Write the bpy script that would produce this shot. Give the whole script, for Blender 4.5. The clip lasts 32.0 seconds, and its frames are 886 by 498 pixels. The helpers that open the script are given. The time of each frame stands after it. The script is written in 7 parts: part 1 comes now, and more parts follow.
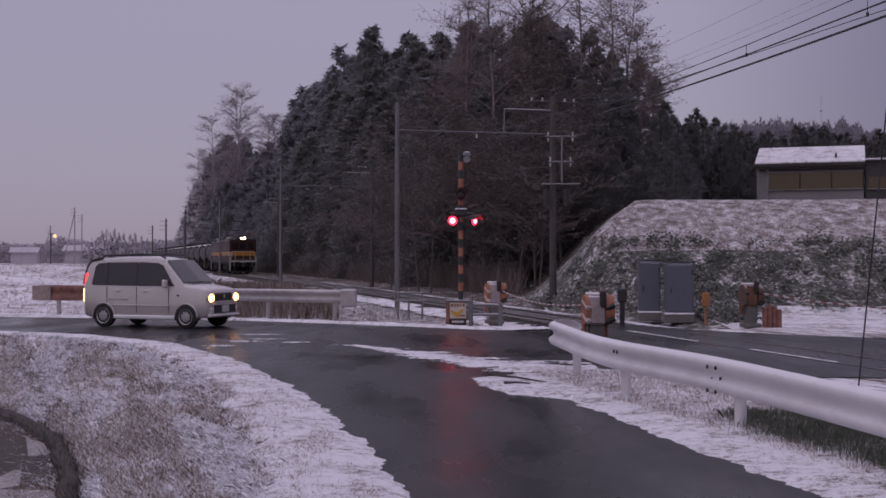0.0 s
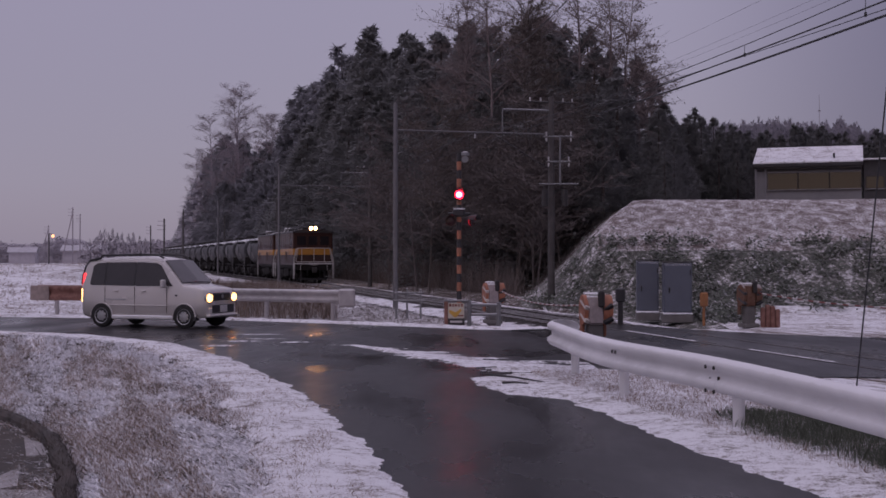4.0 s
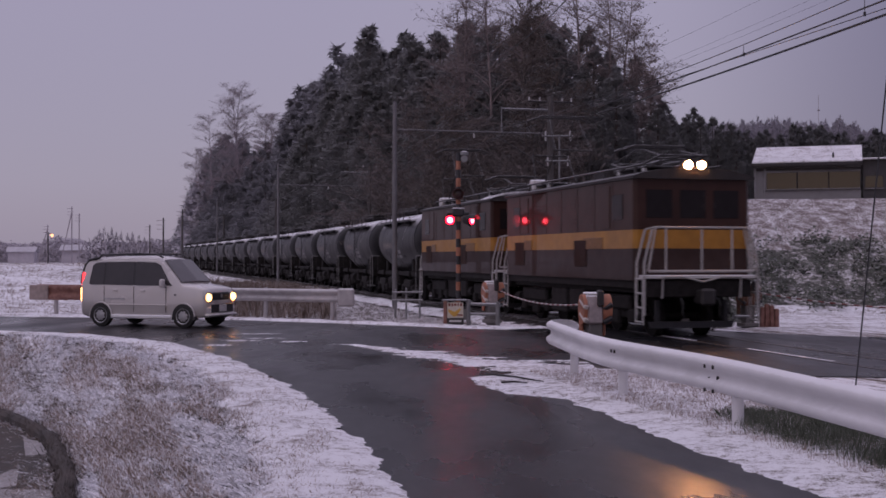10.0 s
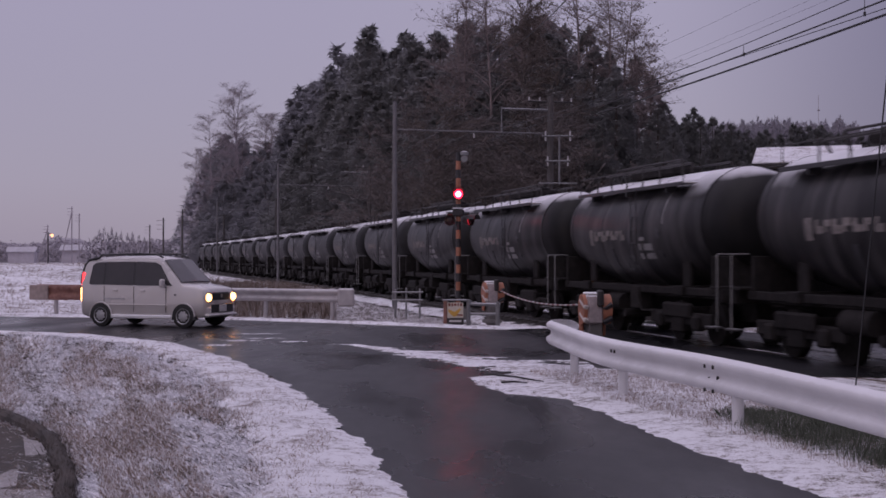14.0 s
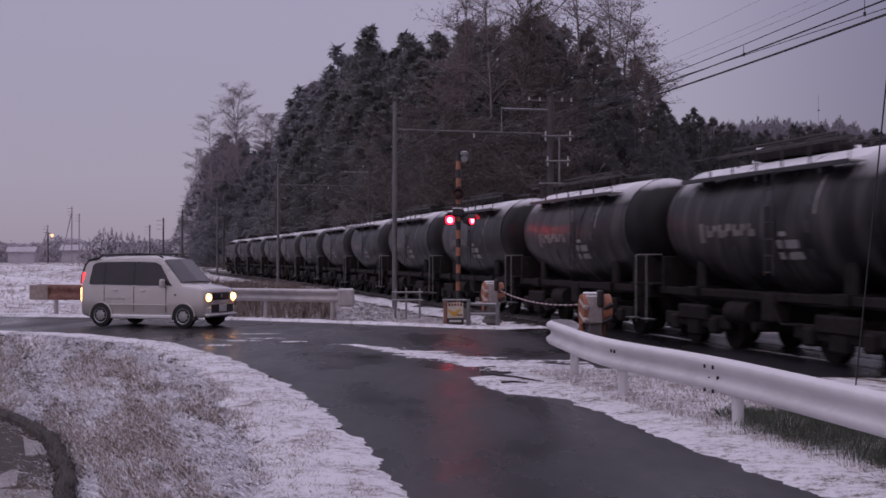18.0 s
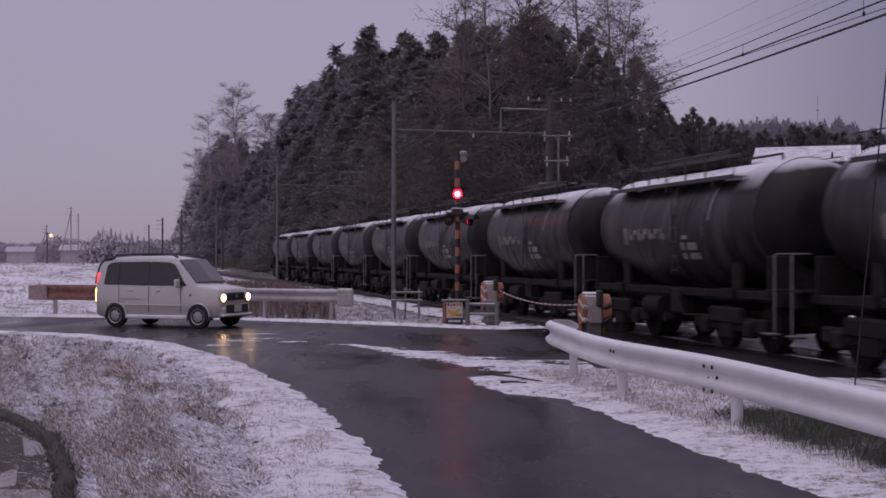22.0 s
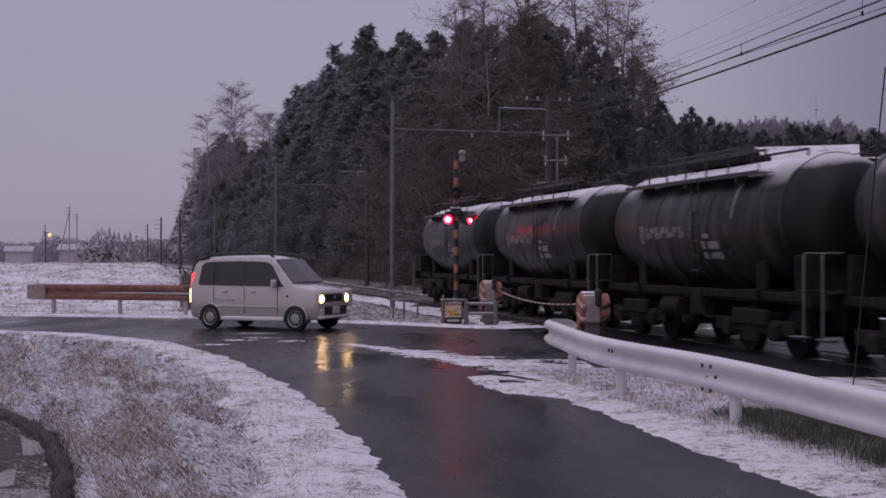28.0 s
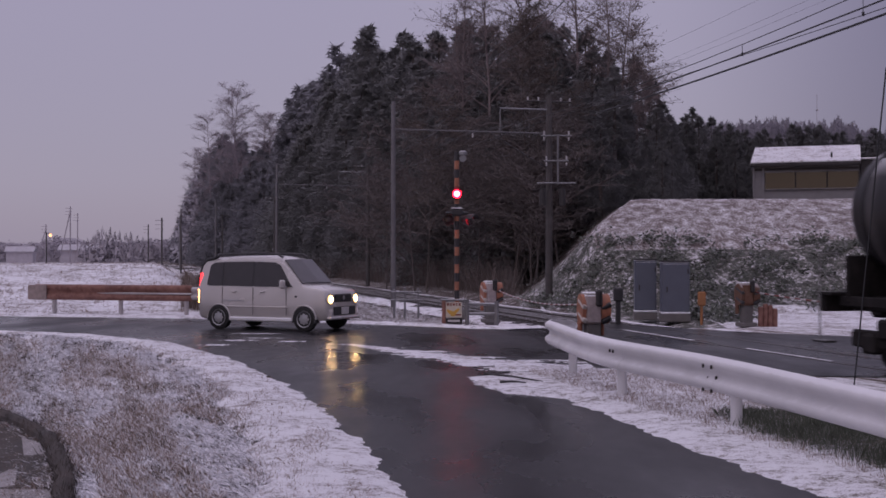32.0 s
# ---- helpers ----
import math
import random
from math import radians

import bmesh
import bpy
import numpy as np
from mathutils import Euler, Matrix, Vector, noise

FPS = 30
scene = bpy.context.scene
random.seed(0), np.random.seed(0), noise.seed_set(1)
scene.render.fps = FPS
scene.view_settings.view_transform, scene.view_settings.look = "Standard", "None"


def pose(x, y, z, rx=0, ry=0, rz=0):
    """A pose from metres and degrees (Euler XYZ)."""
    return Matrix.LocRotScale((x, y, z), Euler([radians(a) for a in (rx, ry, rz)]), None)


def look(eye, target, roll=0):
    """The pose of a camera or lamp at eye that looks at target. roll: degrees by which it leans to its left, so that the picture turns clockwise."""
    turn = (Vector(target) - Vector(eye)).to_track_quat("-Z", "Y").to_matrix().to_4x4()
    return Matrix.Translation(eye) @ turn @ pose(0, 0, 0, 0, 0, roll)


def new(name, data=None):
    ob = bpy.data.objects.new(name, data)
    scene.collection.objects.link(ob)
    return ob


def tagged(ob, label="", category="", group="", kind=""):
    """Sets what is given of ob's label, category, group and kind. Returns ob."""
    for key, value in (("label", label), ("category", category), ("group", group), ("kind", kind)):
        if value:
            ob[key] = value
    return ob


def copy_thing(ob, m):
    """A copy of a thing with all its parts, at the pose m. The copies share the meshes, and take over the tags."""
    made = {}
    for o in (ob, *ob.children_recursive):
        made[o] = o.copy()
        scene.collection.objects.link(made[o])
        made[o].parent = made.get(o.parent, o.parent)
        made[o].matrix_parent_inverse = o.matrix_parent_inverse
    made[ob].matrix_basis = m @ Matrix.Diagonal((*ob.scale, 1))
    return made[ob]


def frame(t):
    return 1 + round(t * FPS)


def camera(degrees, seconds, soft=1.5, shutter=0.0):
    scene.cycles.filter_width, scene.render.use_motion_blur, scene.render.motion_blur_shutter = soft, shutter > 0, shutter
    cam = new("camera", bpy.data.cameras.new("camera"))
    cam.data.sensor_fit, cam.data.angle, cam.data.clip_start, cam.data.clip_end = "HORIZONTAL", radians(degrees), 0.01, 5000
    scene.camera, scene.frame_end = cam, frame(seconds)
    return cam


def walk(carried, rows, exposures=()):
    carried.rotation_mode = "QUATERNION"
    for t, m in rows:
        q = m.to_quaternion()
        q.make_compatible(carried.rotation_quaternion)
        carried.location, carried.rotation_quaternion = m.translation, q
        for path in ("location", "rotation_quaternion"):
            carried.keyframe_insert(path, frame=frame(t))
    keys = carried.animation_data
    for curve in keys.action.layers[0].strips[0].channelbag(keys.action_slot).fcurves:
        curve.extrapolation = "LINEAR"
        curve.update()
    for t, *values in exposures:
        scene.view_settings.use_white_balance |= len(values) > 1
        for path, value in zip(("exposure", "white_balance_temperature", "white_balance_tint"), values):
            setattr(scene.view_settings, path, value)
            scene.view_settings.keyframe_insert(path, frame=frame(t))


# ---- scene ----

# ---------------------------------------------------------------- camera
FOCAL = 2100.0
EYE = Vector((0.0, 0.0, 1.72))
cam = camera(math.degrees(2 * math.atan(784 / FOCAL)), 32.0, soft=1.6, shutter=0.5)


def held(dx, dy):
    """The tripod's small sway, in thousandths of a turn of the lens."""
    return pose(*EYE, 90 + math.degrees((14 + dy) / FOCAL), 0, math.degrees(dx / FOCAL))


walk(cam, [(t, held(dx, dy)) for t, dx, dy in (
    (0, 4.5, 1.0), (1, 3.2, 1.0), (3, 1.6, 1.0), (5.5, 1.0, 0.5), (7, 0, 0), (14, 0, 0), (19, 0, 0), (20, -1.4, 0), (25, -1.5, 0),
    (27.5, -3.0, -0.5), (28.5, -4.3, -1.5), (29.3, -3.6, -1.8), (30, -2.7, -1.0), (30.8, -1.5, 0), (32, -2.5, -0.4))],
     exposures=((0, 0.0), (1, -0.07), (2, -0.2), (3, -0.2), (5.5, -0.01), (9, 0.0), (13, 0.08), (17, 0.07), (21, 0.04), (32, 0.02)))

# ---------------------------------------------------------------- world and light
world = bpy.data.worlds.new("overcast_dusk")
scene.world = world
world.use_nodes = True
wn, wl = world.node_tree.nodes, world.node_tree.links
wn.clear()
w_out = wn.new("ShaderNodeOutputWorld")
w_bg = wn.new("ShaderNodeBackground")
w_sky = wn.new("ShaderNodeTexSky")
w_sky.sky_type = "NISHITA"
w_sky.sun_disc = False
w_sky.sun_elevation, w_sky.sun_rotation = radians(6), radians(200)
w_tc = wn.new("ShaderNodeTexCoord")
w_sep = wn.new("ShaderNodeSeparateXYZ")
w_ramp = wn.new("ShaderNodeValToRGB")
w_mix = wn.new("ShaderNodeMix")
w_mix.data_type, w_mix.blend_type = "RGBA", "ADD"
w_mix.inputs[0].default_value = 0.01
cr = w_ramp.color_ramp
cr.elements[0].position, cr.elements[0].color = 0.0, (0.281, 0.245, 0.334, 1)
cr.elements[1].position, cr.elements[1].color = 1.0, (0.66, 0.58, 0.765, 1)
for at, col in ((0.06, (0.31, 0.274, 0.38, 1)), (0.22, (0.325, 0.288, 0.413, 1)), (0.5, (0.52, 0.456, 0.617, 1))):
    el = cr.elements.new(at)
    el.color = col
wl.new(w_tc.outputs["Generated"], w_sep.inputs[0])
wl.new(w_sep.outputs[2], w_ramp.inputs[0])
wl.new(w_ramp.outputs[0], w_mix.inputs[6])
wl.new(w_sky.outputs[0], w_mix.inputs[7])
w_side = wn.new("ShaderNodeMapRange")
w_side.interpolation_type = "SMOOTHSTEP"
w_side.inputs[1].default_value, w_side.inputs[2].default_value = 0.16, 0.4
w_cloud = wn.new("ShaderNodeMix")
w_cloud.data_type, w_cloud.blend_type = "RGBA", "MULTIPLY"
w_cloud.inputs[7].default_value = (0.57, 0.57, 0.625, 1)
wl.new(w_sep.outputs[0], w_side.inputs[0])
wl.new(w_side.outputs[0], w_cloud.inputs[0])
wl.new(w_mix.outputs[2], w_cloud.inputs[6])
wl.new(w_cloud.outputs[2], w_bg.inputs[0])
w_bg.inputs[1].default_value = 1.0
wl.new(w_bg.outputs[0], w_out.inputs[0])

sun = new("sun", bpy.data.lights.new("sun", "SUN"))
sun.data.energy, sun.data.angle, sun.data.color = 0.3, radians(60), (1.0, 0.9, 0.98)
sun.matrix_world = look((0, 0, 50), (12, 22, 0))

# ---------------------------------------------------------------- materials


def mat(name, color, rough=0.7, metal=0.0, vary=0.25, scale=6.0, bump=0.15, tint=None, snow=0.0, snow_at=0.55, spec=0.5, rnd=0.0, coat=0.0, snow_k=0.5):
    """A surface with grain at two scales, relief, and snow lying on what faces up."""
    m = bpy.data.materials.new(name)
    m.use_nodes = True
    n, l = m.node_tree.nodes, m.node_tree.links
    b = n["Principled BSDF"]
    tc = n.new("ShaderNodeTexCoord")
    n1, n2 = n.new("ShaderNodeTexNoise"), n.new("ShaderNodeTexNoise")
    n1.inputs["Scale"].default_value, n1.inputs["Detail"].default_value = scale, 6
    n2.inputs["Scale"].default_value, n2.inputs["Detail"].default_value = scale * 0.17, 4
    for q in (n1, n2):
        l.new(tc.outputs["Object"], q.inputs["Vector"])
    add = n.new("ShaderNodeMath")
    add.operation = "ADD"
    l.new(n1.outputs["Fac"], add.inputs[0])
    l.new(n2.outputs["Fac"], add.inputs[1])
    last = add.outputs[0]
    if rnd:
        oi = n.new("ShaderNodeObjectInfo")
        ma = n.new("ShaderNodeMath")
        ma.operation = "MULTIPLY_ADD"
        l.new(oi.outputs["Random"], ma.inputs[0])
        ma.inputs[1].default_value = rnd
        l.new(last, ma.inputs[2])
        last = ma.outputs[0]
    ramp = n.new("ShaderNodeValToRGB")
    lo = [c * (1 - vary) for c in color]
    hi = list(tint) if tint else [min(1, c * (1 + vary)) for c in color]
    ramp.color_ramp.elements[0].position, ramp.color_ramp.elements[0].color = 0.35, (*lo, 1)
    ramp.color_ramp.elements[1].position, ramp.color_ramp.elements[1].color = 0.72, (*hi, 1)
    half = n.new("ShaderNodeMath")
    half.operation = "MULTIPLY"
    half.inputs[1].default_value = 0.5
    l.new(last, half.inputs[0])
    l.new(half.outputs[0], ramp.inputs[0])
    col = ramp.outputs[0]
    rg = n.new("ShaderNodeMapRange")
    rg.inputs[1].default_value, rg.inputs[2].default_value = 0.3, 0.75
    rg.inputs[3].default_value, rg.inputs[4].default_value = max(0.03, rough * 0.8), min(1, rough * 1.2)
    l.new(n2.outputs["Fac"], rg.inputs[0])
    rough_out = rg.outputs[0]
    if snow:
        geo, sp = n.new("ShaderNodeNewGeometry"), n.new("ShaderNodeSeparateXYZ")
        l.new(geo.outputs["Normal"], sp.inputs[0])
        ns = n.new("ShaderNodeTexNoise")
        ns.inputs["Scale"].default_value, ns.inputs["Detail"].default_value = 9, 8
        l.new(tc.outputs["Object"], ns.inputs["Vector"])
        am = n.new("ShaderNodeMath")
        am.operation = "MULTIPLY_ADD"
        am.inputs[1].default_value = snow_k
        l.new(ns.outputs["Fac"], am.inputs[0])
        l.new(sp.outputs[2], am.inputs[2])
        mr = n.new("ShaderNodeMapRange")
        mr.inputs[1].default_value, mr.inputs[2].default_value = snow_at + 0.4 * snow_k, snow_at + 0.4 * snow_k + 0.18
        mr.inputs[3].default_value, mr.inputs[4].default_value = 0, snow
        l.new(am.outputs[0], mr.inputs[0])
        mx = n.new("ShaderNodeMix")
        mx.data_type = "RGBA"
        l.new(mr.outputs[0], mx.inputs[0])
        l.new(col, mx.inputs[6])
        mx.inputs[7].default_value = (0.8, 0.8, 0.83, 1)
        col = mx.outputs[2]
        mr2 = n.new("ShaderNodeMix")
        l.new(mr.outputs[0], mr2.inputs[0])
        l.new(rough_out, mr2.inputs[2])
        mr2.inputs[3].default_value = 0.85
        rough_out = mr2.outputs[0]
    l.new(col, b.inputs["Base Color"])
    l.new(rough_out, b.inputs["Roughness"])
    b.inputs["Metallic"].default_value = metal
    b.inputs["Specular IOR Level"].default_value = spec
    b.inputs["Coat Weight"].default_value = coat
    if bump:
        bp = n.new("ShaderNodeBump")
        bp.inputs["Strength"].default_value = bump
        bp.inputs["Distance"].default_value = 0.02
        l.new(n1.outputs["Fac"], bp.inputs["Height"])
        l.new(bp.outputs[0], b.inputs["Normal"])
    return m


def glow(name, color, strength):
    m = bpy.data.materials.new(name)
    m.use_nodes = True
    b = m.node_tree.nodes["Principled BSDF"]
    b.inputs["Base Color"].default_value = (*color, 1)
    b.inputs["Emission Color"].default_value = (*color, 1)
    b.inputs["Emission Strength"].default_value = strength
    b.inputs["Roughness"].default_value = 0.3
    return m


def snow_ground(name, grass, cover, scale=1.0, patch=0.75, patch_size=0.45, along=1.0, lie=0.0):
    """Thin snow with grass and earth showing through in patches."""
    m = bpy.data.materials.new(name)
    m.use_nodes = True
    n, l = m.node_tree.nodes, m.node_tree.links
    b = n["Principled BSDF"]
    tc = n.new("ShaderNodeTexCoord")
    mapn = n.new("ShaderNodeMapping")
    lay = n.new("ShaderNodeMapping")
    lay.inputs["Rotation"].default_value = (0, 0, radians(-lie))
    l.new(tc.outputs["Object"], lay.inputs[0])
    l.new(lay.outputs[0], mapn.inputs[0])
    mapn.inputs["Scale"].default_value = (scale, scale * along, scale)
    big, mid, fine = (n.new("ShaderNodeTexNoise") for _ in range(3))
    for q, sc, det in ((big, patch_size, 5), (mid, 3.2, 8), (fine, 17, 6)):
        q.inputs["Scale"].default_value, q.inputs["Detail"].default_value = sc, det
        q.inputs["Roughness"].default_value = 0.62
        l.new(mapn.outputs[0], q.inputs["Vector"])
    a = n.new("ShaderNodeMath")
    a.operation = "MULTIPLY_ADD"
    a.inputs[1].default_value = patch
    l.new(big.outputs[0], a.inputs[0])
    l.new(mid.outputs[0], a.inputs[2])
    a2 = n.new("ShaderNodeMath")
    a2.operation = "MULTIPLY_ADD"
    a2.inputs[1].default_value = 0.9
    l.new(fine.outputs[0], a2.inputs[0])
    l.new(a.outputs[0], a2.inputs[2])
    ramp = n.new("ShaderNodeValToRGB")
    e = ramp.color_ramp.elements
    mid_at = 0.95 + 0.5 * patch - (cover - 0.5) * 0.62
    mr = n.new("ShaderNodeMapRange")
    mr.inputs[1].default_value, mr.inputs[2].default_value = mid_at - 0.22, mid_at + 0.22
    l.new(a2.outputs[0], mr.inputs[0])
    e[0].position, e[0].color = 0.0, (*(c * 0.55 for c in grass), 1)
    e[1].position, e[1].color = 1.0, (0.88, 0.88, 0.91, 1)
    for at, col in ((0.3, grass), (0.47, (0.42, 0.39, 0.38)), (0.68, (0.72, 0.71, 0.74))):
        x = e.new(at)
        x.color = (*col, 1)
    l.new(mr.outputs[0], ramp.inputs[0])
    l.new(ramp.outputs[0], b.inputs["Base Color"])
    b.inputs["Roughness"].default_value = 0.9
    b.inputs["Specular IOR Level"].default_value = 0.25
    bp = n.new("ShaderNodeBump")
    bp.inputs["Strength"].default_value, bp.inputs["Distance"].default_value = 0.6, 0.05
    l.new(a2.outputs[0], bp.inputs["Height"])
    l.new(bp.outputs[0], b.inputs["Normal"])
    return m


def wet_asphalt(name):
    m = bpy.data.materials.new(name)
    m.use_nodes = True
    n, l = m.node_tree.nodes, m.node_tree.links
    b = n["Principled BSDF"]
    tc = n.new("ShaderNodeTexCoord")
    big, fine = n.new("ShaderNodeTexNoise"), n.new("ShaderNodeTexNoise")
    big.inputs["Scale"].default_value, big.inputs["Detail"].default_value = 0.5, 6
    fine.inputs["Scale"].default_value, fine.inputs["Detail"].default_value = 45, 3
    mp = n.new("ShaderNodeMapping")
    mp.inputs["Scale"].default_value = (1.3, 0.45, 1)
    l.new(tc.outputs["Object"], mp.inputs[0])
    l.new(mp.outputs[0], big.inputs["Vector"])
    l.new(tc.outputs["Object"], fine.inputs["Vector"])
    r = n.new("ShaderNodeValToRGB")
    r.color_ramp.elements[0].position, r.color_ramp.elements[0].color = 0.35, (0.012, 0.0118, 0.0135, 1)
    r.color_ramp.elements[1].position, r.color_ramp.elements[1].color = 0.7, (0.03, 0.0295, 0.033, 1)
    l.new(big.outputs[0], r.inputs[0])
    l.new(r.outputs[0], b.inputs["Base Color"])
    rr = n.new("ShaderNodeMapRange")
    rr.inputs[1].default_value, rr.inputs[2].default_value = 0.35, 0.68
    rr.inputs[3].default_value, rr.inputs[4].default_value = 0.17, 0.5
    l.new(big.outputs[0], rr.inputs[0])
    l.new(rr.outputs[0], b.inputs["Roughness"])
    b.inputs["Specular IOR Level"].default_value = 0.22
    bp = n.new("ShaderNodeBump")
    bp.inputs["Strength"].default_value, bp.inputs["Distance"].default_value = 0.25, 0.006
    l.new(fine.outputs[0], bp.inputs["Height"])
    l.new(bp.outputs[0], b.inputs["Normal"])
    return m


M_ground = snow_ground("snowy_grass", (0.2, 0.16, 0.135), 0.58, 4.0, 1.1, 0.4, 0.13, 20)
M_field = snow_ground("snowy_field", (0.2, 0.16, 0.14), 0.66, 1.5)
M_slope = snow_ground("snowy_brown_slope", (0.24, 0.195, 0.185), 0.42, 5.5)
M_bank = snow_ground("snowy_green_bank", (0.13, 0.132, 0.115), 0.3, 2.0)
M_snow = snow_ground("verge_snow", (0.26, 0.22, 0.2), 0.74, 3.0)
M_vergesnow = snow_ground("grassy_verge_snow", (0.15, 0.135, 0.115), 0.72, 3.4)
M_ballast = snow_ground("snowy_ballast", (0.06, 0.053, 0.05), 0.1, 3.0)
M_asphalt = wet_asphalt("wet_asphalt")
M_white = mat("white_guardrail_paint", (0.64, 0.63, 0.64), 0.42, vary=0.16, scale=2.2, bump=0.04, snow=0.6)
M_dull = mat("dull_white_beam", (0.4, 0.37, 0.37), 0.6, vary=0.25, scale=5, tint=(0.5, 0.47, 0.47), snow=0.4)
M_pole = mat("dark_weathered_pole", (0.075, 0.068, 0.066), 0.85, vary=0.35, scale=4)
M_rust_orange = mat("rusted_orange_paint", (0.2, 0.075, 0.035), 0.75, vary=0.5, scale=14, tint=(0.16, 0.1, 0.07), snow=0.3)
M_rusty = mat("rusty_guardrail", (0.2, 0.075, 0.055), 0.75, vary=0.4, scale=8, bump=0.3, tint=(0.32, 0.17, 0.135))
M_grey = mat("galvanized_steel", (0.2, 0.2, 0.205), 0.5, 0.4, vary=0.25, snow=0.5)
M_palepole = mat("pale_grey_steel_pole", (0.15, 0.145, 0.15), 0.45, 0.2, vary=0.25, scale=3)
M_concrete = mat("concrete_pole", (0.14, 0.13, 0.125), 0.85, vary=0.25, scale=4)
M_dark = mat("dark_iron", (0.04, 0.036, 0.036), 0.6, 0.3, vary=0.4)
M_running = mat("sooty_running_gear", (0.024, 0.0215, 0.021), 0.8, vary=0.5, scale=7, spec=0.12)
M_black = mat("black_paint", (0.028, 0.027, 0.03), 0.5, vary=0.3)
M_wire = mat("black_cable", (0.02, 0.02, 0.022), 0.6, vary=0.1, bump=0)
M_rail = mat("rail_steel", (0.11, 0.095, 0.09), 0.4, 0.6, vary=0.3)
M_sleeper = mat("old_sleeper", (0.06, 0.052, 0.047), 0.9, vary=0.3, snow=0.45, snow_at=0.84)
M_orange = mat("worn_orange_paint", (0.36, 0.145, 0.085), 0.6, vary=0.35, scale=9)
M_boxwhite = mat("dirty_white_box", (0.5, 0.48, 0.47), 0.6, vary=0.2, snow=0.9)
M_cabinet = mat("blue_grey_cabinet", (0.095, 0.105, 0.135), 0.5, vary=0.12, scale=3, snow=0.9)
M_brown = mat("loco_brown", (0.046, 0.021, 0.016), 0.6, vary=0.3, scale=3, bump=0.03, snow=0.5, snow_at=0.75, spec=0.1, coat=0.28)
M_lower = mat("loco_lower_grey_brown", (0.042, 0.025, 0.022), 0.6, vary=0.3, scale=4, bump=0.03, spec=0.1, coat=0.22)
M_ventbrown = mat("dark_vent_brown", (0.037, 0.019, 0.015), 0.65, vary=0.3, scale=8, spec=0.1)
M_yellow = mat("loco_yellow_band", (0.36, 0.17, 0.03), 0.55, vary=0.25, scale=4, bump=0.03, spec=0.2, coat=0.3)
M_bandworn = mat("worn_band_hatch", (0.2, 0.1, 0.035), 0.6, vary=0.4, scale=8)
M_roof = mat("loco_roof", (0.04, 0.036, 0.036), 0.65, vary=0.3, snow=0.14, snow_at=0.85, spec=0.2)
M_cabglass = mat("sooty_cab_glass", (0.018, 0.015, 0.016), 0.25, vary=0.2, bump=0, spec=0.12)
M_railing = mat("pale_handrail", (0.36, 0.345, 0.335), 0.45, vary=0.15)


def tank_paint(name, base, streak, snow, snow_at, soft):
    """Wet black paint with pale cement streaks running down and snow lying on top."""
    m = mat(name, base, 0.44, vary=0.4, scale=2.5, bump=0.03, spec=0.2, rnd=0.2)
    n, l = m.node_tree.nodes, m.node_tree.links
    b = n["Principled BSDF"]
    under = b.inputs["Base Color"].links[0].from_socket
    gloss = b.inputs["Roughness"].links[0].from_socket
    tc, mp, info = n.new("ShaderNodeTexCoord"), n.new("ShaderNodeMapping"), n.new("ShaderNodeObjectInfo")
    shift = n.new("ShaderNodeCombineXYZ")
    far = n.new("ShaderNodeMath")
    far.operation = "MULTIPLY"
    far.inputs[1].default_value = 60
    l.new(info.outputs["Random"], far.inputs[0])
    l.new(far.outputs[0], shift.inputs[0])
    l.new(shift.outputs[0], mp.inputs["Location"])
    mp.inputs["Scale"].default_value = (1.5, 0.5, 0.34)
    l.new(tc.outputs["Object"], mp.inputs[0])
    runs = n.new("ShaderNodeTexNoise")
    runs.inputs["Scale"].default_value, runs.inputs["Detail"].default_value = 1.6, 7
    l.new(mp.outputs[0], runs.inputs["Vector"])
    cut = n.new("ShaderNodeMapRange")
    cut.inputs[1].default_value, cut.inputs[2].default_value, cut.inputs[4].default_value = 0.44, 0.72, 0.9
    l.new(runs.outputs[0], cut.inputs[0])
    mixed = n.new("ShaderNodeMix")
    mixed.data_type = "RGBA"
    l.new(cut.outputs[0], mixed.inputs[0])
    l.new(under, mixed.inputs[6])
    mixed.inputs[7].default_value = (*streak, 1)
    geo, sp, ns = n.new("ShaderNodeNewGeometry"), n.new("ShaderNodeSeparateXYZ"), n.new("ShaderNodeTexNoise")
    l.new(geo.outputs["Normal"], sp.inputs[0])
    ns.inputs["Scale"].default_value, ns.inputs["Detail"].default_value = 3.0, 8
    l.new(tc.outputs["Object"], ns.inputs["Vector"])
    am, lie = n.new("ShaderNodeMath"), n.new("ShaderNodeMapRange")
    am.operation = "MULTIPLY_ADD"
    am.inputs[1].default_value = 0.14
    l.new(ns.outputs[0], am.inputs[0])
    l.new(sp.outputs[2], am.inputs[2])
    lie.inputs[1].default_value, lie.inputs[2].default_value, lie.inputs[4].default_value = snow_at + 0.07, snow_at + 0.07 + soft, snow
    l.new(am.outputs[0], lie.inputs[0])
    white = n.new("ShaderNodeMix")
    white.data_type = "RGBA"
    l.new(lie.outputs[0], white.inputs[0])
    l.new(mixed.outputs[2], white.inputs[6])
    white.inputs[7].default_value = (0.82, 0.82, 0.85, 1)
    l.new(white.outputs[2], b.inputs["Base Color"])
    dull = n.new("ShaderNodeMix")
    l.new(lie.outputs[0], dull.inputs[0])
    l.new(gloss, dull.inputs[2])
    dull.inputs[3].default_value = 0.85
    l.new(dull.outputs[0], b.inputs["Roughness"])
    return m


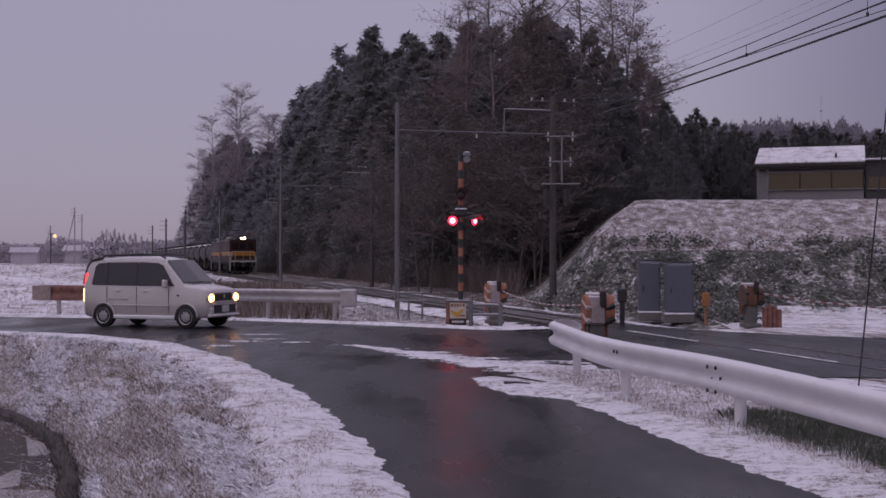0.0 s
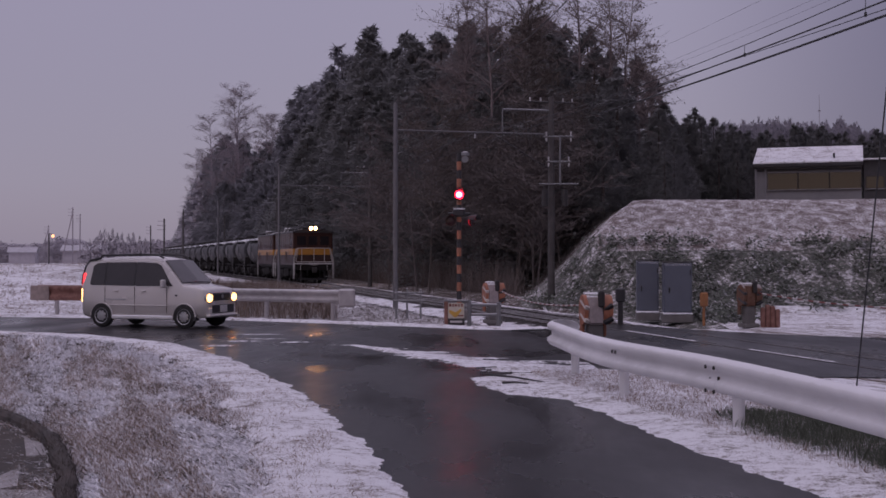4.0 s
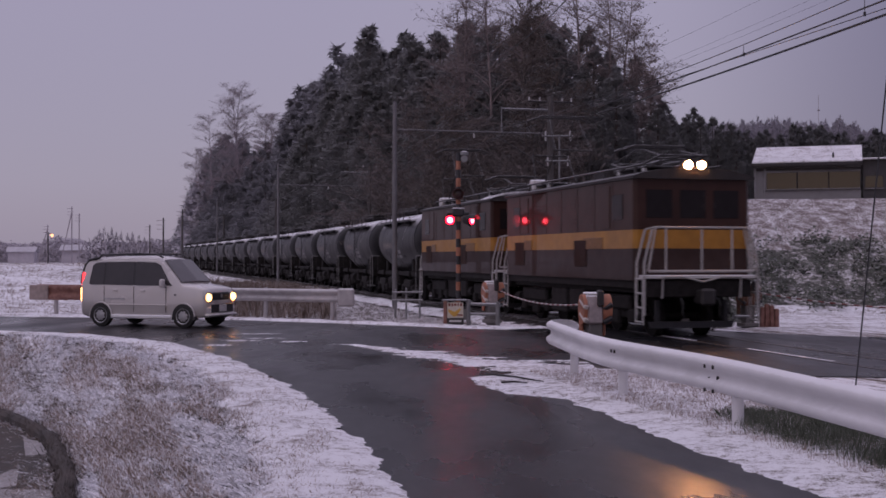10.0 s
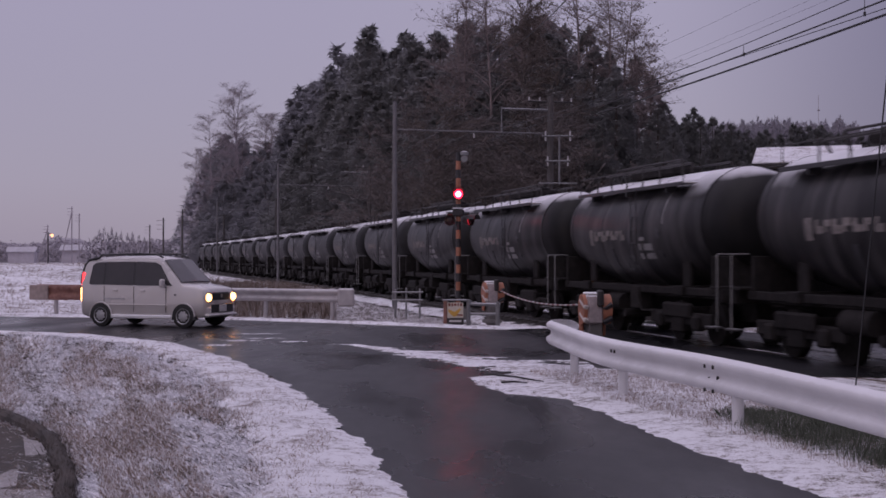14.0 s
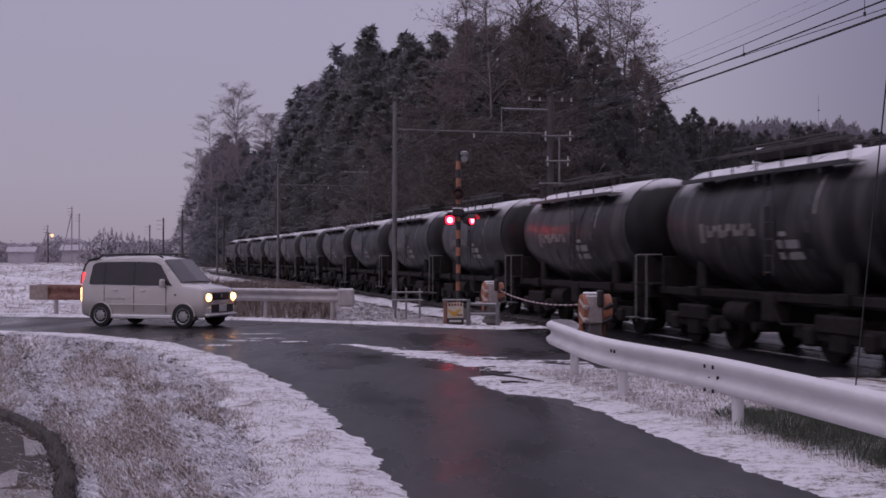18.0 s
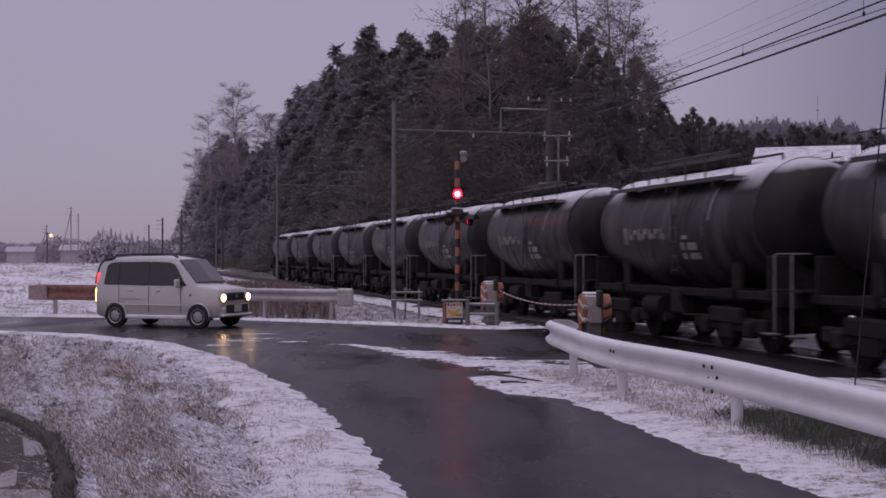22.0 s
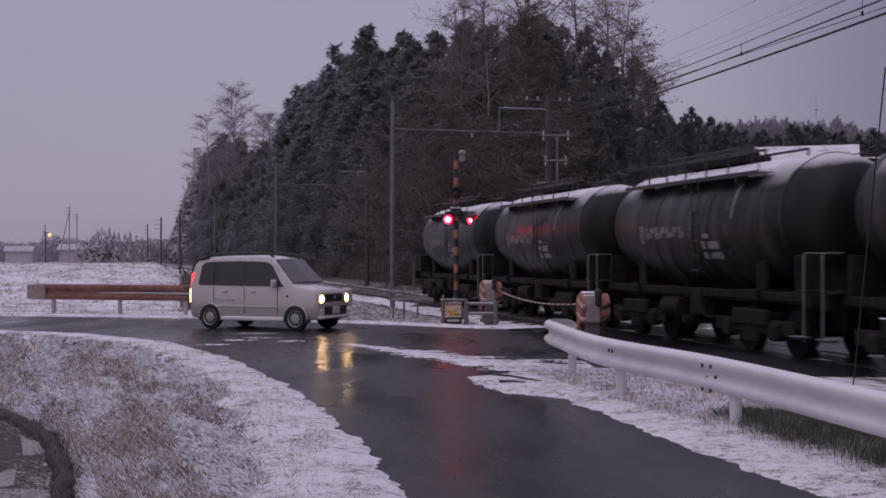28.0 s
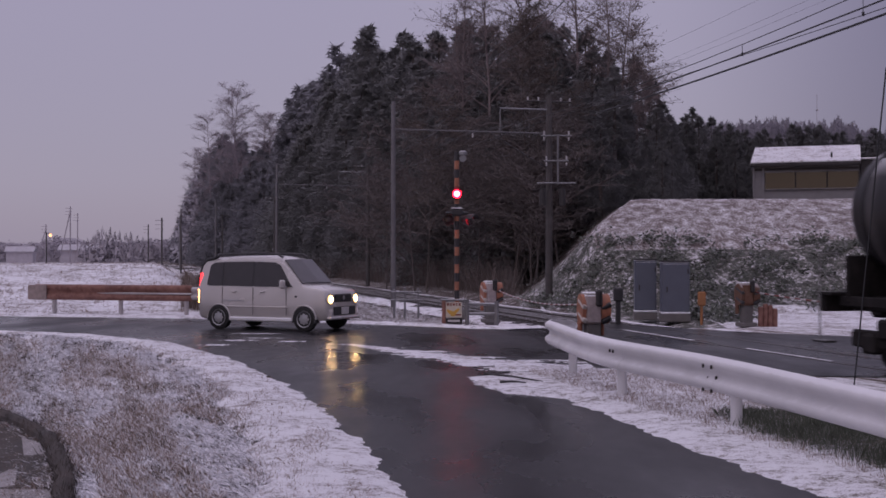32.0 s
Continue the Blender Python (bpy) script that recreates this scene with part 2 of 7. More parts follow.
M_tank = tank_paint("black_tank_paint", (0.013, 0.0124, 0.0135), (0.075, 0.07, 0.07), 0.95, 0.72, 0.12)
M_shoulder = tank_paint("snowed_tank_shoulder", (0.013, 0.0124, 0.0135), (0.075, 0.07, 0.07), 0.85, 0.46, 0.45)
# tank ends: darker base and fainter streaks than the sides
M_tankend = tank_paint("black_end_paint", (0.011, 0.0105, 0.011), (0.025, 0.024, 0.024), 0.8, 0.7, 0.2)
M_dataplate = mat("dull_data_plate", (0.24, 0.232, 0.23), 0.7, vary=0.45, scale=16)
M_cementrun = mat("spilt_cement", (0.3, 0.29, 0.295), 0.85, vary=0.5, scale=6)
M_wagonrail = mat("dull_wagon_handrail", (0.2, 0.195, 0.195), 0.5, vary=0.25)
M_marking = mat("worn_white_marking", (0.2, 0.178, 0.165), 0.75, vary=0.55, scale=20)
M_glass = mat("dark_window_glass", (0.02, 0.022, 0.026), 0.08, vary=0.1, bump=0)
M_paint = mat("silver_white_car_paint", (0.55, 0.52, 0.505), 0.28, 0.15, vary=0.06, scale=2, bump=0.02, coat=0.6)
M_rubber = mat("tyre_rubber", (0.02, 0.02, 0.02), 0.85, vary=0.3)
M_rim = mat("wheel_silver", (0.36, 0.36, 0.37), 0.4, 0.6, vary=0.2)
# far poles and mast: pale because haze is put into the colour
M_farpole = mat("haze_pale_pole", (0.36, 0.33, 0.36), 0.9, vary=0.15)
M_bark = mat("bark", (0.11, 0.09, 0.08), 0.95, vary=0.4)
# twigs of the far bare trees, lightened in colour for haze
M_hazetwig = mat("haze_pale_twigs", (0.3, 0.26, 0.28), 0.9, vary=0.2)
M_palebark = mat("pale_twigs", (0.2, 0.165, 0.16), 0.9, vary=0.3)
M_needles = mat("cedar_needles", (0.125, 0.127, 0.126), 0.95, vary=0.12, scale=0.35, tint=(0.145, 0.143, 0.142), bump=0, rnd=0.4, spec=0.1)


def see_through(m, color, share):
    """Let some of the light pass through thin sprays."""
    n, l = m.node_tree.nodes, m.node_tree.links
    tr, mx = n.new("ShaderNodeBsdfTranslucent"), n.new("ShaderNodeMixShader")
    tr.inputs[0].default_value = (*color, 1)
    mx.inputs[0].default_value = share
    l.new(n["Principled BSDF"].outputs[0], mx.inputs[1])
    l.new(tr.outputs[0], mx.inputs[2])
    l.new(mx.outputs[0], n["Material Output"].inputs[0])


see_through(M_needles, (0.3, 0.298, 0.296), 0.5)
# haze put into the needle colour: paler for the mid and far wood
M_needles_mid = mat("haze_grey_needles", (0.15, 0.149, 0.163), 0.95, vary=0.15, scale=0.4, bump=0, rnd=0.3, spec=0.1)
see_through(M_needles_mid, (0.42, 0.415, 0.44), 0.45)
M_needles_far = mat("haze_pale_far_needles", (0.42, 0.4, 0.44), 0.95, vary=0.2, scale=0.5, bump=0, rnd=0.4, spec=0.1)
M_lamp = glow("warm_headlamp", (1.0, 0.42, 0.15), 320)
M_beam = glow("car_main_beam", (1.0, 0.62, 0.3), 70)
M_carlamp = glow("car_headlamp", (1.0, 0.55, 0.2), 4.5)
M_red = glow("red_signal", (1.0, 0.012, 0.04), 6)
M_redhot = glow("red_signal_core", (1.0, 0.05, 0.08), 30)
M_tail = glow("tail_lamp", (1.0, 0.04, 0.05), 2.6)
M_amber = glow("amber_lamp", (1.0, 0.42, 0.12), 8)

M_panto = mat("sooty_pantograph_steel", (0.045, 0.042, 0.042), 0.6, 0.3, vary=0.3, snow=0.2)
M_insul = mat("porcelain", (0.45, 0.44, 0.44), 0.3, vary=0.1)


def island_mat(name, stops, rough=0.95):
    """Colours that differ from blade to blade."""
    m = bpy.data.materials.new(name)
    m.use_nodes = True
    n, l = m.node_tree.nodes, m.node_tree.links
    g, r = n.new("ShaderNodeNewGeometry"), n.new("ShaderNodeValToRGB")
    e = r.color_ramp.elements
    e[0].position, e[0].color = stops[0][0], (*stops[0][1], 1)
    e[1].position, e[1].color = stops[-1][0], (*stops[-1][1], 1)
    for at, c in stops[1:-1]:
        e.new(at).color = (*c, 1)
    l.new(g.outputs["Random Per Island"], r.inputs[0])
    b = n["Principled BSDF"]
    l.new(r.outputs[0], b.inputs["Base Color"])
    b.inputs["Roughness"].default_value = rough
    b.inputs["Specular IOR Level"].default_value = 0.2
    return m


M_turf = island_mat("dull_turf", ((0.0, (0.09, 0.078, 0.068)), (0.66, (0.2, 0.168, 0.15)), (0.72, (0.55, 0.54, 0.56)), (1.0, (0.8, 0.8, 0.82))))

# ---------------------------------------------------------------- mesh helpers


class MB:
    """Collects vertices and faces of one mesh."""

    def __init__(self):
        self.v, self.f = [], []

    def add(self, vs, fs):
        o = len(self.v)
        self.v += [tuple(p) for p in vs]
        self.f += [tuple(i + o for i in q) for q in fs]
        return self

    def box(self, c, s, m=None, b=0.0):
        """A box about c with sizes s; b: width of its chamfered edges."""
        h = [x / 2 for x in s]
        if b <= 0:
            vs = [Vector((sx * h[0], sy * h[1], sz * h[2])) for sx in (-1, 1) for sy in (-1, 1) for sz in (-1, 1)]
            fs = [(0, 1, 3, 2), (4, 6, 7, 5), (0, 4, 5, 1), (2, 3, 7, 6), (0, 2, 6, 4), (1, 5, 7, 3)]
        else:
            b = min(b, *(x * 0.9 for x in h))
            vs, idx = [], {}
            for sx in (-1, 1):
                for sy in (-1, 1):
                    for sz in (-1, 1):
                        for ax in range(3):
                            p = [sx * h[0], sy * h[1], sz * h[2]]
                            for k in range(3):
                                if k != ax:
                                    p[k] -= (sx, sy, sz)[k] * b
                            idx[(sx, sy, sz, ax)] = len(vs)
                            vs.append(Vector(p))
            fs = []
            for ax in range(3):
                o = [k for k in range(3) if k != ax]
                for sg in (-1, 1):
                    loop = []
                    for a1, a2 in ((-1, -1), (1, -1), (1, 1), (-1, 1)):
                        key = [0, 0, 0]
                        key[ax], key[o[0]], key[o[1]] = sg, a1, a2
                        loop.append(idx[(*key, ax)])
                    if (sg > 0) == (ax == 1):
                        loop.reverse()
                    fs.append(loop)
            for ax in range(3):
                o = [k for k in range(3) if k != ax]
                for a1 in (-1, 1):
                    for a2 in (-1, 1):
                        q = []
                        for end, face in ((-1, o[0]), (1, o[0]), (1, o[1]), (-1, o[1])):
                            key = [0, 0, 0]
                            key[ax], key[o[0]], key[o[1]] = end, a1, a2
                            q.append(idx[(*key, face)])
                        fs.append(q)
            for sx in (-1, 1):
                for sy in (-1, 1):
                    for sz in (-1, 1):
                        fs.append([idx[(sx, sy, sz, ax)] for ax in range(3)])
        c = Vector(c)
        vs = [(m @ p if m else p) + c for p in vs]
        return self.add(vs, fs)

    def tube(self, pts, r, n=8, cap=True):
        """A round bar along pts; r: one radius or one for each point."""
        pts = [Vector(p) for p in pts]
        rs = r if isinstance(r, (list, tuple)) else [r] * len(pts)
        vs, fs = [], []
        up = None
        for i, p in enumerate(pts):
            d = (pts[min(i + 1, len(pts) - 1)] - pts[max(i - 1, 0)]).normalized()
            if up is None:
                up = d.orthogonal().normalized()
            a = (up - d * up.dot(d)).normalized()
            up = a
            b = d.cross(a)
            for k in range(n):
                w = 2 * math.pi * k / n
                vs.append(p + (a * math.cos(w) + b * math.sin(w)) * rs[i])
        for i in range(len(pts) - 1):
            for k in range(n):
                k2 = (k + 1) % n
                fs.append((i * n + k, i * n + k2, (i + 1) * n + k2, (i + 1) * n + k))
        if cap:
            fs.append(tuple(range(n - 1, -1, -1)))
            fs.append(tuple((len(pts) - 1) * n + k for k in range(n)))
        return self.add(vs, fs)

    def loft(self, rings, close=True, cap=True):
        """Skin over rings of equal length."""
        n = len(rings[0])
        vs = [p for r in rings for p in r]
        fs = []
        for i in range(len(rings) - 1):
            for k in range(n if close else n - 1):
                k2 = (k + 1) % n
                fs.append((i * n + k, i * n + k2, (i + 1) * n + k2, (i + 1) * n + k))
        if cap:
            fs.append(tuple(range(n - 1, -1, -1)))
            fs.append(tuple((len(rings) - 1) * n + k for k in range(n)))
        return self.add(vs, fs)

    def prism(self, outline, axis, a, b):
        """An outline in a plane, drawn out along axis (0 x, 1 y, 2 z) from a to b."""
        def at(p, w):
            q = list(p)
            q.insert(axis, w)
            return q
        return self.loft([[at(p, a) for p in outline], [at(p, b) for p in outline]])


def mesh_of(name, mb, material, smooth=35):
    me = bpy.data.meshes.new(name)
    me.from_pydata([tuple(p) for p in mb.v], [], mb.f)
    me.materials.append(material)
    bm = bmesh.new()
    bm.from_mesh(me)
    bmesh.ops.recalc_face_normals(bm, faces=bm.faces)
    bm.to_mesh(me)
    bm.free()
    if smooth:
        me.shade_smooth()
        me.set_sharp_from_angle(angle=radians(smooth))
    return me


def part(name, mb, material, parent, label="", smooth=35):
    ob = new(name, mesh_of(name, mb, material, smooth))
    ob.parent = parent
    if label:
        ob["label"] = label
    return ob


def lone(name, mb, material, label, category, kind="", group="", smooth=35):
    return tagged(new(name, mesh_of(name, mb, material, smooth)), label, category, group, kind)


def thing(name, label, category, group="", at=None):
    ob = new(name)
    ob.empty_display_size = 0.3
    if at is not None:
        ob.matrix_basis = at
    return tagged(ob, label, category, group)


# ---------------------------------------------------------------- the line of the track
TURN = math.atan(539 / FOCAL)
BASE_X = 24917 / FOCAL
BEND_A, BEND_B, BEND = 60.0, 110.0, 0.037


def track(q, lat=0.0, z=0.0):
    """The point q metres up the line from abreast of the eye, lat metres to its far side; and the way's heading."""
    x, y = BASE_X - min(q, BEND_A) * math.sin(TURN), min(q, BEND_A) * math.cos(TURN)
    a = TURN
    if q > BEND_A:
        d = min(q, BEND_B) - BEND_A
        a2 = TURN + BEND * d / (BEND_B - BEND_A)
        am = (TURN + a2) / 2
        x, y, a = x - d * math.sin(am), y + d * math.cos(am), a2
        if q > BEND_B:
            d = q - BEND_B
            x, y = x - d * math.sin(a), y + d * math.cos(a)
    return Vector((x + lat * math.cos(a), y + lat * math.sin(a), z)), a


def side_of_track(x, y):
    """How far a point lies to the far side of the track's middle."""
    q = (y - 0.0) * math.cos(TURN) - (x - BASE_X) * math.sin(TURN)
    p, a = track(q)
    return (x - p.x) * math.cos(a) + (y - p.y) * math.sin(a)


def smooth01(x):
    x = max(0.0, min(1.0, x))
    return x * x * (3 - 2 * x)


LEFT_EDGE = ((-60, 29.0), (-30, 28.2), (-10.15, 27.2), (-7.9, 26.2), (-5.44, 23.6), (-3.67, 20.07), (-2.17, 16.05), (-1.23, 12.67), (-0.72, 10.47), (-0.4, 8.92), (-0.1, 6), (0.2, 2), (0.2, -30))


def bank_drop(x, y):
    """Fall of the grass bank beside the side road."""
    best = 1e9
    for (x0, y0), (x1, y1) in zip(LEFT_EDGE, LEFT_EDGE[1:]):
        dx, dy = x1 - x0, y1 - y0
        t = max(0, min(1, ((x - x0) * dx + (y - y0) * dy) / (dx * dx + dy * dy)))
        px, py = x0 + t * dx, y0 + t * dy
        d = math.hypot(x - px, y - py)
        if d < abs(best):
            best = d if (x - x0) * dy - (y - y0) * dx > 0 else -d
    return best


def ground_z(x, y):
    lat = side_of_track(x, y)
    z = 0.0
    if y < 30 and x < 1:
        d = bank_drop(x, y)
        if d > 0.9:
            z -= 0.24 * min(d - 0.9, 4.2)
    # the low terrace of the snowy field
    if lat < -8 and 36.8 < y < 90:
        z += (1.42 + 0.008 * min(0, x + 14)) * smooth01((y - 36.8) / 20) * smooth01((-lat - 8.2) / 2.6) * (1 - smooth01((y - 60) / 14))
    # the cutting bank that carries the shed
    if x > 1 and y > 34:
        e = min((y - 36.5) / 8.5, (x - 2.9 + 0.1 * (46 - y)) / 4.5)
        e = smooth01(e) * 0.35 + max(0, min(1, e)) * 0.65
        z += 3.95 * e * smooth01((lat - 2.0) / 2.6)
    if y > 28.5 and abs(lat) < 3.2:
        z -= 0.2 * smooth01((3.2 - abs(lat)) / 0.8) * smooth01((y - 28.5) / 1.5)
    # the wooded hill
    if lat > 7:
        z += min(7.0, (lat - 7) * 0.28) * smooth01((y - 52) / 14) * smooth01((11 - x) / 6)
    return z


# ---------------------------------------------------------------- ground


def spaced(stops):
    out = []
    for a, b, st in stops:
        k = max(1, round((b - a) / st))
        out += [a + (b - a) * i / k for i in range(k)]
    return out + [stops[-1][1]]


GX = spaced(((-2500, -400, 350), (-400, -100, 30), (-100, -24, 4), (-24, 24, 0.6), (24, 100, 4), (100, 400, 30), (400, 2500, 350)))
GY = spaced(((-300, -20, 28), (-20, 4, 4), (4, 60, 0.6), (60, 140, 3), (140, 400, 20), (400, 3000, 325)))


def build_ground():
    mb = MB()
    for y in GY:
        for x in GX:
            n = noise.noise((x * 0.35, y * 0.35, 0)) * 0.05 if -24 < x < 24 and 4 < y < 60 else 0
            z = ground_z(x, y)
            mb.v.append((x, y, z - 0.01 + (n if z != 0 else n * 0.12)))
    w = len(GX)
    mats = []
    for j in range(len(GY) - 1):
        for i in range(w - 1):
            mb.f.append((j * w + i, j * w + i + 1, (j + 1) * w + i + 1, (j + 1) * w + i))
            x, y = (GX[i] + GX[i + 1]) / 2, (GY[j] + GY[j + 1]) / 2
            lat = side_of_track(x, y)
            if lat > 2.4 and y > 29 and y < 52 and 3.0 < x < 60:
                zz = ground_z(x, y)
                mats.append(1 if zz < 0.12 and x > 7 else 2 if zz < 2.1 + 0.6 * noise.noise((x * 0.4, y * 0.4, 3)) else 4)
            elif (-4.2 < lat < 0 and 28.5 < y < 60 and x > -9) or (-8 < lat < 0 and 28.5 < y < 40 and x > -4.5):
                mats.append(5)
            elif y > 33 and lat < -4:
                mats.append(1)
            elif (lat > 6 and y > 50) or (lat > 1.7 and y > 36):
                mats.append(3)
            else:
                mats.append(0)
    me = bpy.data.meshes.new("ground")
    me.from_pydata(mb.v, [], mb.f)
    for m in (M_ground, M_field, M_bank, M_litter, M_slope, M_turfground):
        me.materials.append(m)
    me.polygons.foreach_set("material_index", mats)
    me.shade_smooth()
    tagged(new("ground", me), "grass and field under thin patchy snow", "ground", kind="structure")


M_turfground = snow_ground("dark_turf", (0.14, 0.12, 0.105), 0.5, 4.0)
M_litter = snow_ground("forest_floor", (0.13, 0.105, 0.092), 0.24, 2.0)
M_mud = mat("dark_wet_earth", (0.035, 0.028, 0.024), 0.9, vary=0.4, tint=(0.08, 0.064, 0.056))
build_ground()


def ragged(points, step=0.25, ax=0.18, ay=0.05, seed=0, close=False):
    """A line through points, made uneven like the edge of melting snow."""
    out = []
    pts = [Vector((*p, 0)) for p in points]
    for i in range(len(pts) - 1):
        p0, p1, p2, p3 = pts[max(i - 1, 0)], pts[i], pts[i + 1], pts[min(i + 2, len(pts) - 1)]
        k = max(1, int((p2 - p1).length / step))
        for j in range(k):
            t = j / k
            p = 0.5 * ((2 * p1) + (p2 - p0) * t + (2 * p0 - 5 * p1 + 4 * p2 - p3) * t * t + (3 * p1 - p0 - 3 * p2 + p3) * t ** 3)
            f = 0.6 * noise.noise((p.x * 2.1 + seed, p.y * 2.3, seed)) + 0.7 * noise.noise((p.x * 3 + seed, p.y * 5.5, seed))
            g = noise.noise((p.x * 2.5, p.y * 2.5 + seed, 9.1))
            out.append((p.x + ax * f, p.y + ay * g))
    out.append(tuple(points[-1]))
    return out


def sheet(name, outline, z, material, label, category, kind="structure"):
    me = bpy.data.meshes.new(name)
    me.from_pydata([(x, y, z) for x, y in outline], [], [tuple(range(len(outline)))])
    me.materials.append(material)
    bm = bmesh.new()
    bm.from_mesh(me)
    bmesh.ops.triangulate(bm, faces=bm.faces)
    bmesh.ops.recalc_face_normals(bm, faces=bm.faces)
    if sum(f.normal.z for f in bm.faces) < 0:
        bmesh.ops.reverse_faces(bm, faces=bm.faces)
    bm.to_mesh(me)
    bm.free()
    return tagged(new(name, me), label, category, kind=kind)


# the road: one wet sheet from the left, over the crossing, with the side road that leads to the eye
north = ((-60, 36.5), (-30, 35.0), (-12.7, 34.1), (-6.8, 32.8), (-3.3, 30.9), (-1.18, 29.6), (0.88, 28.1), (2.36, 28.2), (4.4, 30.3), (6.4, 27.6), (9.3, 25.4), (14, 24.6), (60, 24))
south = ((60, 14), (14, 16.2), (9, 16.6), (4.2, 17.2), (2.4, 17.4), (1.3, 17.5), (0.85, 16.7), (2.0, 14.9), (2.2, 12.9), (2.6, 10.8), (2.9, 9.4), (3.1, 8.46), (3.4, 6), (3.6, 2), (3.6, -30))
outline = ragged(north, 0.3, 0.12, 0.05, 1) + ragged(south, 0.12, 0.22, 0.03, 2)
outline += ragged(LEFT_EDGE[::-1], 0.12, 0.12, 0.03, 3)
road = sheet("road", outline, 0.006, M_asphalt, "wet dark asphalt road with slush along its edges", "road")

verge = [p for p in LEFT_EDGE if p[1] > 1 and p[0] > -31]
inner = [(x + 0.07, y + 0.02) for x, y in verge]
outer = [(x - (0.9 if y < 22 else 0.5) - 0.05 * max(0, 15 - y), y - (0.1 if y < 22 else 0.45)) for x, y in verge]


def draped(name, line_a, line_b, lift, material, label, category, n=8):
    """A strip between two lines that follows the ground."""
    mb = MB()
    k = len(line_a)
    for i in range(k):
        for j in range(n + 1):
            t = j / n
            x, y = line_a[i][0] * (1 - t) + line_b[i][0] * t, line_a[i][1] * (1 - t) + line_b[i][1] * t
            lump = noise.noise((x * 3.1, y * 3.1, 4)) * 0.6 + noise.noise((x * 9, y * 9, 8)) * 0.4
            edge = math.sin(math.pi * t) ** 0.5
            mb.v.append((x, y, max(-0.02, ground_z(x, y)) * (0 if t < 0.4 else 1) + ground_z(x, y) * (1 if t >= 0.4 and ground_z(x, y) < -0.02 else 0) + (lift * (1 + 0.9 * lump) * edge if 0 < t < 1 else 0) + (0.0075 if j == 0 else 0.013 if t < 0.9 else -0.02)))
    for i in range(k - 1):
        for j in range(n):
            mb.f.append((i * (n + 1) + j, i * (n + 1) + j + 1, (i + 1) * (n + 1) + j + 1, (i + 1) * (n + 1) + j))
    return lone(name, mb, material, label, category, kind="structure")


def resampled(line, k):
    pts = [Vector((*p, 0)) for p in line]
    ds = [0.0]
    for a, b in zip(pts, pts[1:]):
        ds.append(ds[-1] + (b - a).length)
    out = []
    for i in range(k):
        s = ds[-1] * i / (k - 1)
        j = max(0, min(len(pts) - 2, next((q for q in range(len(ds) - 1) if ds[q + 1] >= s), len(pts) - 2)))
        t = (s - ds[j]) / max(1e-6, ds[j + 1] - ds[j])
        p = pts[j].lerp(pts[j + 1], t)
        out.append((p.x, p.y))
    return out


def jag(line, ax, ay, seed):
    return [(x + ax * (0.6 * noise.noise((x * 1.5 + seed, y * 1.6, seed)) + 0.8 * noise.noise((seed, y * 4.1, seed + x * 0.6)) + 0.4 * noise.noise((seed + 3, y * 10.5, x)) + 0.35 * noise.noise((seed + 9, y * 23, x))), y + ay * noise.noise((x * 3, y * 3, seed + 5))) for x, y in line]


draped("snow_verge", jag(resampled(inner, 640), 0.12, 0.02, 3), jag(resampled(outer, 640), 0.35, 0.15, 7), 0.03, M_snow, "strip of white snow along the edge of the side road", "snow")
draped("snow_verge_by_guardrail", jag(resampled(((1.05, 17.2), (0.34, 16.85), (0.5, 15.75), (0.8, 14.85), (1.5, 14.3), (1.76, 12.9), (2.2, 10.8), (2.5, 9.4), (2.75, 8.4), (3.0, 6)), 220), 0.1, 0.03, 4),
       jag(resampled(((3.0, 18.0), (3.3, 16.6), (3.6, 15.1), (3.9, 13.6), (4.2, 12.2), (4.4, 10.8), (4.7, 9.2), (5.0, 6)), 220), 0.12, 0.1, 5), 0.04, M_vergesnow, "white snow heap on the verge below the guardrail", "snow")


def snow_streak():
    """Thin torn patches of slush: a fine grid that keeps the cells under the snow."""
    mb = MB()
    top = ((-2.4, 23.4), (-1.75, 23.3), (-1.0, 22.5), (-0.25, 21.7), (0.5, 20.8), (1.1, 20.1), (2.4, 19.6))
    low = ((-2.4, 23.2), (-1.75, 22.9), (-1.2, 21.6), (-0.82, 20.7), (0.145, 19.0), (0.6, 18.0), (1.1, 16.9), (2.4, 16.5))

    def at(line, x):
        for (a, b), (c, d) in zip(line, line[1:]):
            if a <= x <= c:
                return b + (d - b) * (x - a) / (c - a)
        return line[-1][1]
    nx, dx, dy = 250, 0.019, 0.085
    seen = {}

    def depth(i, j):
        x, y = -2.4 + i * dx, 16.4 + j * dy
        a, b = at(low, x), at(top, x)
        t = (y - a) / max(0.05, b - a)
        edge = min(t, 1 - t) * 2
        n = noise.noise((x * 0.8, y * 3.2, 3)) * 0.8 + noise.noise((x * 2.2, y * 8, 8)) * 0.55 + noise.noise((x * 9, y * 14, 1)) * 0.3
        return edge * 1.35 - 0.36 + n * 1.15 - (0.5 if x < -1.75 else 0)
    for i in range(nx):
        for j in range(82):
            if depth(i + 0.5, j + 0.5) < 0:
                continue
            ids = []
            for a, b in ((i, j), (i + 1, j), (i + 1, j + 1), (i, j + 1)):
                if (a, b) not in seen:
                    seen[a, b] = len(mb.v)
                    mb.v.append((-2.4 + a * dx, 16.4 + b * dy, 0.0085 + 0.016 * max(0, min(1, depth(a, b) * 1.6))))
                ids.append(seen[a, b])
            mb.f.append(tuple(ids))
    lone("snow_streak", mb, M_snow, "ragged streak of slushy snow at the road mouth", "snow", kind="structure")


snow_streak()


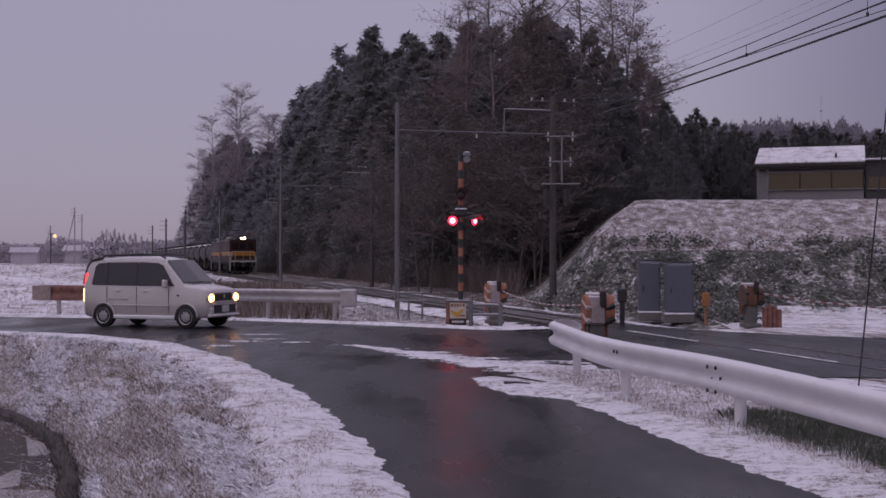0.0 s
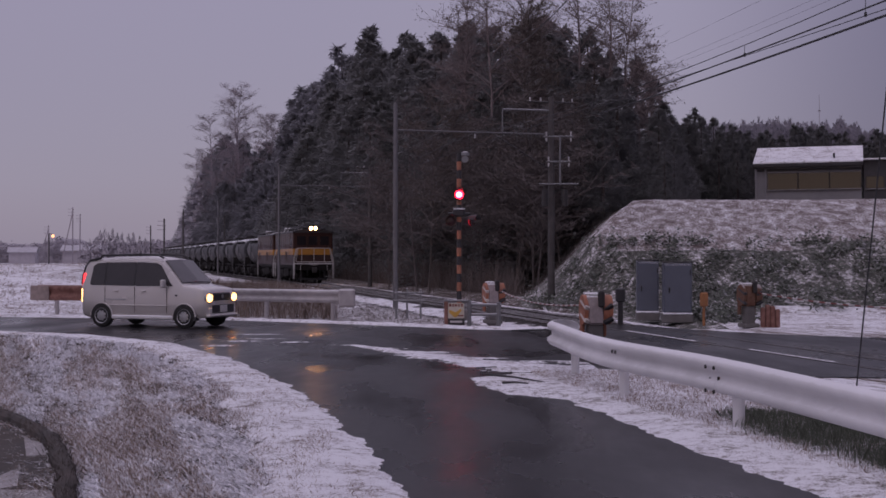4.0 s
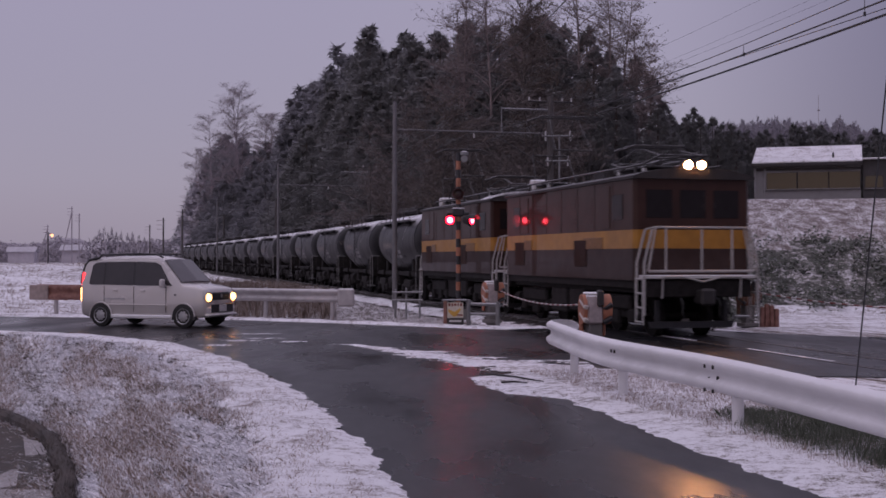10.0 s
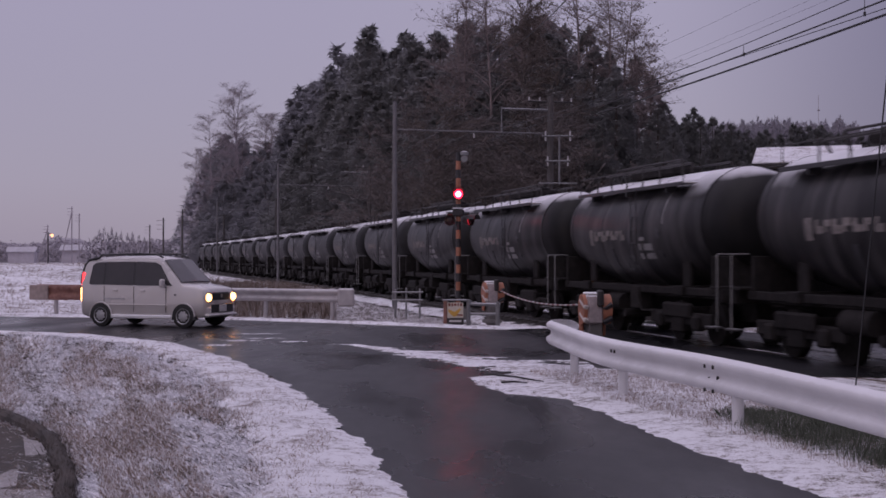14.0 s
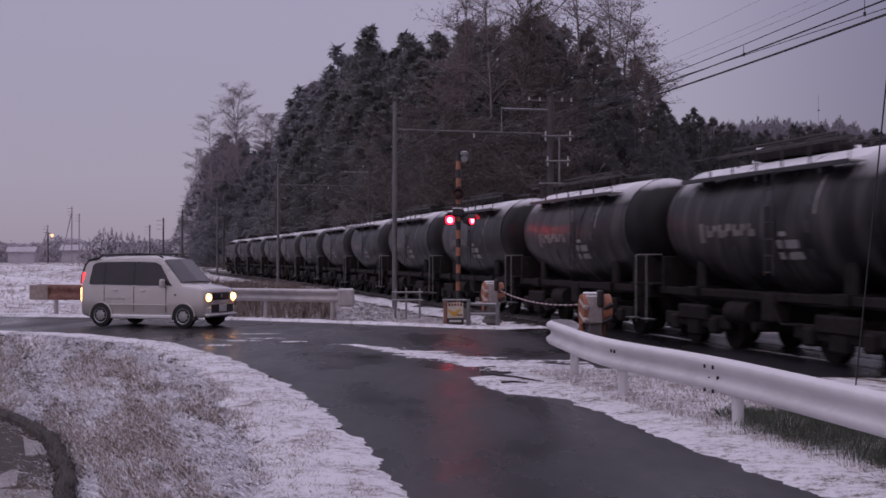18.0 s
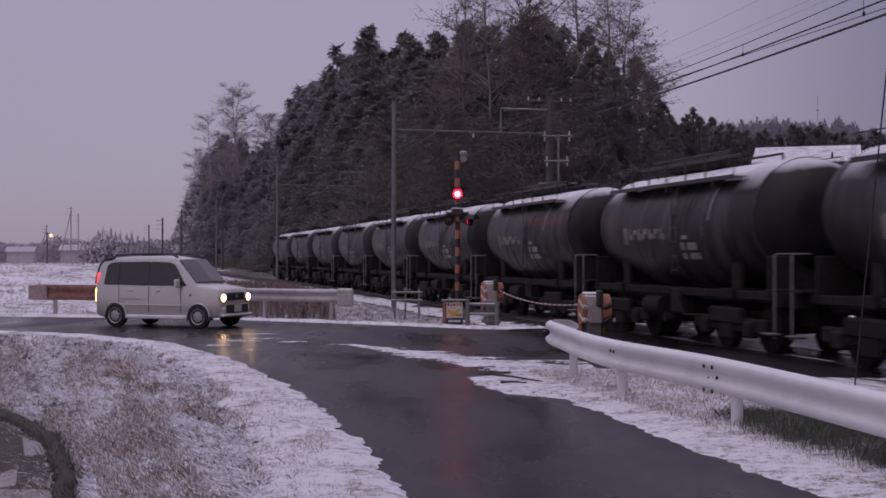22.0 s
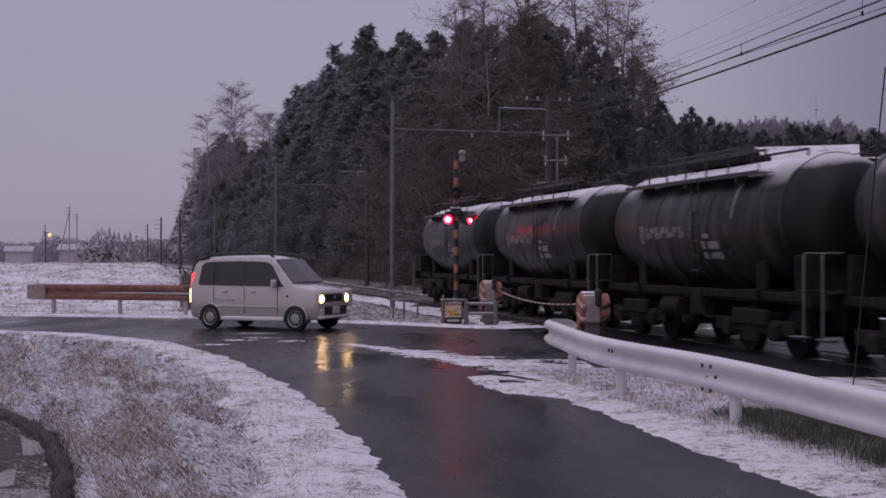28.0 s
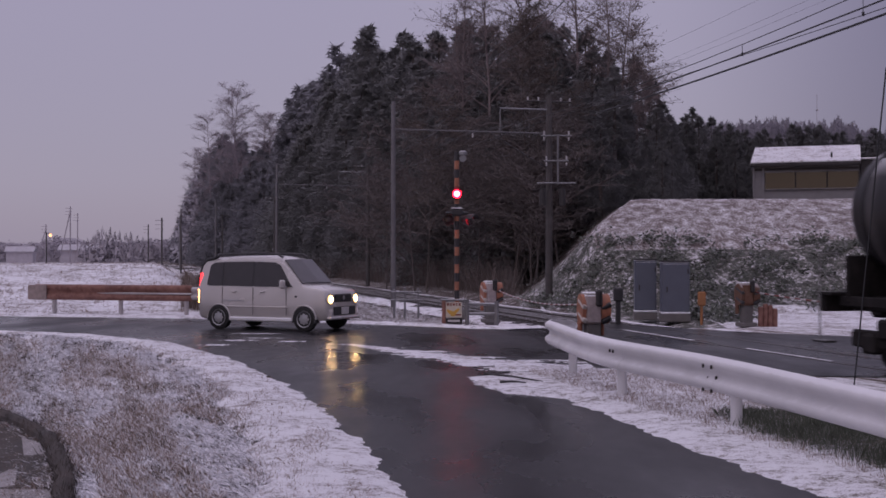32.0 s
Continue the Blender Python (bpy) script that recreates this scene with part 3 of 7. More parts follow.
def slush_patch(x, y, w, d, seed):
    """A thin torn patch of slush on the wet road."""
    mb = MB()
    for i in range(40):
        for j in range(10):
            u, v = (i + 0.5) / 20 - 1, (j + 0.5) / 5 - 1
            if 1 - u * u - v * v + 1.1 * noise.noise((u * 4 + seed, v * 2, seed)) < 0.45:
                continue
            x0, y0, k = x + (i - 20) * w / 40, y + (j - 5) * d / 10, len(mb.v)
            mb.v += [(x0, y0, 0.012), (x0 + w / 40, y0, 0.012), (x0 + w / 40, y0 + d / 10, 0.012), (x0, y0 + d / 10, 0.012)]
            mb.f.append((k, k + 1, k + 2, k + 3))
    lone("slush_patch", mb, M_snow, "thin patch of slush on the wet road", "slush", kind="structure")


for k, (u, v, w, d) in enumerate(((425, 604, 0.9, 0.5), (470, 600, 1.0, 0.35), (520, 606, 0.8, 0.4), (455, 592, 1.3, 0.3), (385, 612, 0.8, 0.5))):
    Y = FOCAL * EYE.z / (v - 455)
    slush_patch((u - 784) / FOCAL * Y, Y, w, d, k * 3.7)

draped("snow_verge_far", jag(resampled(((-40, 35.6), (-12.7, 34.15), (-6.8, 32.85), (-3.3, 30.95), (-1.18, 29.65), (0.88, 28.15), (2.5, 28.2)), 300), 0.1, 0.06, 9),
       jag(resampled(((-40, 36.4), (-12.7, 35.0), (-6.8, 33.6), (-3.3, 31.7), (-1.18, 30.3), (0.88, 28.9), (2.3, 29.2)), 300), 0.2, 0.25, 10), 0.05, M_snow, "low ridge of snow on the far edge of the road", "snow")


# ---------------------------------------------------------------- railway track
def strip_along(name, q0, q1, step, profile, material, label, category):
    """A profile of (lat, z) points drawn out along the track."""
    mb = MB()
    rings = []
    q = q0
    while q <= q1 + 1e-6:
        ring = []
        for lat, z in profile:
            p, a = track(q, lat, z)
            ring.append(p)
        rings.append(ring)
        q += step
    mb.loft(rings)
    return lone(name, mb, material, label, category, kind="structure")


strip_along("track_bed", 29.5, 420, 4, ((-2.2, -0.16), (-1.5, -0.07), (1.5, -0.07), (2.3, -0.16), (2.3, -0.4), (-2.2, -0.4)), M_ballast, "stone ballast with snow between the rails", "track bed")
for lat in (-0.565, 0.565):
    strip_along("rail", -20, 300, 5, ((lat - 0.032, 0.014), (lat + 0.032, 0.014), (lat + 0.032, -0.03), (lat + 0.012, -0.045), (lat + 0.012, -0.11), (lat - 0.012, -0.11), (lat - 0.012, -0.045), (lat - 0.032, -0.03)), M_rail, "worn steel rail with rusty sides", "rail")
for lat in (-0.49, 0.49):
    strip_along("flangeway", -20, 29.6, 5, ((lat - 0.04, 0.0095), (lat + 0.04, 0.0095), (lat + 0.04, -0.02), (lat - 0.04, -0.02)), M_dark, "dark groove beside the rail in the crossing", "flangeway")
for q0, q1 in ((25.2, 28.9), (20.2, 23.0), (12.5, 16.0)):
    strip_along("flangeway_snow", q0, q1, 0.4, ((-0.5, 0.012), (-0.42, 0.012), (-0.42, 0.008), (-0.5, 0.008)), M_snow, "thin line of snow left along the rail in the crossing", "snow")
sl = MB().box((0, 0, -0.09), (0.22, 2.1, 0.14), b=0.02)
sleeper_mesh = mesh_of("sleeper", sl, M_sleeper)
bed = bpy.data.objects["track_bed"]
q = 30.2
while q < 150:
    ob = new("sleeper", sleeper_mesh)
    p, a = track(q, 0, -0.005)
    ob.matrix_basis = Matrix.Translation(p) @ pose(0, 0, 0, 0, 0, 90 + math.degrees(a))
    ob.parent = bed
    q += 0.62


def torn_snow(name, lat0, lat1, q0, q1, cover, seed, label):
    """Thin patches of snow along the track: a fine grid that keeps the cells under the snow."""
    mb = MB()
    ni, nj = int((q1 - q0) / 0.11), int((lat1 - lat0) / 0.07)
    seen = {}

    def spot(i, j):
        q, lat = q0 + (q1 - q0) * i / ni, lat0 + (lat1 - lat0) * j / nj
        p, a = track(q, lat)
        t = j / nj
        n = noise.noise((q * 0.5, lat * 1.1, seed)) * 0.7 + noise.noise((q * 1.8, lat * 3, seed)) * 0.6 + noise.noise((q * 6, lat * 7, seed)) * 0.5
        return p, lat, min(t, 1 - t) * 2.2 - cover + n
    for i in range(ni):
        for j in range(nj):
            if spot(i + 0.5, j + 0.5)[2] < 0:
                continue
            ids = []
            for a, b in ((i, j), (i + 1, j), (i + 1, j + 1), (i, j + 1)):
                if (a, b) not in seen:
                    p, lat, d = spot(a, b)
                    shoulder = -0.07 - 0.09 * max(0, min(1, (abs(lat) - 1.5) / 0.7)) if abs(lat) < 2.2 else -9
                    seen[a, b] = len(mb.v)
                    mb.v.append((p.x, p.y, max(shoulder, ground_z(p.x, p.y)) + 0.008 + 0.02 * max(0, min(1, d))))
                ids.append(seen[a, b])
            mb.f.append(tuple(ids))
    lone(name, mb, M_snow, label, "snow", kind="structure")


torn_snow("trackside_snow", -3.3, -1.3, 29.6, 75, 0.12, 4, "patchy snow along the near side of the track")
torn_snow("trackside_snow_far", 1.2, 2.6, 29.6, 90, 0.3, 9, "narrow strip of snow along the far side of the track")


# ---------------------------------------------------------------- locomotives and wagons
def bogie(name, parent, x, wheels=(-0.95, 0.95), r=0.43):
    mb = MB()
    for s in (-1, 1):
        mb.box((x, s * 0.98, 0.5), (2.7, 0.12, 0.26), b=0.03)
        for w in wheels:
            mb.box((x + w, s * 1.02, 0.44), (0.3, 0.22, 0.3), b=0.04)
        mb.box((x, s * 1.0, 0.42), (0.5, 0.2, 0.4), b=0.04)
    mb.box((x, 0, 0.62), (0.5, 2.0, 0.2), b=0.03)
    bg = part(name, mb, M_running, parent)
    for w in wheels:
        wm = MB()
        wm.tube([(0, -0.9, 0), (0, 0.9, 0)], 0.07, 8)
        for s in (-1, 1):
            wm.tube([(0, s * 0.5, 0), (0, s * 0.53, 0), (0, s * 0.53, 0), (0, s * 0.64, 0)], [r + 0.03, r + 0.03, r, r], 24)
            for k in range(2):
                wm.box(((2 * k - 1) * r * 0.55, s * 0.645, 0), (0.09, 0.02, 0.09), b=0.005)
        part("wheelset", wm, M_running, bg).location = (x + w, 0, r)
    return bg


def ladder(parent, x, y, z0, z1, w=0.36, along="x", n=4, r=0.022, mat_=None):
    mb = MB()
    for s in (-1, 1):
        dx, dy = (s * w / 2, 0) if along == "x" else (0, s * w / 2)
        mb.tube([(x + dx, y + dy, z0), (x + dx, y + dy, z1)], r, 6)
    for i in range(n):
        z = z0 + 0.06 + (z1 - z0 - 0.1) * i / max(1, n - 1)
        a, b = ((x - w / 2, y, z), (x + w / 2, y, z)) if along == "x" else ((x, y - w / 2, z), (x, y + w / 2, z))
        mb.tube([a, b], r, 6)
    return part("ladder", mb, mat_ or M_railing, parent)


def pantograph(loco, x, raised):
    top = 2.015 if raised else 0.62
    half = 0.95 if raised else 1.35
    base = part("pantograph", MB().box((x, 0, 0.1), (1.7, 1.3, 0.05), b=0.01), M_panto, loco, "raised diamond pantograph" if raised else "folded pantograph dusted with snow")
    base.location.z = 3.62
    for s in (-1, 1):
        for e in (-1, 1):
            part("lower_arm", MB().tube([(x + e * 0.35, s * 0.62, 0.12), (x + e * half, s * 0.52, top * 0.5)], 0.02, 6), M_panto, base)
            part("upper_arm", MB().tube([(x + e * half, s * 0.52, top * 0.5), (x + e * 0.18, s * 0.42, top - 0.08)], 0.015, 6), M_panto, base)
        part("cross_tube", MB().tube([(x + s * half, -0.52, top * 0.5), (x + s * half, 0.52, top * 0.5)], 0.024, 6), M_panto, base)
        part("contact_shoe", MB().tube([(x + s * 0.2, -0.95, top - 0.12), (x + s * 0.2, -0.62, top), (x + s * 0.2, 0.62, top), (x + s * 0.2, 0.95, top - 0.12)], 0.028, 6), M_panto, base)
        part("pivot_shaft", MB().tube([(x + s * 0.35, -0.7, 0.12), (x + s * 0.35, 0.7, 0.12)], 0.04, 6), M_panto, base)
        for sy in (-1, 1):
            part("insulator", MB().tube([(x + s * 0.7, sy * 0.6, 0), (x + s * 0.7, sy * 0.6, 0.12)], [0.08, 0.05], 8), M_insul, base)
    if not raised:
        for k in range(6):
            w = -1.1 + k * 0.44
            part("brace", MB().tube([(x + w, -0.6, 0.14 + 0.1 * (k % 2)), (x + w + 0.3, 0.6, 0.42 - 0.1 * (k % 2))], 0.022, 6), M_panto, base)
        for s in (-1, 1):
            part("main_spring", MB().tube([(x - 0.8, s * 0.25, 0.2), (x + 0.8, s * 0.25, 0.2)], 0.06, 10), M_panto, base)
            part("base_rail", MB().box((x, s * 0.55, 0.12), (2.2, 0.08, 0.1), b=0.01), M_panto, base)
    return base


def locomotive(label):
    """Box-cab electric engine, middle at the origin, front towards +x, rail head at z 0."""
    t = thing("electric_locomotive", label, "locomotive", "engines of the train")
    hl, w = 4.45, 1.35
    def shell(z0, z1, mat_, name, lab):
        mb = MB()
        mb.loft([[(-hl, -w, z), (-hl + 0.08, -w - 0.0, z), (hl - 0.08, -w, z), (hl, -w + 0.08, z), (hl, w - 0.08, z), (hl - 0.08, w, z), (-hl + 0.08, w, z), (-hl, w - 0.08, z)] for z in (z0, z1)])
        return part(name, mb, mat_, t, lab)
    low = shell(1.22, 1.9, M_lower, "lower_body", "grey-brown lower side panels")
    band = shell(1.9, 2.3, M_yellow, "yellow_band", "yellow band round the body")
    body = shell(2.3, 3.38, M_brown, "upper_body", "dark brown upper body")
    # panel seams, grilles and doors on the sides
    for s in (-1, 1):
        for x in (-3.3, -2.2, -1.1, 0.0, 1.1, 2.2, 3.3):
            part("seam_strip", MB().box((x, s * (w + 0.002), 2.84), (0.03, 0.012, 1.04)), M_brown, body)
        for x in (-2.75, -1.65, -0.55, 0.55, 1.65):
            mb = MB()
            for k in range(7):
                mb.box((x, s * (w + 0.003), 2.52 + k * 0.09), (0.8, 0.012, 0.03))
            part("side_grille", mb, M_brown, body)
        for x, ln in ((-2.6, 0.62), (2.1, 1.2)):
            part("side_hatch", MB().box((x, s * (w + 0.006), 2.03), (ln, 0.02, 0.26), b=0.008), M_bandworn, band, "dull hatch cover in the band")
        for x in (-3.3, 1.3):
            part("side_vent", MB().box((x, s * (w + 0.008), 1.8), (0.8, 0.02, 0.62), b=0.008), M_ventbrown, low, "dark ventilation panel")
        for e in (-1, 1):
            part("cab_side_window", MB().box((e * 3.55, s * (w + 0.006), 2.8), (0.6, 0.02, 0.55), b=0.008), M_cabglass, body)
            part("cab_door", MB().box((e * 2.85, s * (w + 0.008), 2.82), (0.56, 0.02, 0.96), b=0.01), M_brown, body, "brown cab door")
    roof = MB()
    prof = [(-w - 0.06, 3.38), (-w - 0.06, 3.44), (-w + 0.12, 3.5), (-0.7, 3.6), (0, 3.63), (0.7, 3.6), (w - 0.12, 3.5), (w + 0.06, 3.44), (w + 0.06, 3.38)]
    roof.prism(prof, 0, -hl - 0.1, hl + 0.1)
    rf = part("roof", roof, M_roof, t, "dark roof with patches of snow")
    for s in (-1, 1):
        mb = MB()
        mb.tube([(-3.9, s * 0.95, 3.72), (3.9, s * 0.95, 3.72)], 0.025, 6)
        for x in (-3.6, -1.8, 0, 1.8, 3.6):
            mb.tube([(x, s * 0.95, 3.5), (x, s * 0.95, 3.72)], [0.05, 0.03], 6)
        part("roof_conduit", mb, M_panto, rf)
    part("roof_box", MB().box((0.2, 0.1, 3.72), (0.9, 1.0, 0.3), b=0.05), M_roof, rf)
    part("horn_box", MB().box((-4.2, -0.5, 3.74), (0.42, 0.42, 0.32), b=0.04), M_boxwhite, rf)
    pantograph(t, 2.6, False)
    pantograph(t, -3.7, True)
    for e in (-1, 1):
        for s in (-0.78, 0, 0.78):
            part("cab_front_window", MB().box((e * (hl + 0.004), s, 2.85), (0.02, 0.6, 0.6), b=0.008), M_cabglass, body)
        mb = MB()
        x = e * (hl + 0.42)
        r = 0.026
        mb.tube([(x, -1.22, 1.42), (x, -1.05, 2.34), (x, 1.05, 2.34), (x, 1.22, 1.42)], r, 6)
        mb.tube([(x, -1.2, 1.42), (x, 1.2, 1.42)], 0.03, 6)
        for y in (-0.82, 0, 0.7):
            mb.tube([(x, y, 1.42), (x, y, 2.34)], r * 0.9, 6)
        for s in (-1, 1):
            mb.tube([(x - e * 0.02, s * 1.3, 0.5), (x - e * 0.02, s * 1.3, 1.6), (x - e * 0.02, s * 1.12, 2.3)], r, 6)
            mb.tube([(x - e * 0.36, s * 1.32, 0.5), (x - e * 0.36, s * 1.32, 1.6), (x - e * 0.3, s * 1.15, 2.3), (x, s * 1.05, 2.34)], r, 6)
        part("end_railing", mb, M_railing, t, "pale steel hand railing on the end platform")
        part("end_platform", MB().box((e * (hl + 0.22), 0, 1.3), (0.46, 2.5, 0.07), b=0.01), M_boxwhite, t)
        for s in (-1, 1):
            ladder(t, e * (hl + 0.22), s * 1.33, 0.3, 1.3, 0.36, "x", 4)
        part("buffer_beam", MB().box((e * (hl + 0.3), 0, 1.05), (0.12, 2.4, 0.36), b=0.02), M_running, t)
        mb = MB().box((e * (hl + 0.5), 0, 0.88), (0.5, 0.24, 0.3), b=0.05)
        mb.box((e * (hl + 0.68), 0, 0.88), (0.16, 0.34, 0.36), b=0.05)
        part("coupler", mb, M_dark, t)
        mb = MB()
        mb.tube([(e * (hl + 0.4), -0.9, 0.85), (e * (hl + 0.45), -0.9, 1.3), (e * (hl + 0.45), -0.45, 1.3), (e * (hl + 0.5), 0, 1.2), (e * (hl + 0.45), 0.45, 1.3), (e * (hl + 0.45), 0.9, 1.3), (e * (hl + 0.4), 0.9, 0.85)], 0.022, 6)
        part("uncoupling_lever", mb, M_railing, t)
        mb = MB()
        mb.prism(((-1.0, 0.34), (1.0, 0.34), (0.95, 0.2), (-0.95, 0.2)), 0, e * (hl - 0.1), e * (hl - 0.04))
        for s in (-1, 1):
            mb.box((e * (hl - 0.07), s * 0.8, 0.55), (0.06, 0.1, 0.5), b=0.01)
        part("rail_guard", mb, M_black, t)
        for s, z in ((-0.45, 0.62), (0.4, 0.6), (0.62, 0.66)):
            part("air_hose", MB().tube([(e * (hl + 0.36), s, 0.85), (e * (hl + 0.46), s, 0.72), (e * (hl + 0.44), s, z - 0.1), (e * (hl + 0.38), s + 0.05, z - 0.16)], 0.022, 8), M_rubber, t)
        part("end_step", MB().box((e * (hl + 0.35), 0.95, 0.45), (0.12, 0.34, 0.05), b=0.01), M_grey, t)
    part("underframe", MB().box((0, 0, 1.08), (8.6, 2.3, 0.28), b=0.02), M_running, t)
    for s in (-1, 1):
        part("equipment_box", MB().box((-0.62, s * 0.95, 0.66), (1.1, 0.5, 0.62), b=0.04), M_running, t)
        part("equipment_box", MB().box((0.62, s * 0.95, 0.7), (1.0, 0.5, 0.55), b=0.04), M_running, t)
        part("side_sill", MB().box((0, s * 1.25, 1.14), (8.7, 0.1, 0.2), b=0.02), M_running, t)
        for x in (-2.75, 2.75):
            part("spring_box", MB().box((x, s * 1.06, 0.72), (1.9, 0.16, 0.34), b=0.05), M_running, t)
            part("brake_cylinder", MB().tube([(x - 1.5, s * 1.05, 0.62), (x - 1.15, s * 1.05, 0.62)], 0.14, 12), M_running, t)
            part("sand_pipe", MB().tube([(x + 1.4, s * 1.0, 0.95), (x + 1.45, s * 0.8, 0.4), (x + 1.38, s * 0.6, 0.1)], 0.025, 6), M_running, t)
    part("traction_motor", MB().tube([(-3.3, 0, 0.5), (3.3, 0, 0.5)], 0.36, 12), M_running, t)
    bogie("bogie", t, 2.75)
    bogie("bogie", t, -2.75)
    return t


def headlights(loco):
    lamp = MB()
    lamp.box((4.3, 0, 3.62), (0.3, 0.62, 0.16), b=0.04)
    hs = part("headlamp_housing", lamp, M_brown, loco)
    for s in (-1, 1):
        part("headlamp", MB().tube([(4.42, s * 0.15, 3.68), (4.56, s * 0.15, 3.68)], [0.115, 0.115], 20), M_dark, hs)
        part("headlamp_lens", MB().tube([(4.55, s * 0.15, 3.68), (4.575, s * 0.15, 3.68)], [0.09, 0.08], 20), M_lamp, hs, "lit warm white headlamp")


def tank_wagon(label):
    t = thing("cement_tank_wagon", label, "tank wagon", "tank wagons of the train")
    rings = []
    stations = [(-4.24, 0.35), (-4.19, 0.62), (-4.06, 0.85), (-3.8, 1.0), (-3.45, 1.075), (-2.6, 1.145), (-1.1, 1.26), (1.1, 1.26), (2.6, 1.145), (3.45, 1.075), (3.8, 1.0), (4.06, 0.85), (4.19, 0.62), (4.24, 0.35)]
    for x, r in stations:
        axis = 3.49 - max(r, 1.075)
        rings.append([(x, r * math.sin(2 * math.pi * k / 36), axis + r * math.cos(2 * math.pi * k / 36)) for k in range(36)])
    tank = part("tank", MB().loft(rings[5:9], cap=False), M_tank, t, "black cement tank with snow along its top", smooth=25)
    for ring in (rings[4:6], rings[8:10]):
        part("tank_shoulder", MB().loft(ring, cap=False), M_shoulder, tank, "tapered tank shoulder whitened by snow", smooth=25)
    for ends in (rings[:5], rings[9:]):
        part("tank_end", MB().loft(ends), M_tankend, t, "darker black tank end", smooth=40)
    for x in (-3.45, -1.1, 1.1, 3.45):
        r = 1.266 if abs(x) < 2 else 1.081
        ax = 3.49 - r + 0.006
        part("tank_band", MB().loft([[(x + d, (r) * math.sin(2 * math.pi * k / 36), ax + (r) * math.cos(2 * math.pi * k / 36)) for k in range(36)] for d in (-0.04, 0.04)]), M_tank, tank)
    # walkways along both sides of the top
    for s in (-1, 1):
        wk = part("catwalk", MB().box((0, s * 0.98, 3.19), (5.7, 0.3, 0.04), b=0.01), M_boxwhite, t, "side catwalk under snow")
        part("catwalk_edge", MB().box((0, s * 1.135, 3.17), (5.7, 0.025, 0.08), b=0.006), M_black, wk)
        part("catwalk_rail", MB().tube([(-2.8, s * 1.1, 3.21), (-2.8, s * 1.1, 3.57), (2.8, s * 1.1, 3.57), (2.8, s * 1.1, 3.21)], 0.011, 6), M_dark, wk)
        for x in (-1.7, -0.85, 0, 0.85, 1.7):
            part("rail_post", MB().tube([(x, s * 1.1, 3.21), (x, s * 1.1, 3.57)], 0.018, 6), M_dark, wk)
        for x in (-2.0, 0, 2.0):
            part("bracket", MB().box((x, s * 0.99, 3.1), (0.05, 0.26, 0.14), b=0.01), M_black, wk)
    box = part("top_box", MB().box((-0.4, 0, 3.59), (2.3, 0.7, 0.16), b=0.04), M_running, t, "dark valve box with a rim of snow")
    part("box_snow", MB().box((-0.4, 0, 3.677), (1.5, 0.4, 0.014), b=0.006), M_snow, box, "thin snow on the valve box")
    for x in (-1.2, 0.3):
        hatch = part("hatch", MB().tube([(x, 0, 3.49), (x, 0, 3.73), (x, 0, 3.78)], [0.3, 0.3, 0.2], 18), M_running, t)
        part("hatch_bar", MB().box((x, 0, 3.795), (0.72, 0.06, 0.04), b=0.01), M_dark, hatch)
    for y, z, x0, x1 in ((-0.5, 3.75, 1.5, -1.9), (0.42, 3.69, 1.9, -1.5), (-0.62, 3.62, 2.2, -2.3)):
        part("top_pipe", MB().tube([(x0, y, 3.42), (x0, y, z), (x1, y, z), (x1, y * 0.8, 3.42)], 0.024, 8), M_dark, t)
    # markings on each side
    def sheet(x0, x1, z0, z1, s, out):
        """A thin sheet bent to the side of the tank."""
        rows = []
        for x in (x0, x1):
            r = 1.26 - max(0, abs(x) - 1.1) * 0.0767
            ax = 3.49 - r
            lo, hi = math.asin((z0 - ax) / r), math.asin((z1 - ax) / r)
            arc = [lo + (hi - lo) * k / 5 for k in range(6)]
            rows.append([(x, s * (r + out) * math.cos(w), ax + (r + out) * math.sin(w)) for w in arc] + [(x, s * (r - 0.01) * math.cos(w), ax + (r - 0.01) * math.sin(w)) for w in reversed(arc)])
        return MB().loft(rows)

    for s in (-1, 1):
        emblem = part("emblem", sheet(-1.98, -1.74, 1.98, 2.34, s, 0.007), M_marking, tank, "worn emblem under cement dust", smooth=0)
        for k, (w, lo, hi) in enumerate(((0.22, 2.08, 2.30), (0.2, 2.10, 2.29), (0.24, 2.07, 2.30), (0.2, 2.10, 2.31), (0.23, 2.09, 2.30), (0.2, 2.10, 2.29), (0.22, 2.08, 2.30))):
            x = -1.62 + k * 0.27
            part("mark_bar", sheet(x, x + w * 0.4, lo, hi, s, 0.007), M_marking, emblem, smooth=0)
            part("mark_bar", sheet(x + w * 0.4, x + w, lo + 0.09 * (k % 2), hi - 0.1 * ((k + 1) % 2), s, 0.006), M_marking, emblem, smooth=0)
        for x0, x1, z0, z1 in ((1.0, 1.2, 2.06, 2.14), (0.92, 1.5, 1.86, 2.0), (0.92, 1.54, 1.68, 1.8)):
            part("data_plate", sheet(x0, x1, z0, z1, s, 0.008), M_dataplate, emblem, smooth=0)
        for x, hi in ((-0.62, 1.9), (0.4, 2.9), (1.7, 3.07)):
            part("dark_strap", sheet(x, x + 0.15, 1.15, hi, s, 0.012), M_black, tank, "black strap down the side of the tank", smooth=30)
        part("cement_run", sheet(1.95, 1.99, 2.4, 3.05, s, 0.004), M_cementrun, tank, "pale run of spilt cement", smooth=30)
        for x in (-2.5, 2.5):
            part("saddle", MB().box((x, s * 0.85, 1.3), (0.34, 0.12, 0.7), b=0.03), M_running, t)
        ladder(t, 0.72, s * 1.27, 1.4, 3.17, 0.28, "x", 7, 0.012, M_black)
    fr = MB()
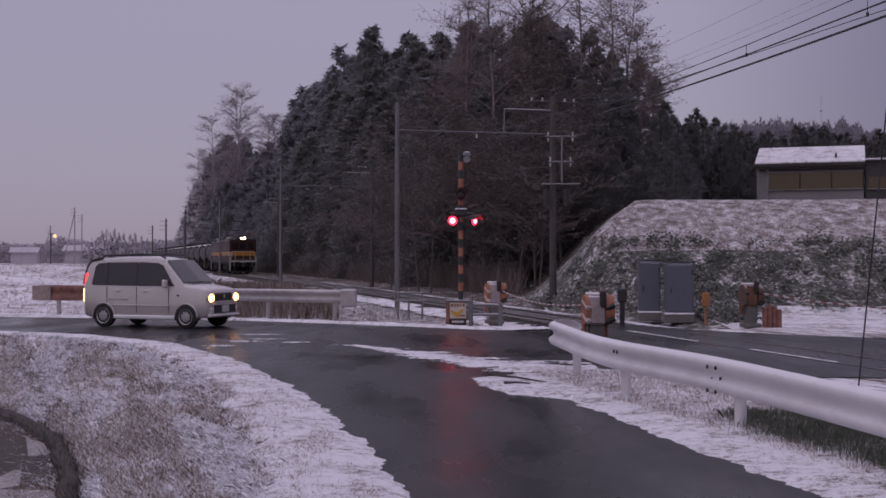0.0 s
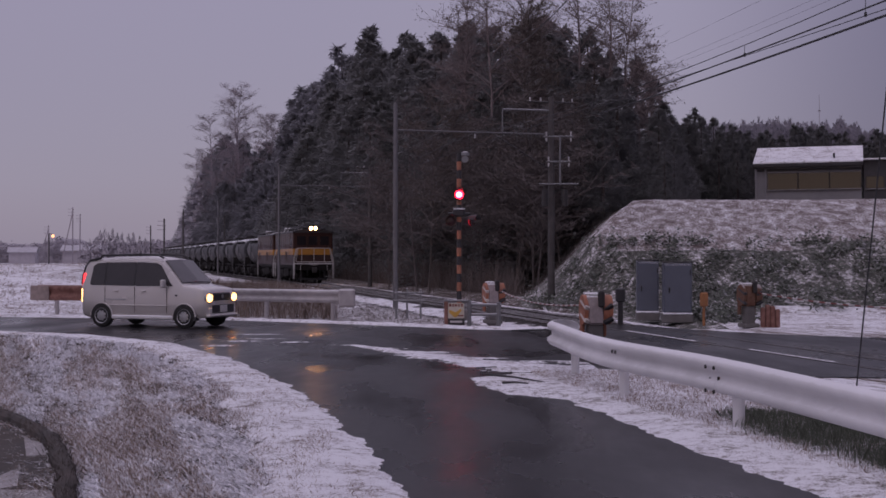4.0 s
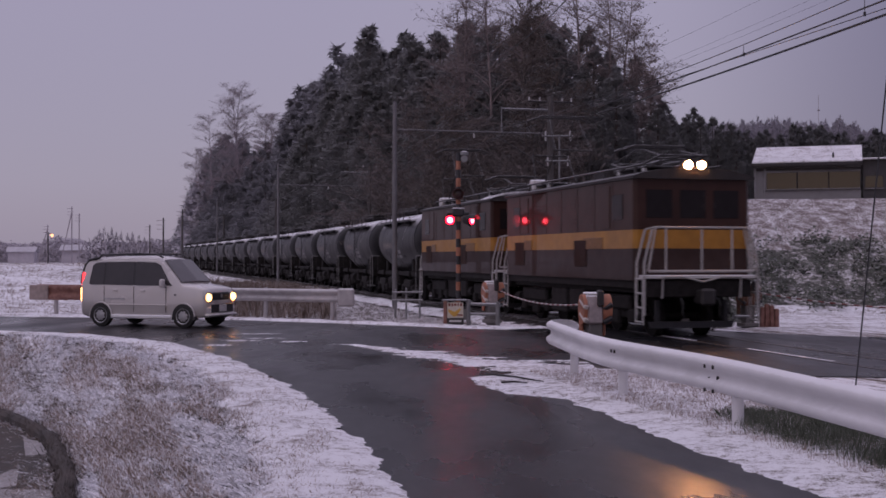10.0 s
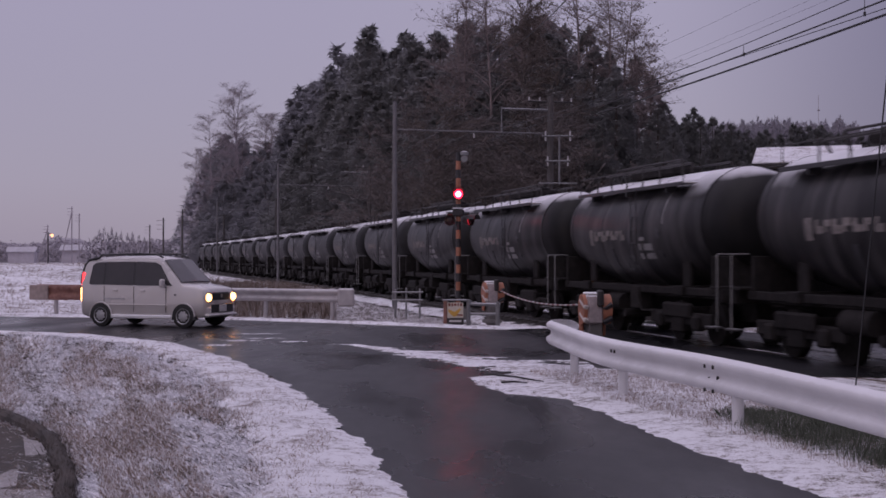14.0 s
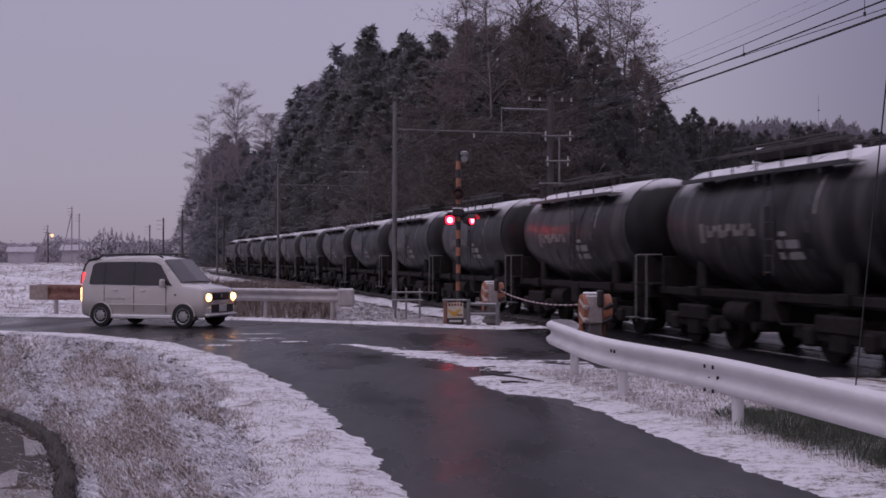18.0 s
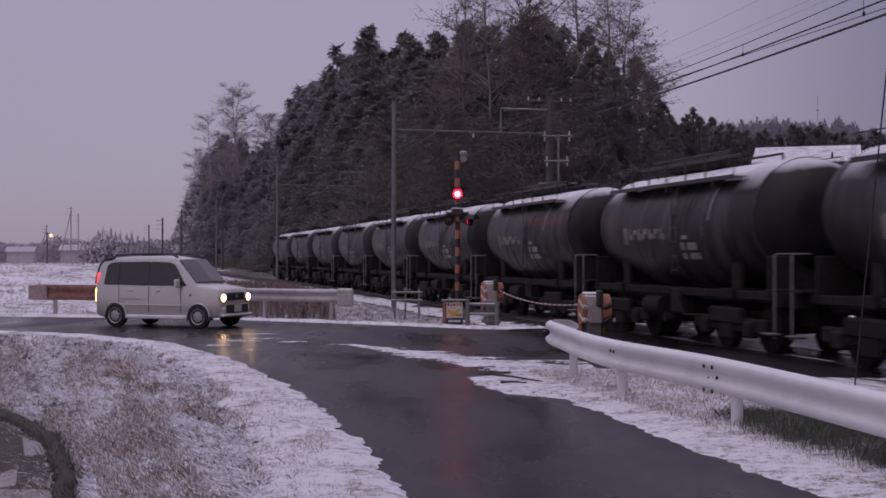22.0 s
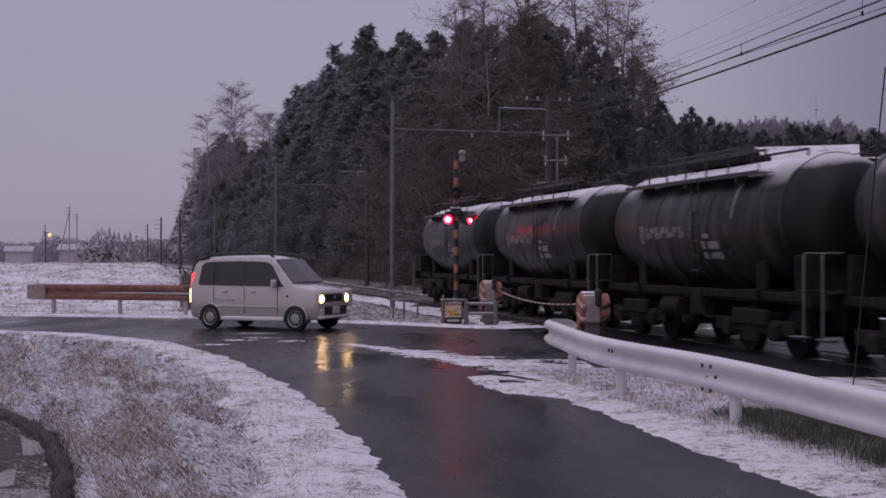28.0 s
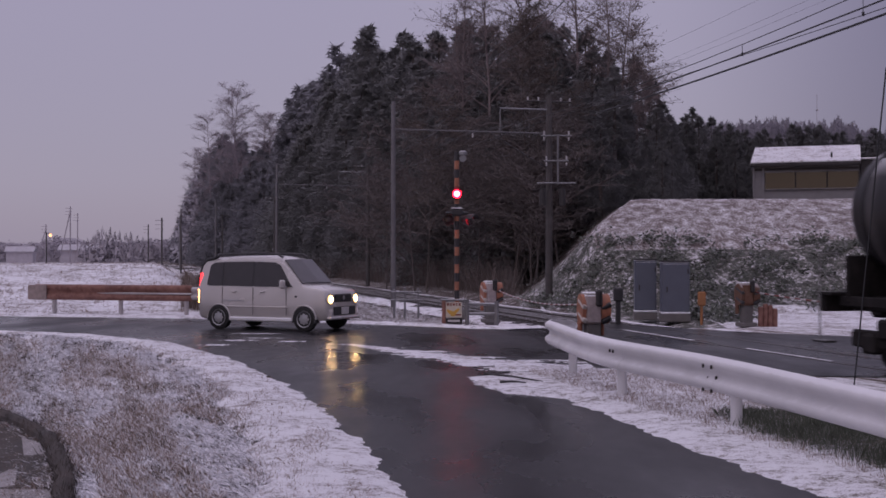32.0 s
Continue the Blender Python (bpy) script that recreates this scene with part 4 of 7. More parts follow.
    for s in (-1, 1):
        fr.box((0, s * 0.55, 1.0), (8.8, 0.16, 0.24), b=0.02)
        fr.box((s * 4.4, 0, 1.0), (0.14, 2.3, 0.26), b=0.02)
        fr.box((s * 2.5, 0, 1.05), (0.4, 2.2, 0.2), b=0.02)
    part("underframe", fr, M_running, t)
    for e in (-1, 1):
        part("end_plate", MB().box((e * 3.9, 0, 1.38), (0.08, 2.1, 0.72), b=0.02), M_running, t)
        part("end_platform", MB().box((e * 4.26, 0, 1.15), (0.36, 2.4, 0.05), b=0.01), M_running, t)
        for s in (-1, 1):
            mb = MB()
            mb.tube([(e * 4.38, s * 1.2, 0.35), (e * 4.38, s * 1.2, 1.74), (e * 4.38, s * 1.17, 1.77), (e * 4.38, s * 0.85, 1.77)], 0.014, 6)
            part("end_handrail", mb, M_wagonrail, t)
            part("step", MB().box((e * 4.26, s * 1.2, 0.42), (0.36, 0.2, 0.04), b=0.008), M_panto, t)
        mb = MB().box((e * 4.5, 0, 0.88), (0.4, 0.22, 0.26), b=0.05)
        part("coupler", mb, M_running, t)
        part("air_hose", MB().tube([(e * 4.46, 0.4, 0.9), (e * 4.58, 0.42, 0.75), (e * 4.56, 0.44, 0.5), (e * 4.46, 0.46, 0.42)], 0.022, 8), M_rubber, t)
    mb = MB()
    mb.tube([(-0.9, 0, 1.1), (0.9, 0, 1.1)], 0.35, 14)
    mb.box((0.3, -0.9, 0.85), (0.5, 0.3, 0.5), b=0.03)
    part("brake_gear", mb, M_running, t)
    for x in (-0.75, 0.75):
        cone = [[(x + r * math.sin(2 * math.pi * k / 20), r * math.cos(2 * math.pi * k / 20), z) for k in range(20)] for z, r in ((1.5, 0.85), (1.0, 0.62), (0.62, 0.2), (0.45, 0.2))]
        part("discharge_hopper", MB().loft(cone), M_running, t, "sooty discharge cone under the tank")
    part("centre_sill", MB().box((0, 0, 0.72), (8.2, 0.5, 0.5), b=0.03), M_running, t)
    part("discharge_pipe", MB().tube([(-1.3, 0, 0.5), (0, 0, 0.5), (0, -1.15, 0.5)], 0.09, 10), M_running, t)
    for s in (-1, 1):
        part("side_sill", MB().box((0, s * 0.98, 1.04), (8.3, 0.08, 0.16), b=0.02), M_running, t)
        part("air_reservoir", MB().tube([(-1.15, s * 0.95, 0.72), (-0.35, s * 0.95, 0.72)], 0.2, 14), M_running, t)
        part("brake_lever", MB().tube([(0.5, s * 1.12, 0.95), (0.9, s * 1.14, 0.6), (1.5, s * 1.14, 0.62)], 0.025, 6), M_running, t)
        for x in (-2.45, 2.45):
            part("spring_box", MB().box((x, s * 1.06, 0.66), (1.2, 0.14, 0.3), b=0.04), M_running, t)
    bogie("bogie", t, 2.45, (-0.82, 0.82), 0.41)
    bogie("bogie", t, -2.45, (-0.82, 0.82), 0.41)
    return t


# ---------------------------------------------------------------- small van
# reflections put into the glass colours: grey at the sides, sky-pale in front
M_vanglass = mat("grey_reflection_van_glass", (0.042, 0.038, 0.04), 0.12, vary=0.1, bump=0)
M_screen = mat("sky_pale_windscreen", (0.13, 0.125, 0.128), 0.14, vary=0.12, scale=3, bump=0)


def van():
    t = thing("small_van", "silver-white small van with roof rails and lit lamps", "car")
    bulb_covers = []
    # side profile stations: x, z bottom, z belt, z top, half width at the sill, belt, roof
    st = [(-1.78, 0.42, 0.95, 1.0, 0.60, 0.66, 0.60), (-1.75, 0.34, 0.98, 1.15, 0.70, 0.73, 0.66), (-1.70, 0.27, 1.0, 1.56, 0.73, 0.76, 0.62), (-1.6, 0.24, 1.0, 1.68, 0.74, 0.77, 0.60),
          (-0.9, 0.22, 0.99, 1.72, 0.74, 0.77, 0.60), (0.0, 0.22, 0.97, 1.73, 0.74, 0.77, 0.60), (0.38, 0.22, 0.96, 1.70, 0.74, 0.77, 0.59), (0.56, 0.22, 0.96, 1.64, 0.74, 0.77, 0.59),
          (1.08, 0.22, 0.98, 1.09, 0.74, 0.76, 0.66), (1.16, 0.22, 0.96, 1.04, 0.74, 0.76, 0.66), (1.5, 0.24, 0.92, 1.0, 0.73, 0.745, 0.66), (1.66, 0.26, 0.88, 0.96, 0.71, 0.73, 0.64), (1.74, 0.28, 0.8, 0.91, 0.68, 0.70, 0.61), (1.775, 0.34, 0.72, 0.82, 0.64, 0.66, 0.56)]
    rings = []
    for x, zb, zt, zr, a, b, c in st:
        half = [(0.0, zb), (a * 0.9, zb), (a, zb + 0.08), (b, zb + (zt - zb) * 0.55), (b - 0.01, zt), (c + 0.05, zr - 0.09 if zr - zt > 0.2 else zr - 0.02), (c - 0.04, zr - 0.02 if zr - zt > 0.2 else zr), (0.0, zr + 0.02)]
        rings.append([(x, y, z) for y, z in half] + [(x, -y, z) for y, z in half[-2:0:-1]])
    part("body", MB().loft(rings), M_paint, t, "silver-white painted body", smooth=40)

    def side_y(z, s, off=0.012):
        # between belt and roof edge
        k = (z - 0.97) / (1.62 - 0.97)
        return s * (0.762 * (1 - k) + 0.648 * k + off)
    for s in (-1, 1):
        def pane(name, pts, lab=""):
            rings = [[(x, side_y(z, s, 0.010), z) for x, z in pts], [(x, side_y(z, s, -0.02), z) for x, z in pts]]
            part(name, MB().loft(rings), M_vanglass, t, lab, smooth=0)
        pane("front_side_window", ((-0.16, 1.02), (0.88, 1.02), (0.80, 1.1), (0.5, 1.52), (0.36, 1.58), (-0.16, 1.6)))
        pane("rear_side_window", ((-1.02, 1.03), (-0.22, 1.02), (-0.22, 1.6), (-1.02, 1.59)))
        pane("quarter_window", ((-1.5, 1.06), (-1.44, 1.03), (-1.08, 1.03), (-1.08, 1.59), (-1.34, 1.57), (-1.44, 1.5)))
        for x0, x1 in ((-1.08, -1.02), (-0.22, -0.16)):
            pts = ((x0 - 0.003, 1.03), (x1 + 0.003, 1.03), (x1 + 0.003, 1.59), (x0 - 0.003, 1.59))
            part("window_pillar", MB().loft([[(x, side_y(z, s, 0.006), z) for x, z in pts], [(x, side_y(z, s, -0.02), z) for x, z in pts]]), M_black, t, "black window pillar", smooth=0)
        for x in (-0.62, 0.42):
            part("door_handle", MB().box((x - 0.1 if x < 0 else x - 0.35, s * 0.782, 0.9), (0.13, 0.03, 0.035), b=0.01), M_paint, t)
        for x in (-0.19, 0.72, -1.05):
            part("door_seam", MB().box((x, s * 0.770, 0.68), (0.008, 0.01, 0.62)), M_lower, t)
        part("side_moulding", MB().box((-0.1, s * 0.772, 0.55), (1.7, 0.02, 0.035), b=0.008), M_paint, t)
        part("sill", MB().box((0.02, s * 0.765, 0.26), (1.74, 0.07, 0.1), b=0.025), M_white, t, "pale lower sill")
        mb = MB().box((0.68, s * 0.87, 1.08), (0.1, 0.16, 0.2), b=0.03)
        mb.box((0.7, s * 0.78, 1.02), (0.05, 0.1, 0.04))
        part("door_mirror", mb, M_paint, t)
        mb = MB().tube([(-1.35, s * 0.57, 1.67), (-1.25, s * 0.57, 1.76), (-0.2, s * 0.57, 1.79), (0.35, s * 0.56, 1.77), (0.5, s * 0.555, 1.70)], 0.027, 6)
        part("roof_rail", mb, M_black, t, "black roof rail")
        part("headlamp_rim", MB().tube([(1.6, s * 0.555, 0.74), (1.785, s * 0.57, 0.74)], [0.15, 0.135], 20), M_rim, t)
        part("headlamp", MB().tube([(1.74, s * 0.57, 0.74), (1.79, s * 0.57, 0.74), (1.805, s * 0.57, 0.74)], [0.105, 0.1, 0.06], 20), M_carlamp, t, "lit round headlamp")
        part("main_beam", MB().tube([(1.79, s * 0.57, 0.74), (1.808, s * 0.57, 0.74)], 0.06, 18), M_beam, t, "bright main beam bulb behind an added cover disc")
        # added disc, no part of the van: covers the bulb until it brightens
        shutter = part("beam_shutter", MB().tube([(0, 0, 0), (0.012, 0, 0), (0.02, 0, 0)], [0.085, 0.085, 0.05], 20), M_carlamp, t, "added disc that hides the bright bulb at first")
        shutter.location = (1.812, s * 0.57, 0.74)
        bulb_covers.append(shutter)
        part("tail_lamp", MB().box((-1.7, s * 0.67, 1.16), (0.1, 0.12, 0.34), m=Matrix.Rotation(radians(8), 3, "Y"), b=0.03), M_tail, t, "tall red tail lamp, lit")
        part("rear_marker", MB().box((-1.73, s * 0.67, 0.78), (0.09, 0.14, 0.36), b=0.03), M_amber, t, "lit amber lamp")
        for x in (-1.15, 1.2):
            arch = MB()
            pts = [(x + 0.318 * math.cos(w), 0.28 + 0.318 * math.sin(w)) for w in [math.pi * k / 14 for k in range(15)]]
            arch.prism(pts + [(x - 0.318, 0.2), (x + 0.318, 0.2)], 1, s * 0.60, s * 0.768)
            part("wheel_arch", arch, M_black, t)
            lip = MB().tube([(px, s * 0.768, pz) for px, pz in pts], 0.018, 6)
            part("arch_lip", lip, M_paint, t)
    ws = MB().loft([[(0.60, -0.565, 1.65), (0.63, 0, 1.66), (0.60, 0.565, 1.65), (1.1, 0.655, 1.11), (1.14, 0, 1.13), (1.1, -0.655, 1.11)], [(0.52, -0.565, 1.6), (0.55, 0, 1.6), (0.52, 0.565, 1.6), (1.02, 0.655, 1.06), (1.06, 0, 1.06), (1.02, -0.655, 1.06)]])
    part("windscreen", ws, M_screen, t, smooth=0)
    part("bumper", MB().box((1.74, 0, 0.4), (0.16, 1.3, 0.26), b=0.06), M_paint, t)
    part("grille", MB().box((1.77, 0, 0.76), (0.05, 0.78, 0.19), b=0.03), M_dark, t, "dark grille between the headlamps")
    for z in (0.71, 0.76, 0.81):
        part("grille_bar", MB().box((1.797, 0, z), (0.012, 0.7, 0.016)), M_black, t)
    part("badge", MB().tube([(1.79, 0, 0.77), (1.808, 0, 0.77)], 0.05, 14), M_rim, t, "round silver badge")
    for s in (-1, 1):
        part("side_marker", MB().box((0.98, s * 0.768, 0.8), (0.06, 0.02, 0.04), b=0.008), M_black, t)
        part("side_strip", MB().box((-0.75, s * 0.772, 0.69), (0.62, 0.012, 0.03)), M_rim, t, "thin grey lettering strip")
        part("rear_pillar_trim", MB().tube([(-1.35, s * 0.6, 1.69), (-1.56, s * 0.62, 1.64), (-1.68, s * 0.645, 1.5), (-1.735, s * 0.69, 1.25), (-1.755, s * 0.71, 1.05)], 0.035, 8), M_black, t, "black trim down the rear pillar")
        part("wiper", MB().tube([(1.1, s * 0.3 - 0.1, 1.13), (1.02, s * 0.3 + 0.2, 1.2)], 0.01, 6), M_black, t)
    part("air_intake", MB().box((1.822, 0, 0.47), (0.02, 1.0, 0.2), b=0.01), M_black, t)
    part("bumper_lip", MB().box((1.79, 0, 0.31), (0.14, 1.34, 0.07), b=0.025), M_paint, t)
    part("number_plate", MB().box((1.838, 0.0, 0.47), (0.015, 0.33, 0.165), b=0.005), M_boxwhite, t, "white number plate")
    part("rear_bumper", MB().box((-1.74, 0, 0.42), (0.16, 1.34, 0.3), b=0.06), M_paint, t)
    wheels = []
    for x in (-1.15, 1.2):
        for s in (-1, 1):
            wh = thing("wheel", "", "")
            wh.parent = t
            wh.location = (x, s * 0.70, 0.285)
            ty = MB().tube([(0, -0.075, 0), (0, -0.06, 0), (0, 0.06, 0), (0, 0.075, 0)], [0.262, 0.285, 0.285, 0.262], 28)
            part("tyre", ty, M_rubber, wh)
            rm = MB().tube([(0, s * 0.06, 0), (0, s * 0.086, 0), (0, s * 0.07, 0), (0, s * 0.09, 0)], [0.2, 0.19, 0.16, 0.06], 20)
            part("rim", rm, M_rim, wh)
            for k in range(8):
                w = 2 * math.pi * k / 8
                part("rim_hole", MB().box((0.13 * math.cos(w), s * 0.078, 0.13 * math.sin(w)), (0.045, 0.02, 0.045), b=0.01), M_black, wh)
            wheels.append(wh)
    return t, wheels, bulb_covers


# ---------------------------------------------------------------- guardrails
def w_beam(path, z, material, parent, name="beam", t=0.012, k=1.0):
    """Corrugated guardrail beam along points, face to the right of the way."""
    prof = [(-0.005, -0.178), (0.045, -0.15), (0.07, -0.115), (0.06, -0.07), (0.0, -0.03), (0.0, 0.03), (0.06, 0.07), (0.07, 0.115), (0.045, 0.15), (-0.005, 0.178)]
    prof = [(a, b * k) for a, b in prof]
    prof = prof + [(a - t, b) for a, b in prof[::-1]]
    rings = []
    pts = [Vector(p) for p in path]
    for i, p in enumerate(pts):
        d = (pts[min(i + 1, len(pts) - 1)] - pts[max(i - 1, 0)])
        nrm = Vector((d.y, -d.x, 0)).normalized()
        rings.append([p + nrm * a + Vector((0, 0, z + b)) for a, b in prof])
    return part(name, MB().loft(rings), material, parent, smooth=60)


def curve_pts(points, step=0.3):
    return [(x, y, 0) for x, y in ragged(points, step, 0, 0)]


def near_guardrail():
    t = thing("guardrail", "white corrugated guardrail with a rounded end, snow along its foot", "guardrail")
    path = curve_pts(((3.9, 4.0), (3.85, 7.0), (3.62, 9.2), (3.05, 11.6), (2.5, 13.4), (2.2, 14.6), (1.98, 15.8), (1.84, 16.96), (1.78, 17.6)))
    w_beam([(x - 0.17, y, -0.055 * smooth01((13 - y) / 4) + 0.05 * smooth01((y - 14.5) / 3)) for x, y, z in path[::-1]], 0.54, M_white, t)
    for y0 in (11.9, 14.2):
        lap = [(x - 0.174, y, -0.055 * smooth01((13 - y) / 4) + 0.05 * smooth01((y - 14.5) / 3)) for x, y, z in path[::-1] if y0 - 0.2 < y < y0 + 0.42]
        w_beam(lap, 0.54, M_white, t, "splice_plate")
    # rounded end cap
    e0 = Vector(path[-1])
    arc = []
    for k in range(9):
        w = math.pi * k / 8
        arc.append((e0.x + 0.17 - 0.17 * math.cos(w) - 0.17, e0.y + 0.55 * math.sin(w) ** 0.7, 0.05))
    w_beam(arc[::-1], 0.54, M_white, t, "end_cap")
    for x, y in ((1.83, 16.96), (2.13, 14.33), (2.88, 11.77), (3.6, 9.2), (3.85, 6.5)):
        part("post", MB().tube([(x + 0.05, y + 0.03, -0.3), (x + 0.05, y + 0.03, 0.64)], 0.06, 14), M_white, t)
    # slotted splice bolts
    near = [Vector(p) for p in path]
    for y0, heights in ((14.2, (0.5, 0.62)), (14.3, (0.5, 0.62)), (11.95, (0.4, 0.53, 0.64)), (12.11, (0.4, 0.51, 0.64))):
        k = min(range(1, len(near) - 1), key=lambda i: abs(near[i].y - y0))
        d = near[k + 1] - near[k - 1]
        nrm = Vector((d.y, -d.x, 0)).normalized()
        c = near[k] + d * ((y0 - near[k].y) / d.y) + Vector((-0.17, 0, 0))
        for z in heights:
            off = 0.075 if abs(z - 0.52) > 0.05 else 0.02
            p = c - nrm * off
            part("bolt", MB().box((p.x, p.y, z - 0.03), (0.024, 0.018, 0.04), b=0.005), M_dark, t)


M_paleplate = mat("pale_rusty_plate", (0.3, 0.24, 0.22), 0.75, vary=0.3, scale=9)


def road_guardrail():
    t = thing("guardrail", "old guardrail, half rusty brown, half dull white, with dented end", "guardrail")
    a, b, c = Vector((-12.25, 35.83, 0)), Vector((-7.2, 34.3, 0)), Vector((-2.75, 32.2, 0))
    w_beam([a + (b - a) * k / 8 for k in range(9)], 0.66, M_rusty, t, "rusty_beam", k=1.3)
    part("end_plate", MB().box((a.x + 0.12, a.y - 0.2, 0.66), (0.56, 0.08, 0.44), b=0.02), M_paleplate, t, "pale rusty plate on the beam end")
    # pale bar in place of the tail lamp's reflection along the beam
    part("rail_strip", MB().tube([a + Vector((0.4, -0.05, 0.64)), b + Vector((0, -0.05, 0.64))], 0.03, 6), M_dull, t, "pale bar for the lamp highlight along the rusty beam")
    w_beam([b + (c - b) * k / 8 for k in range(9)], 0.66, M_dull, t, "white_beam")
    part("dented_end", MB().box((c.x + 0.12, c.y - 0.03, 0.62), (0.46, 0.12, 0.5), b=0.05), M_dull, t, "dented dirty end piece")
    for p in (a + (b - a) * 0.12, a + (b - a) * 0.55, b - (b - a) * 0.04, b + (c - b) * 0.5, c - (c - b) * 0.06):
        part("post", MB().tube([(p.x, p.y + 0.08, -0.3), (p.x, p.y + 0.08, 0.86)], 0.065, 12), M_dull, t)


near_guardrail()
road_guardrail()


# ---------------------------------------------------------------- crossing equipment
def striped_post(parent, x, y, z0, z1, r, n, mats, name="stripe"):
    for k in range(n):
        a, b = z0 + (z1 - z0) * k / n, z0 + (z1 - z0) * (k + 1) / n
        part(name, MB().tube([(0 + x, y, a), (x, y, b)], r, 14, cap=k in (0, n - 1)), mats[k % 2], parent)


def crossing_signal():
    Y = 34.4
    x = (811 - 784) / FOCAL * Y
    t = thing("crossing_signal", "crossing signal on a black and orange post with red lamps", "signal", at=pose(x, Y, 0))
    striped_post(t, 0, 0, 0.0, 4.75, 0.07, 19, (M_black, M_orange))
    part("base", MB().box((0, 0, 0.05), (0.5, 0.5, 0.3), b=0.04), M_concrete, t)
    bell = MB().tube([(0.17, -0.02, 4.55), (0.17, -0.2, 4.55), (0.17, -0.26, 4.55)], [0.05, 0.075, 0.1], 16)
    bell.tube([(0, 0, 4.7), (0.18, 0, 4.7)], 0.03, 8)
    part("bell", bell, M_grey, t, "pale grey horn-shaped bell")
    part("bell_cap", MB().tube([(0.17, -0.02, 4.68), (0.17, -0.02, 4.76), (0.17, -0.02, 4.79)], [0.13, 0.12, 0.05], 16), M_grey, t)
    arm = MB().tube([(-0.32, -0.02, 2.98), (0.32, -0.02, 2.98)], 0.045, 8)
    arm.box((0, -0.03, 3.0), (0.34, 0.2, 0.22), b=0.05)
    part("lamp_arm", arm, M_black, t)
    part("snow_cap", MB().box((0, -0.03, 3.125), (0.34, 0.2, 0.04), b=0.018), M_snow, t, "snow lying on the arm")
    lenses = []
    for lx, z, yaw in ((0, 3.53, 0), (-0.24, 2.78, 0), (0.3, 2.78, 55)):
        m = pose(lx, -0.1, z, 0, 0, yaw)
        tube = MB().tube([(0, 0.14, 0), (0, -0.02, 0)], [0.1, 0.165], 24)
        tube.tube([(0, -0.02, 0), (0, -0.06, 0)], 0.165, 24)
        hood = [[(r * math.cos(w), yy, r * math.sin(w)) for w in [math.pi * (0.05 + 0.9 * k / 12) for k in range(13)]] for r, yy in ((0.17, -0.05), (0.17, -0.3))]
        tube.loft([hood[0], hood[1]], close=False, cap=False)
        tube.v = [tuple(m @ Vector(p)) for p in tube.v]
        hs = part("lamp_housing", tube, M_black, t)
        face = MB().tube([(0, -0.004, 0), (0, -0.025, 0), (0, -0.034, 0), (0, -0.04, 0)], [0.13, 0.12, 0.085, 0.05], 24)
        o = part("red_lens", face, M_red, hs, "red lamp that flashes by turns")
        o.matrix_basis = m @ pose(0, -0.1, 0)
        o.data.materials.append(M_lens)
        o.data.materials.append(M_redhot)
        bm = bmesh.new()
        bm.from_mesh(o.data)
        geo = bmesh.ops.duplicate(bm, geom=bm.faces[:] + bm.verts[:] + bm.edges[:])
        fs = [g for g in geo["geom"] if isinstance(g, bmesh.types.BMFace)]
        vs = [g for g in geo["geom"] if isinstance(g, bmesh.types.BMVert)]
        for v in vs:
            v.co.y = -v.co.y
        for f in fs:
            f.material_index = 1
        dark = set(fs)
        for f in bm.faces:
            if f not in dark and all(math.hypot(v.co.x, v.co.z) < 0.09 for v in f.verts):
                f.material_index = 2
        bmesh.ops.reverse_faces(bm, faces=fs)
        stop = bmesh.ops.create_circle(bm, cap_ends=True, segments=24, radius=0.16, matrix=Matrix.Rotation(radians(90), 4, "X"))
        for f in {f for v in stop["verts"] for f in v.link_faces}:
            f.material_index = 1
        bm.to_mesh(o.data)
        bm.free()
        lenses.append((o, m @ pose(0, -0.1, 0)))
    return lenses


M_lens = mat("dark_red_lens", (0.035, 0.008, 0.01), 0.2, vary=0.1, bump=0)
LENSES = crossing_signal()


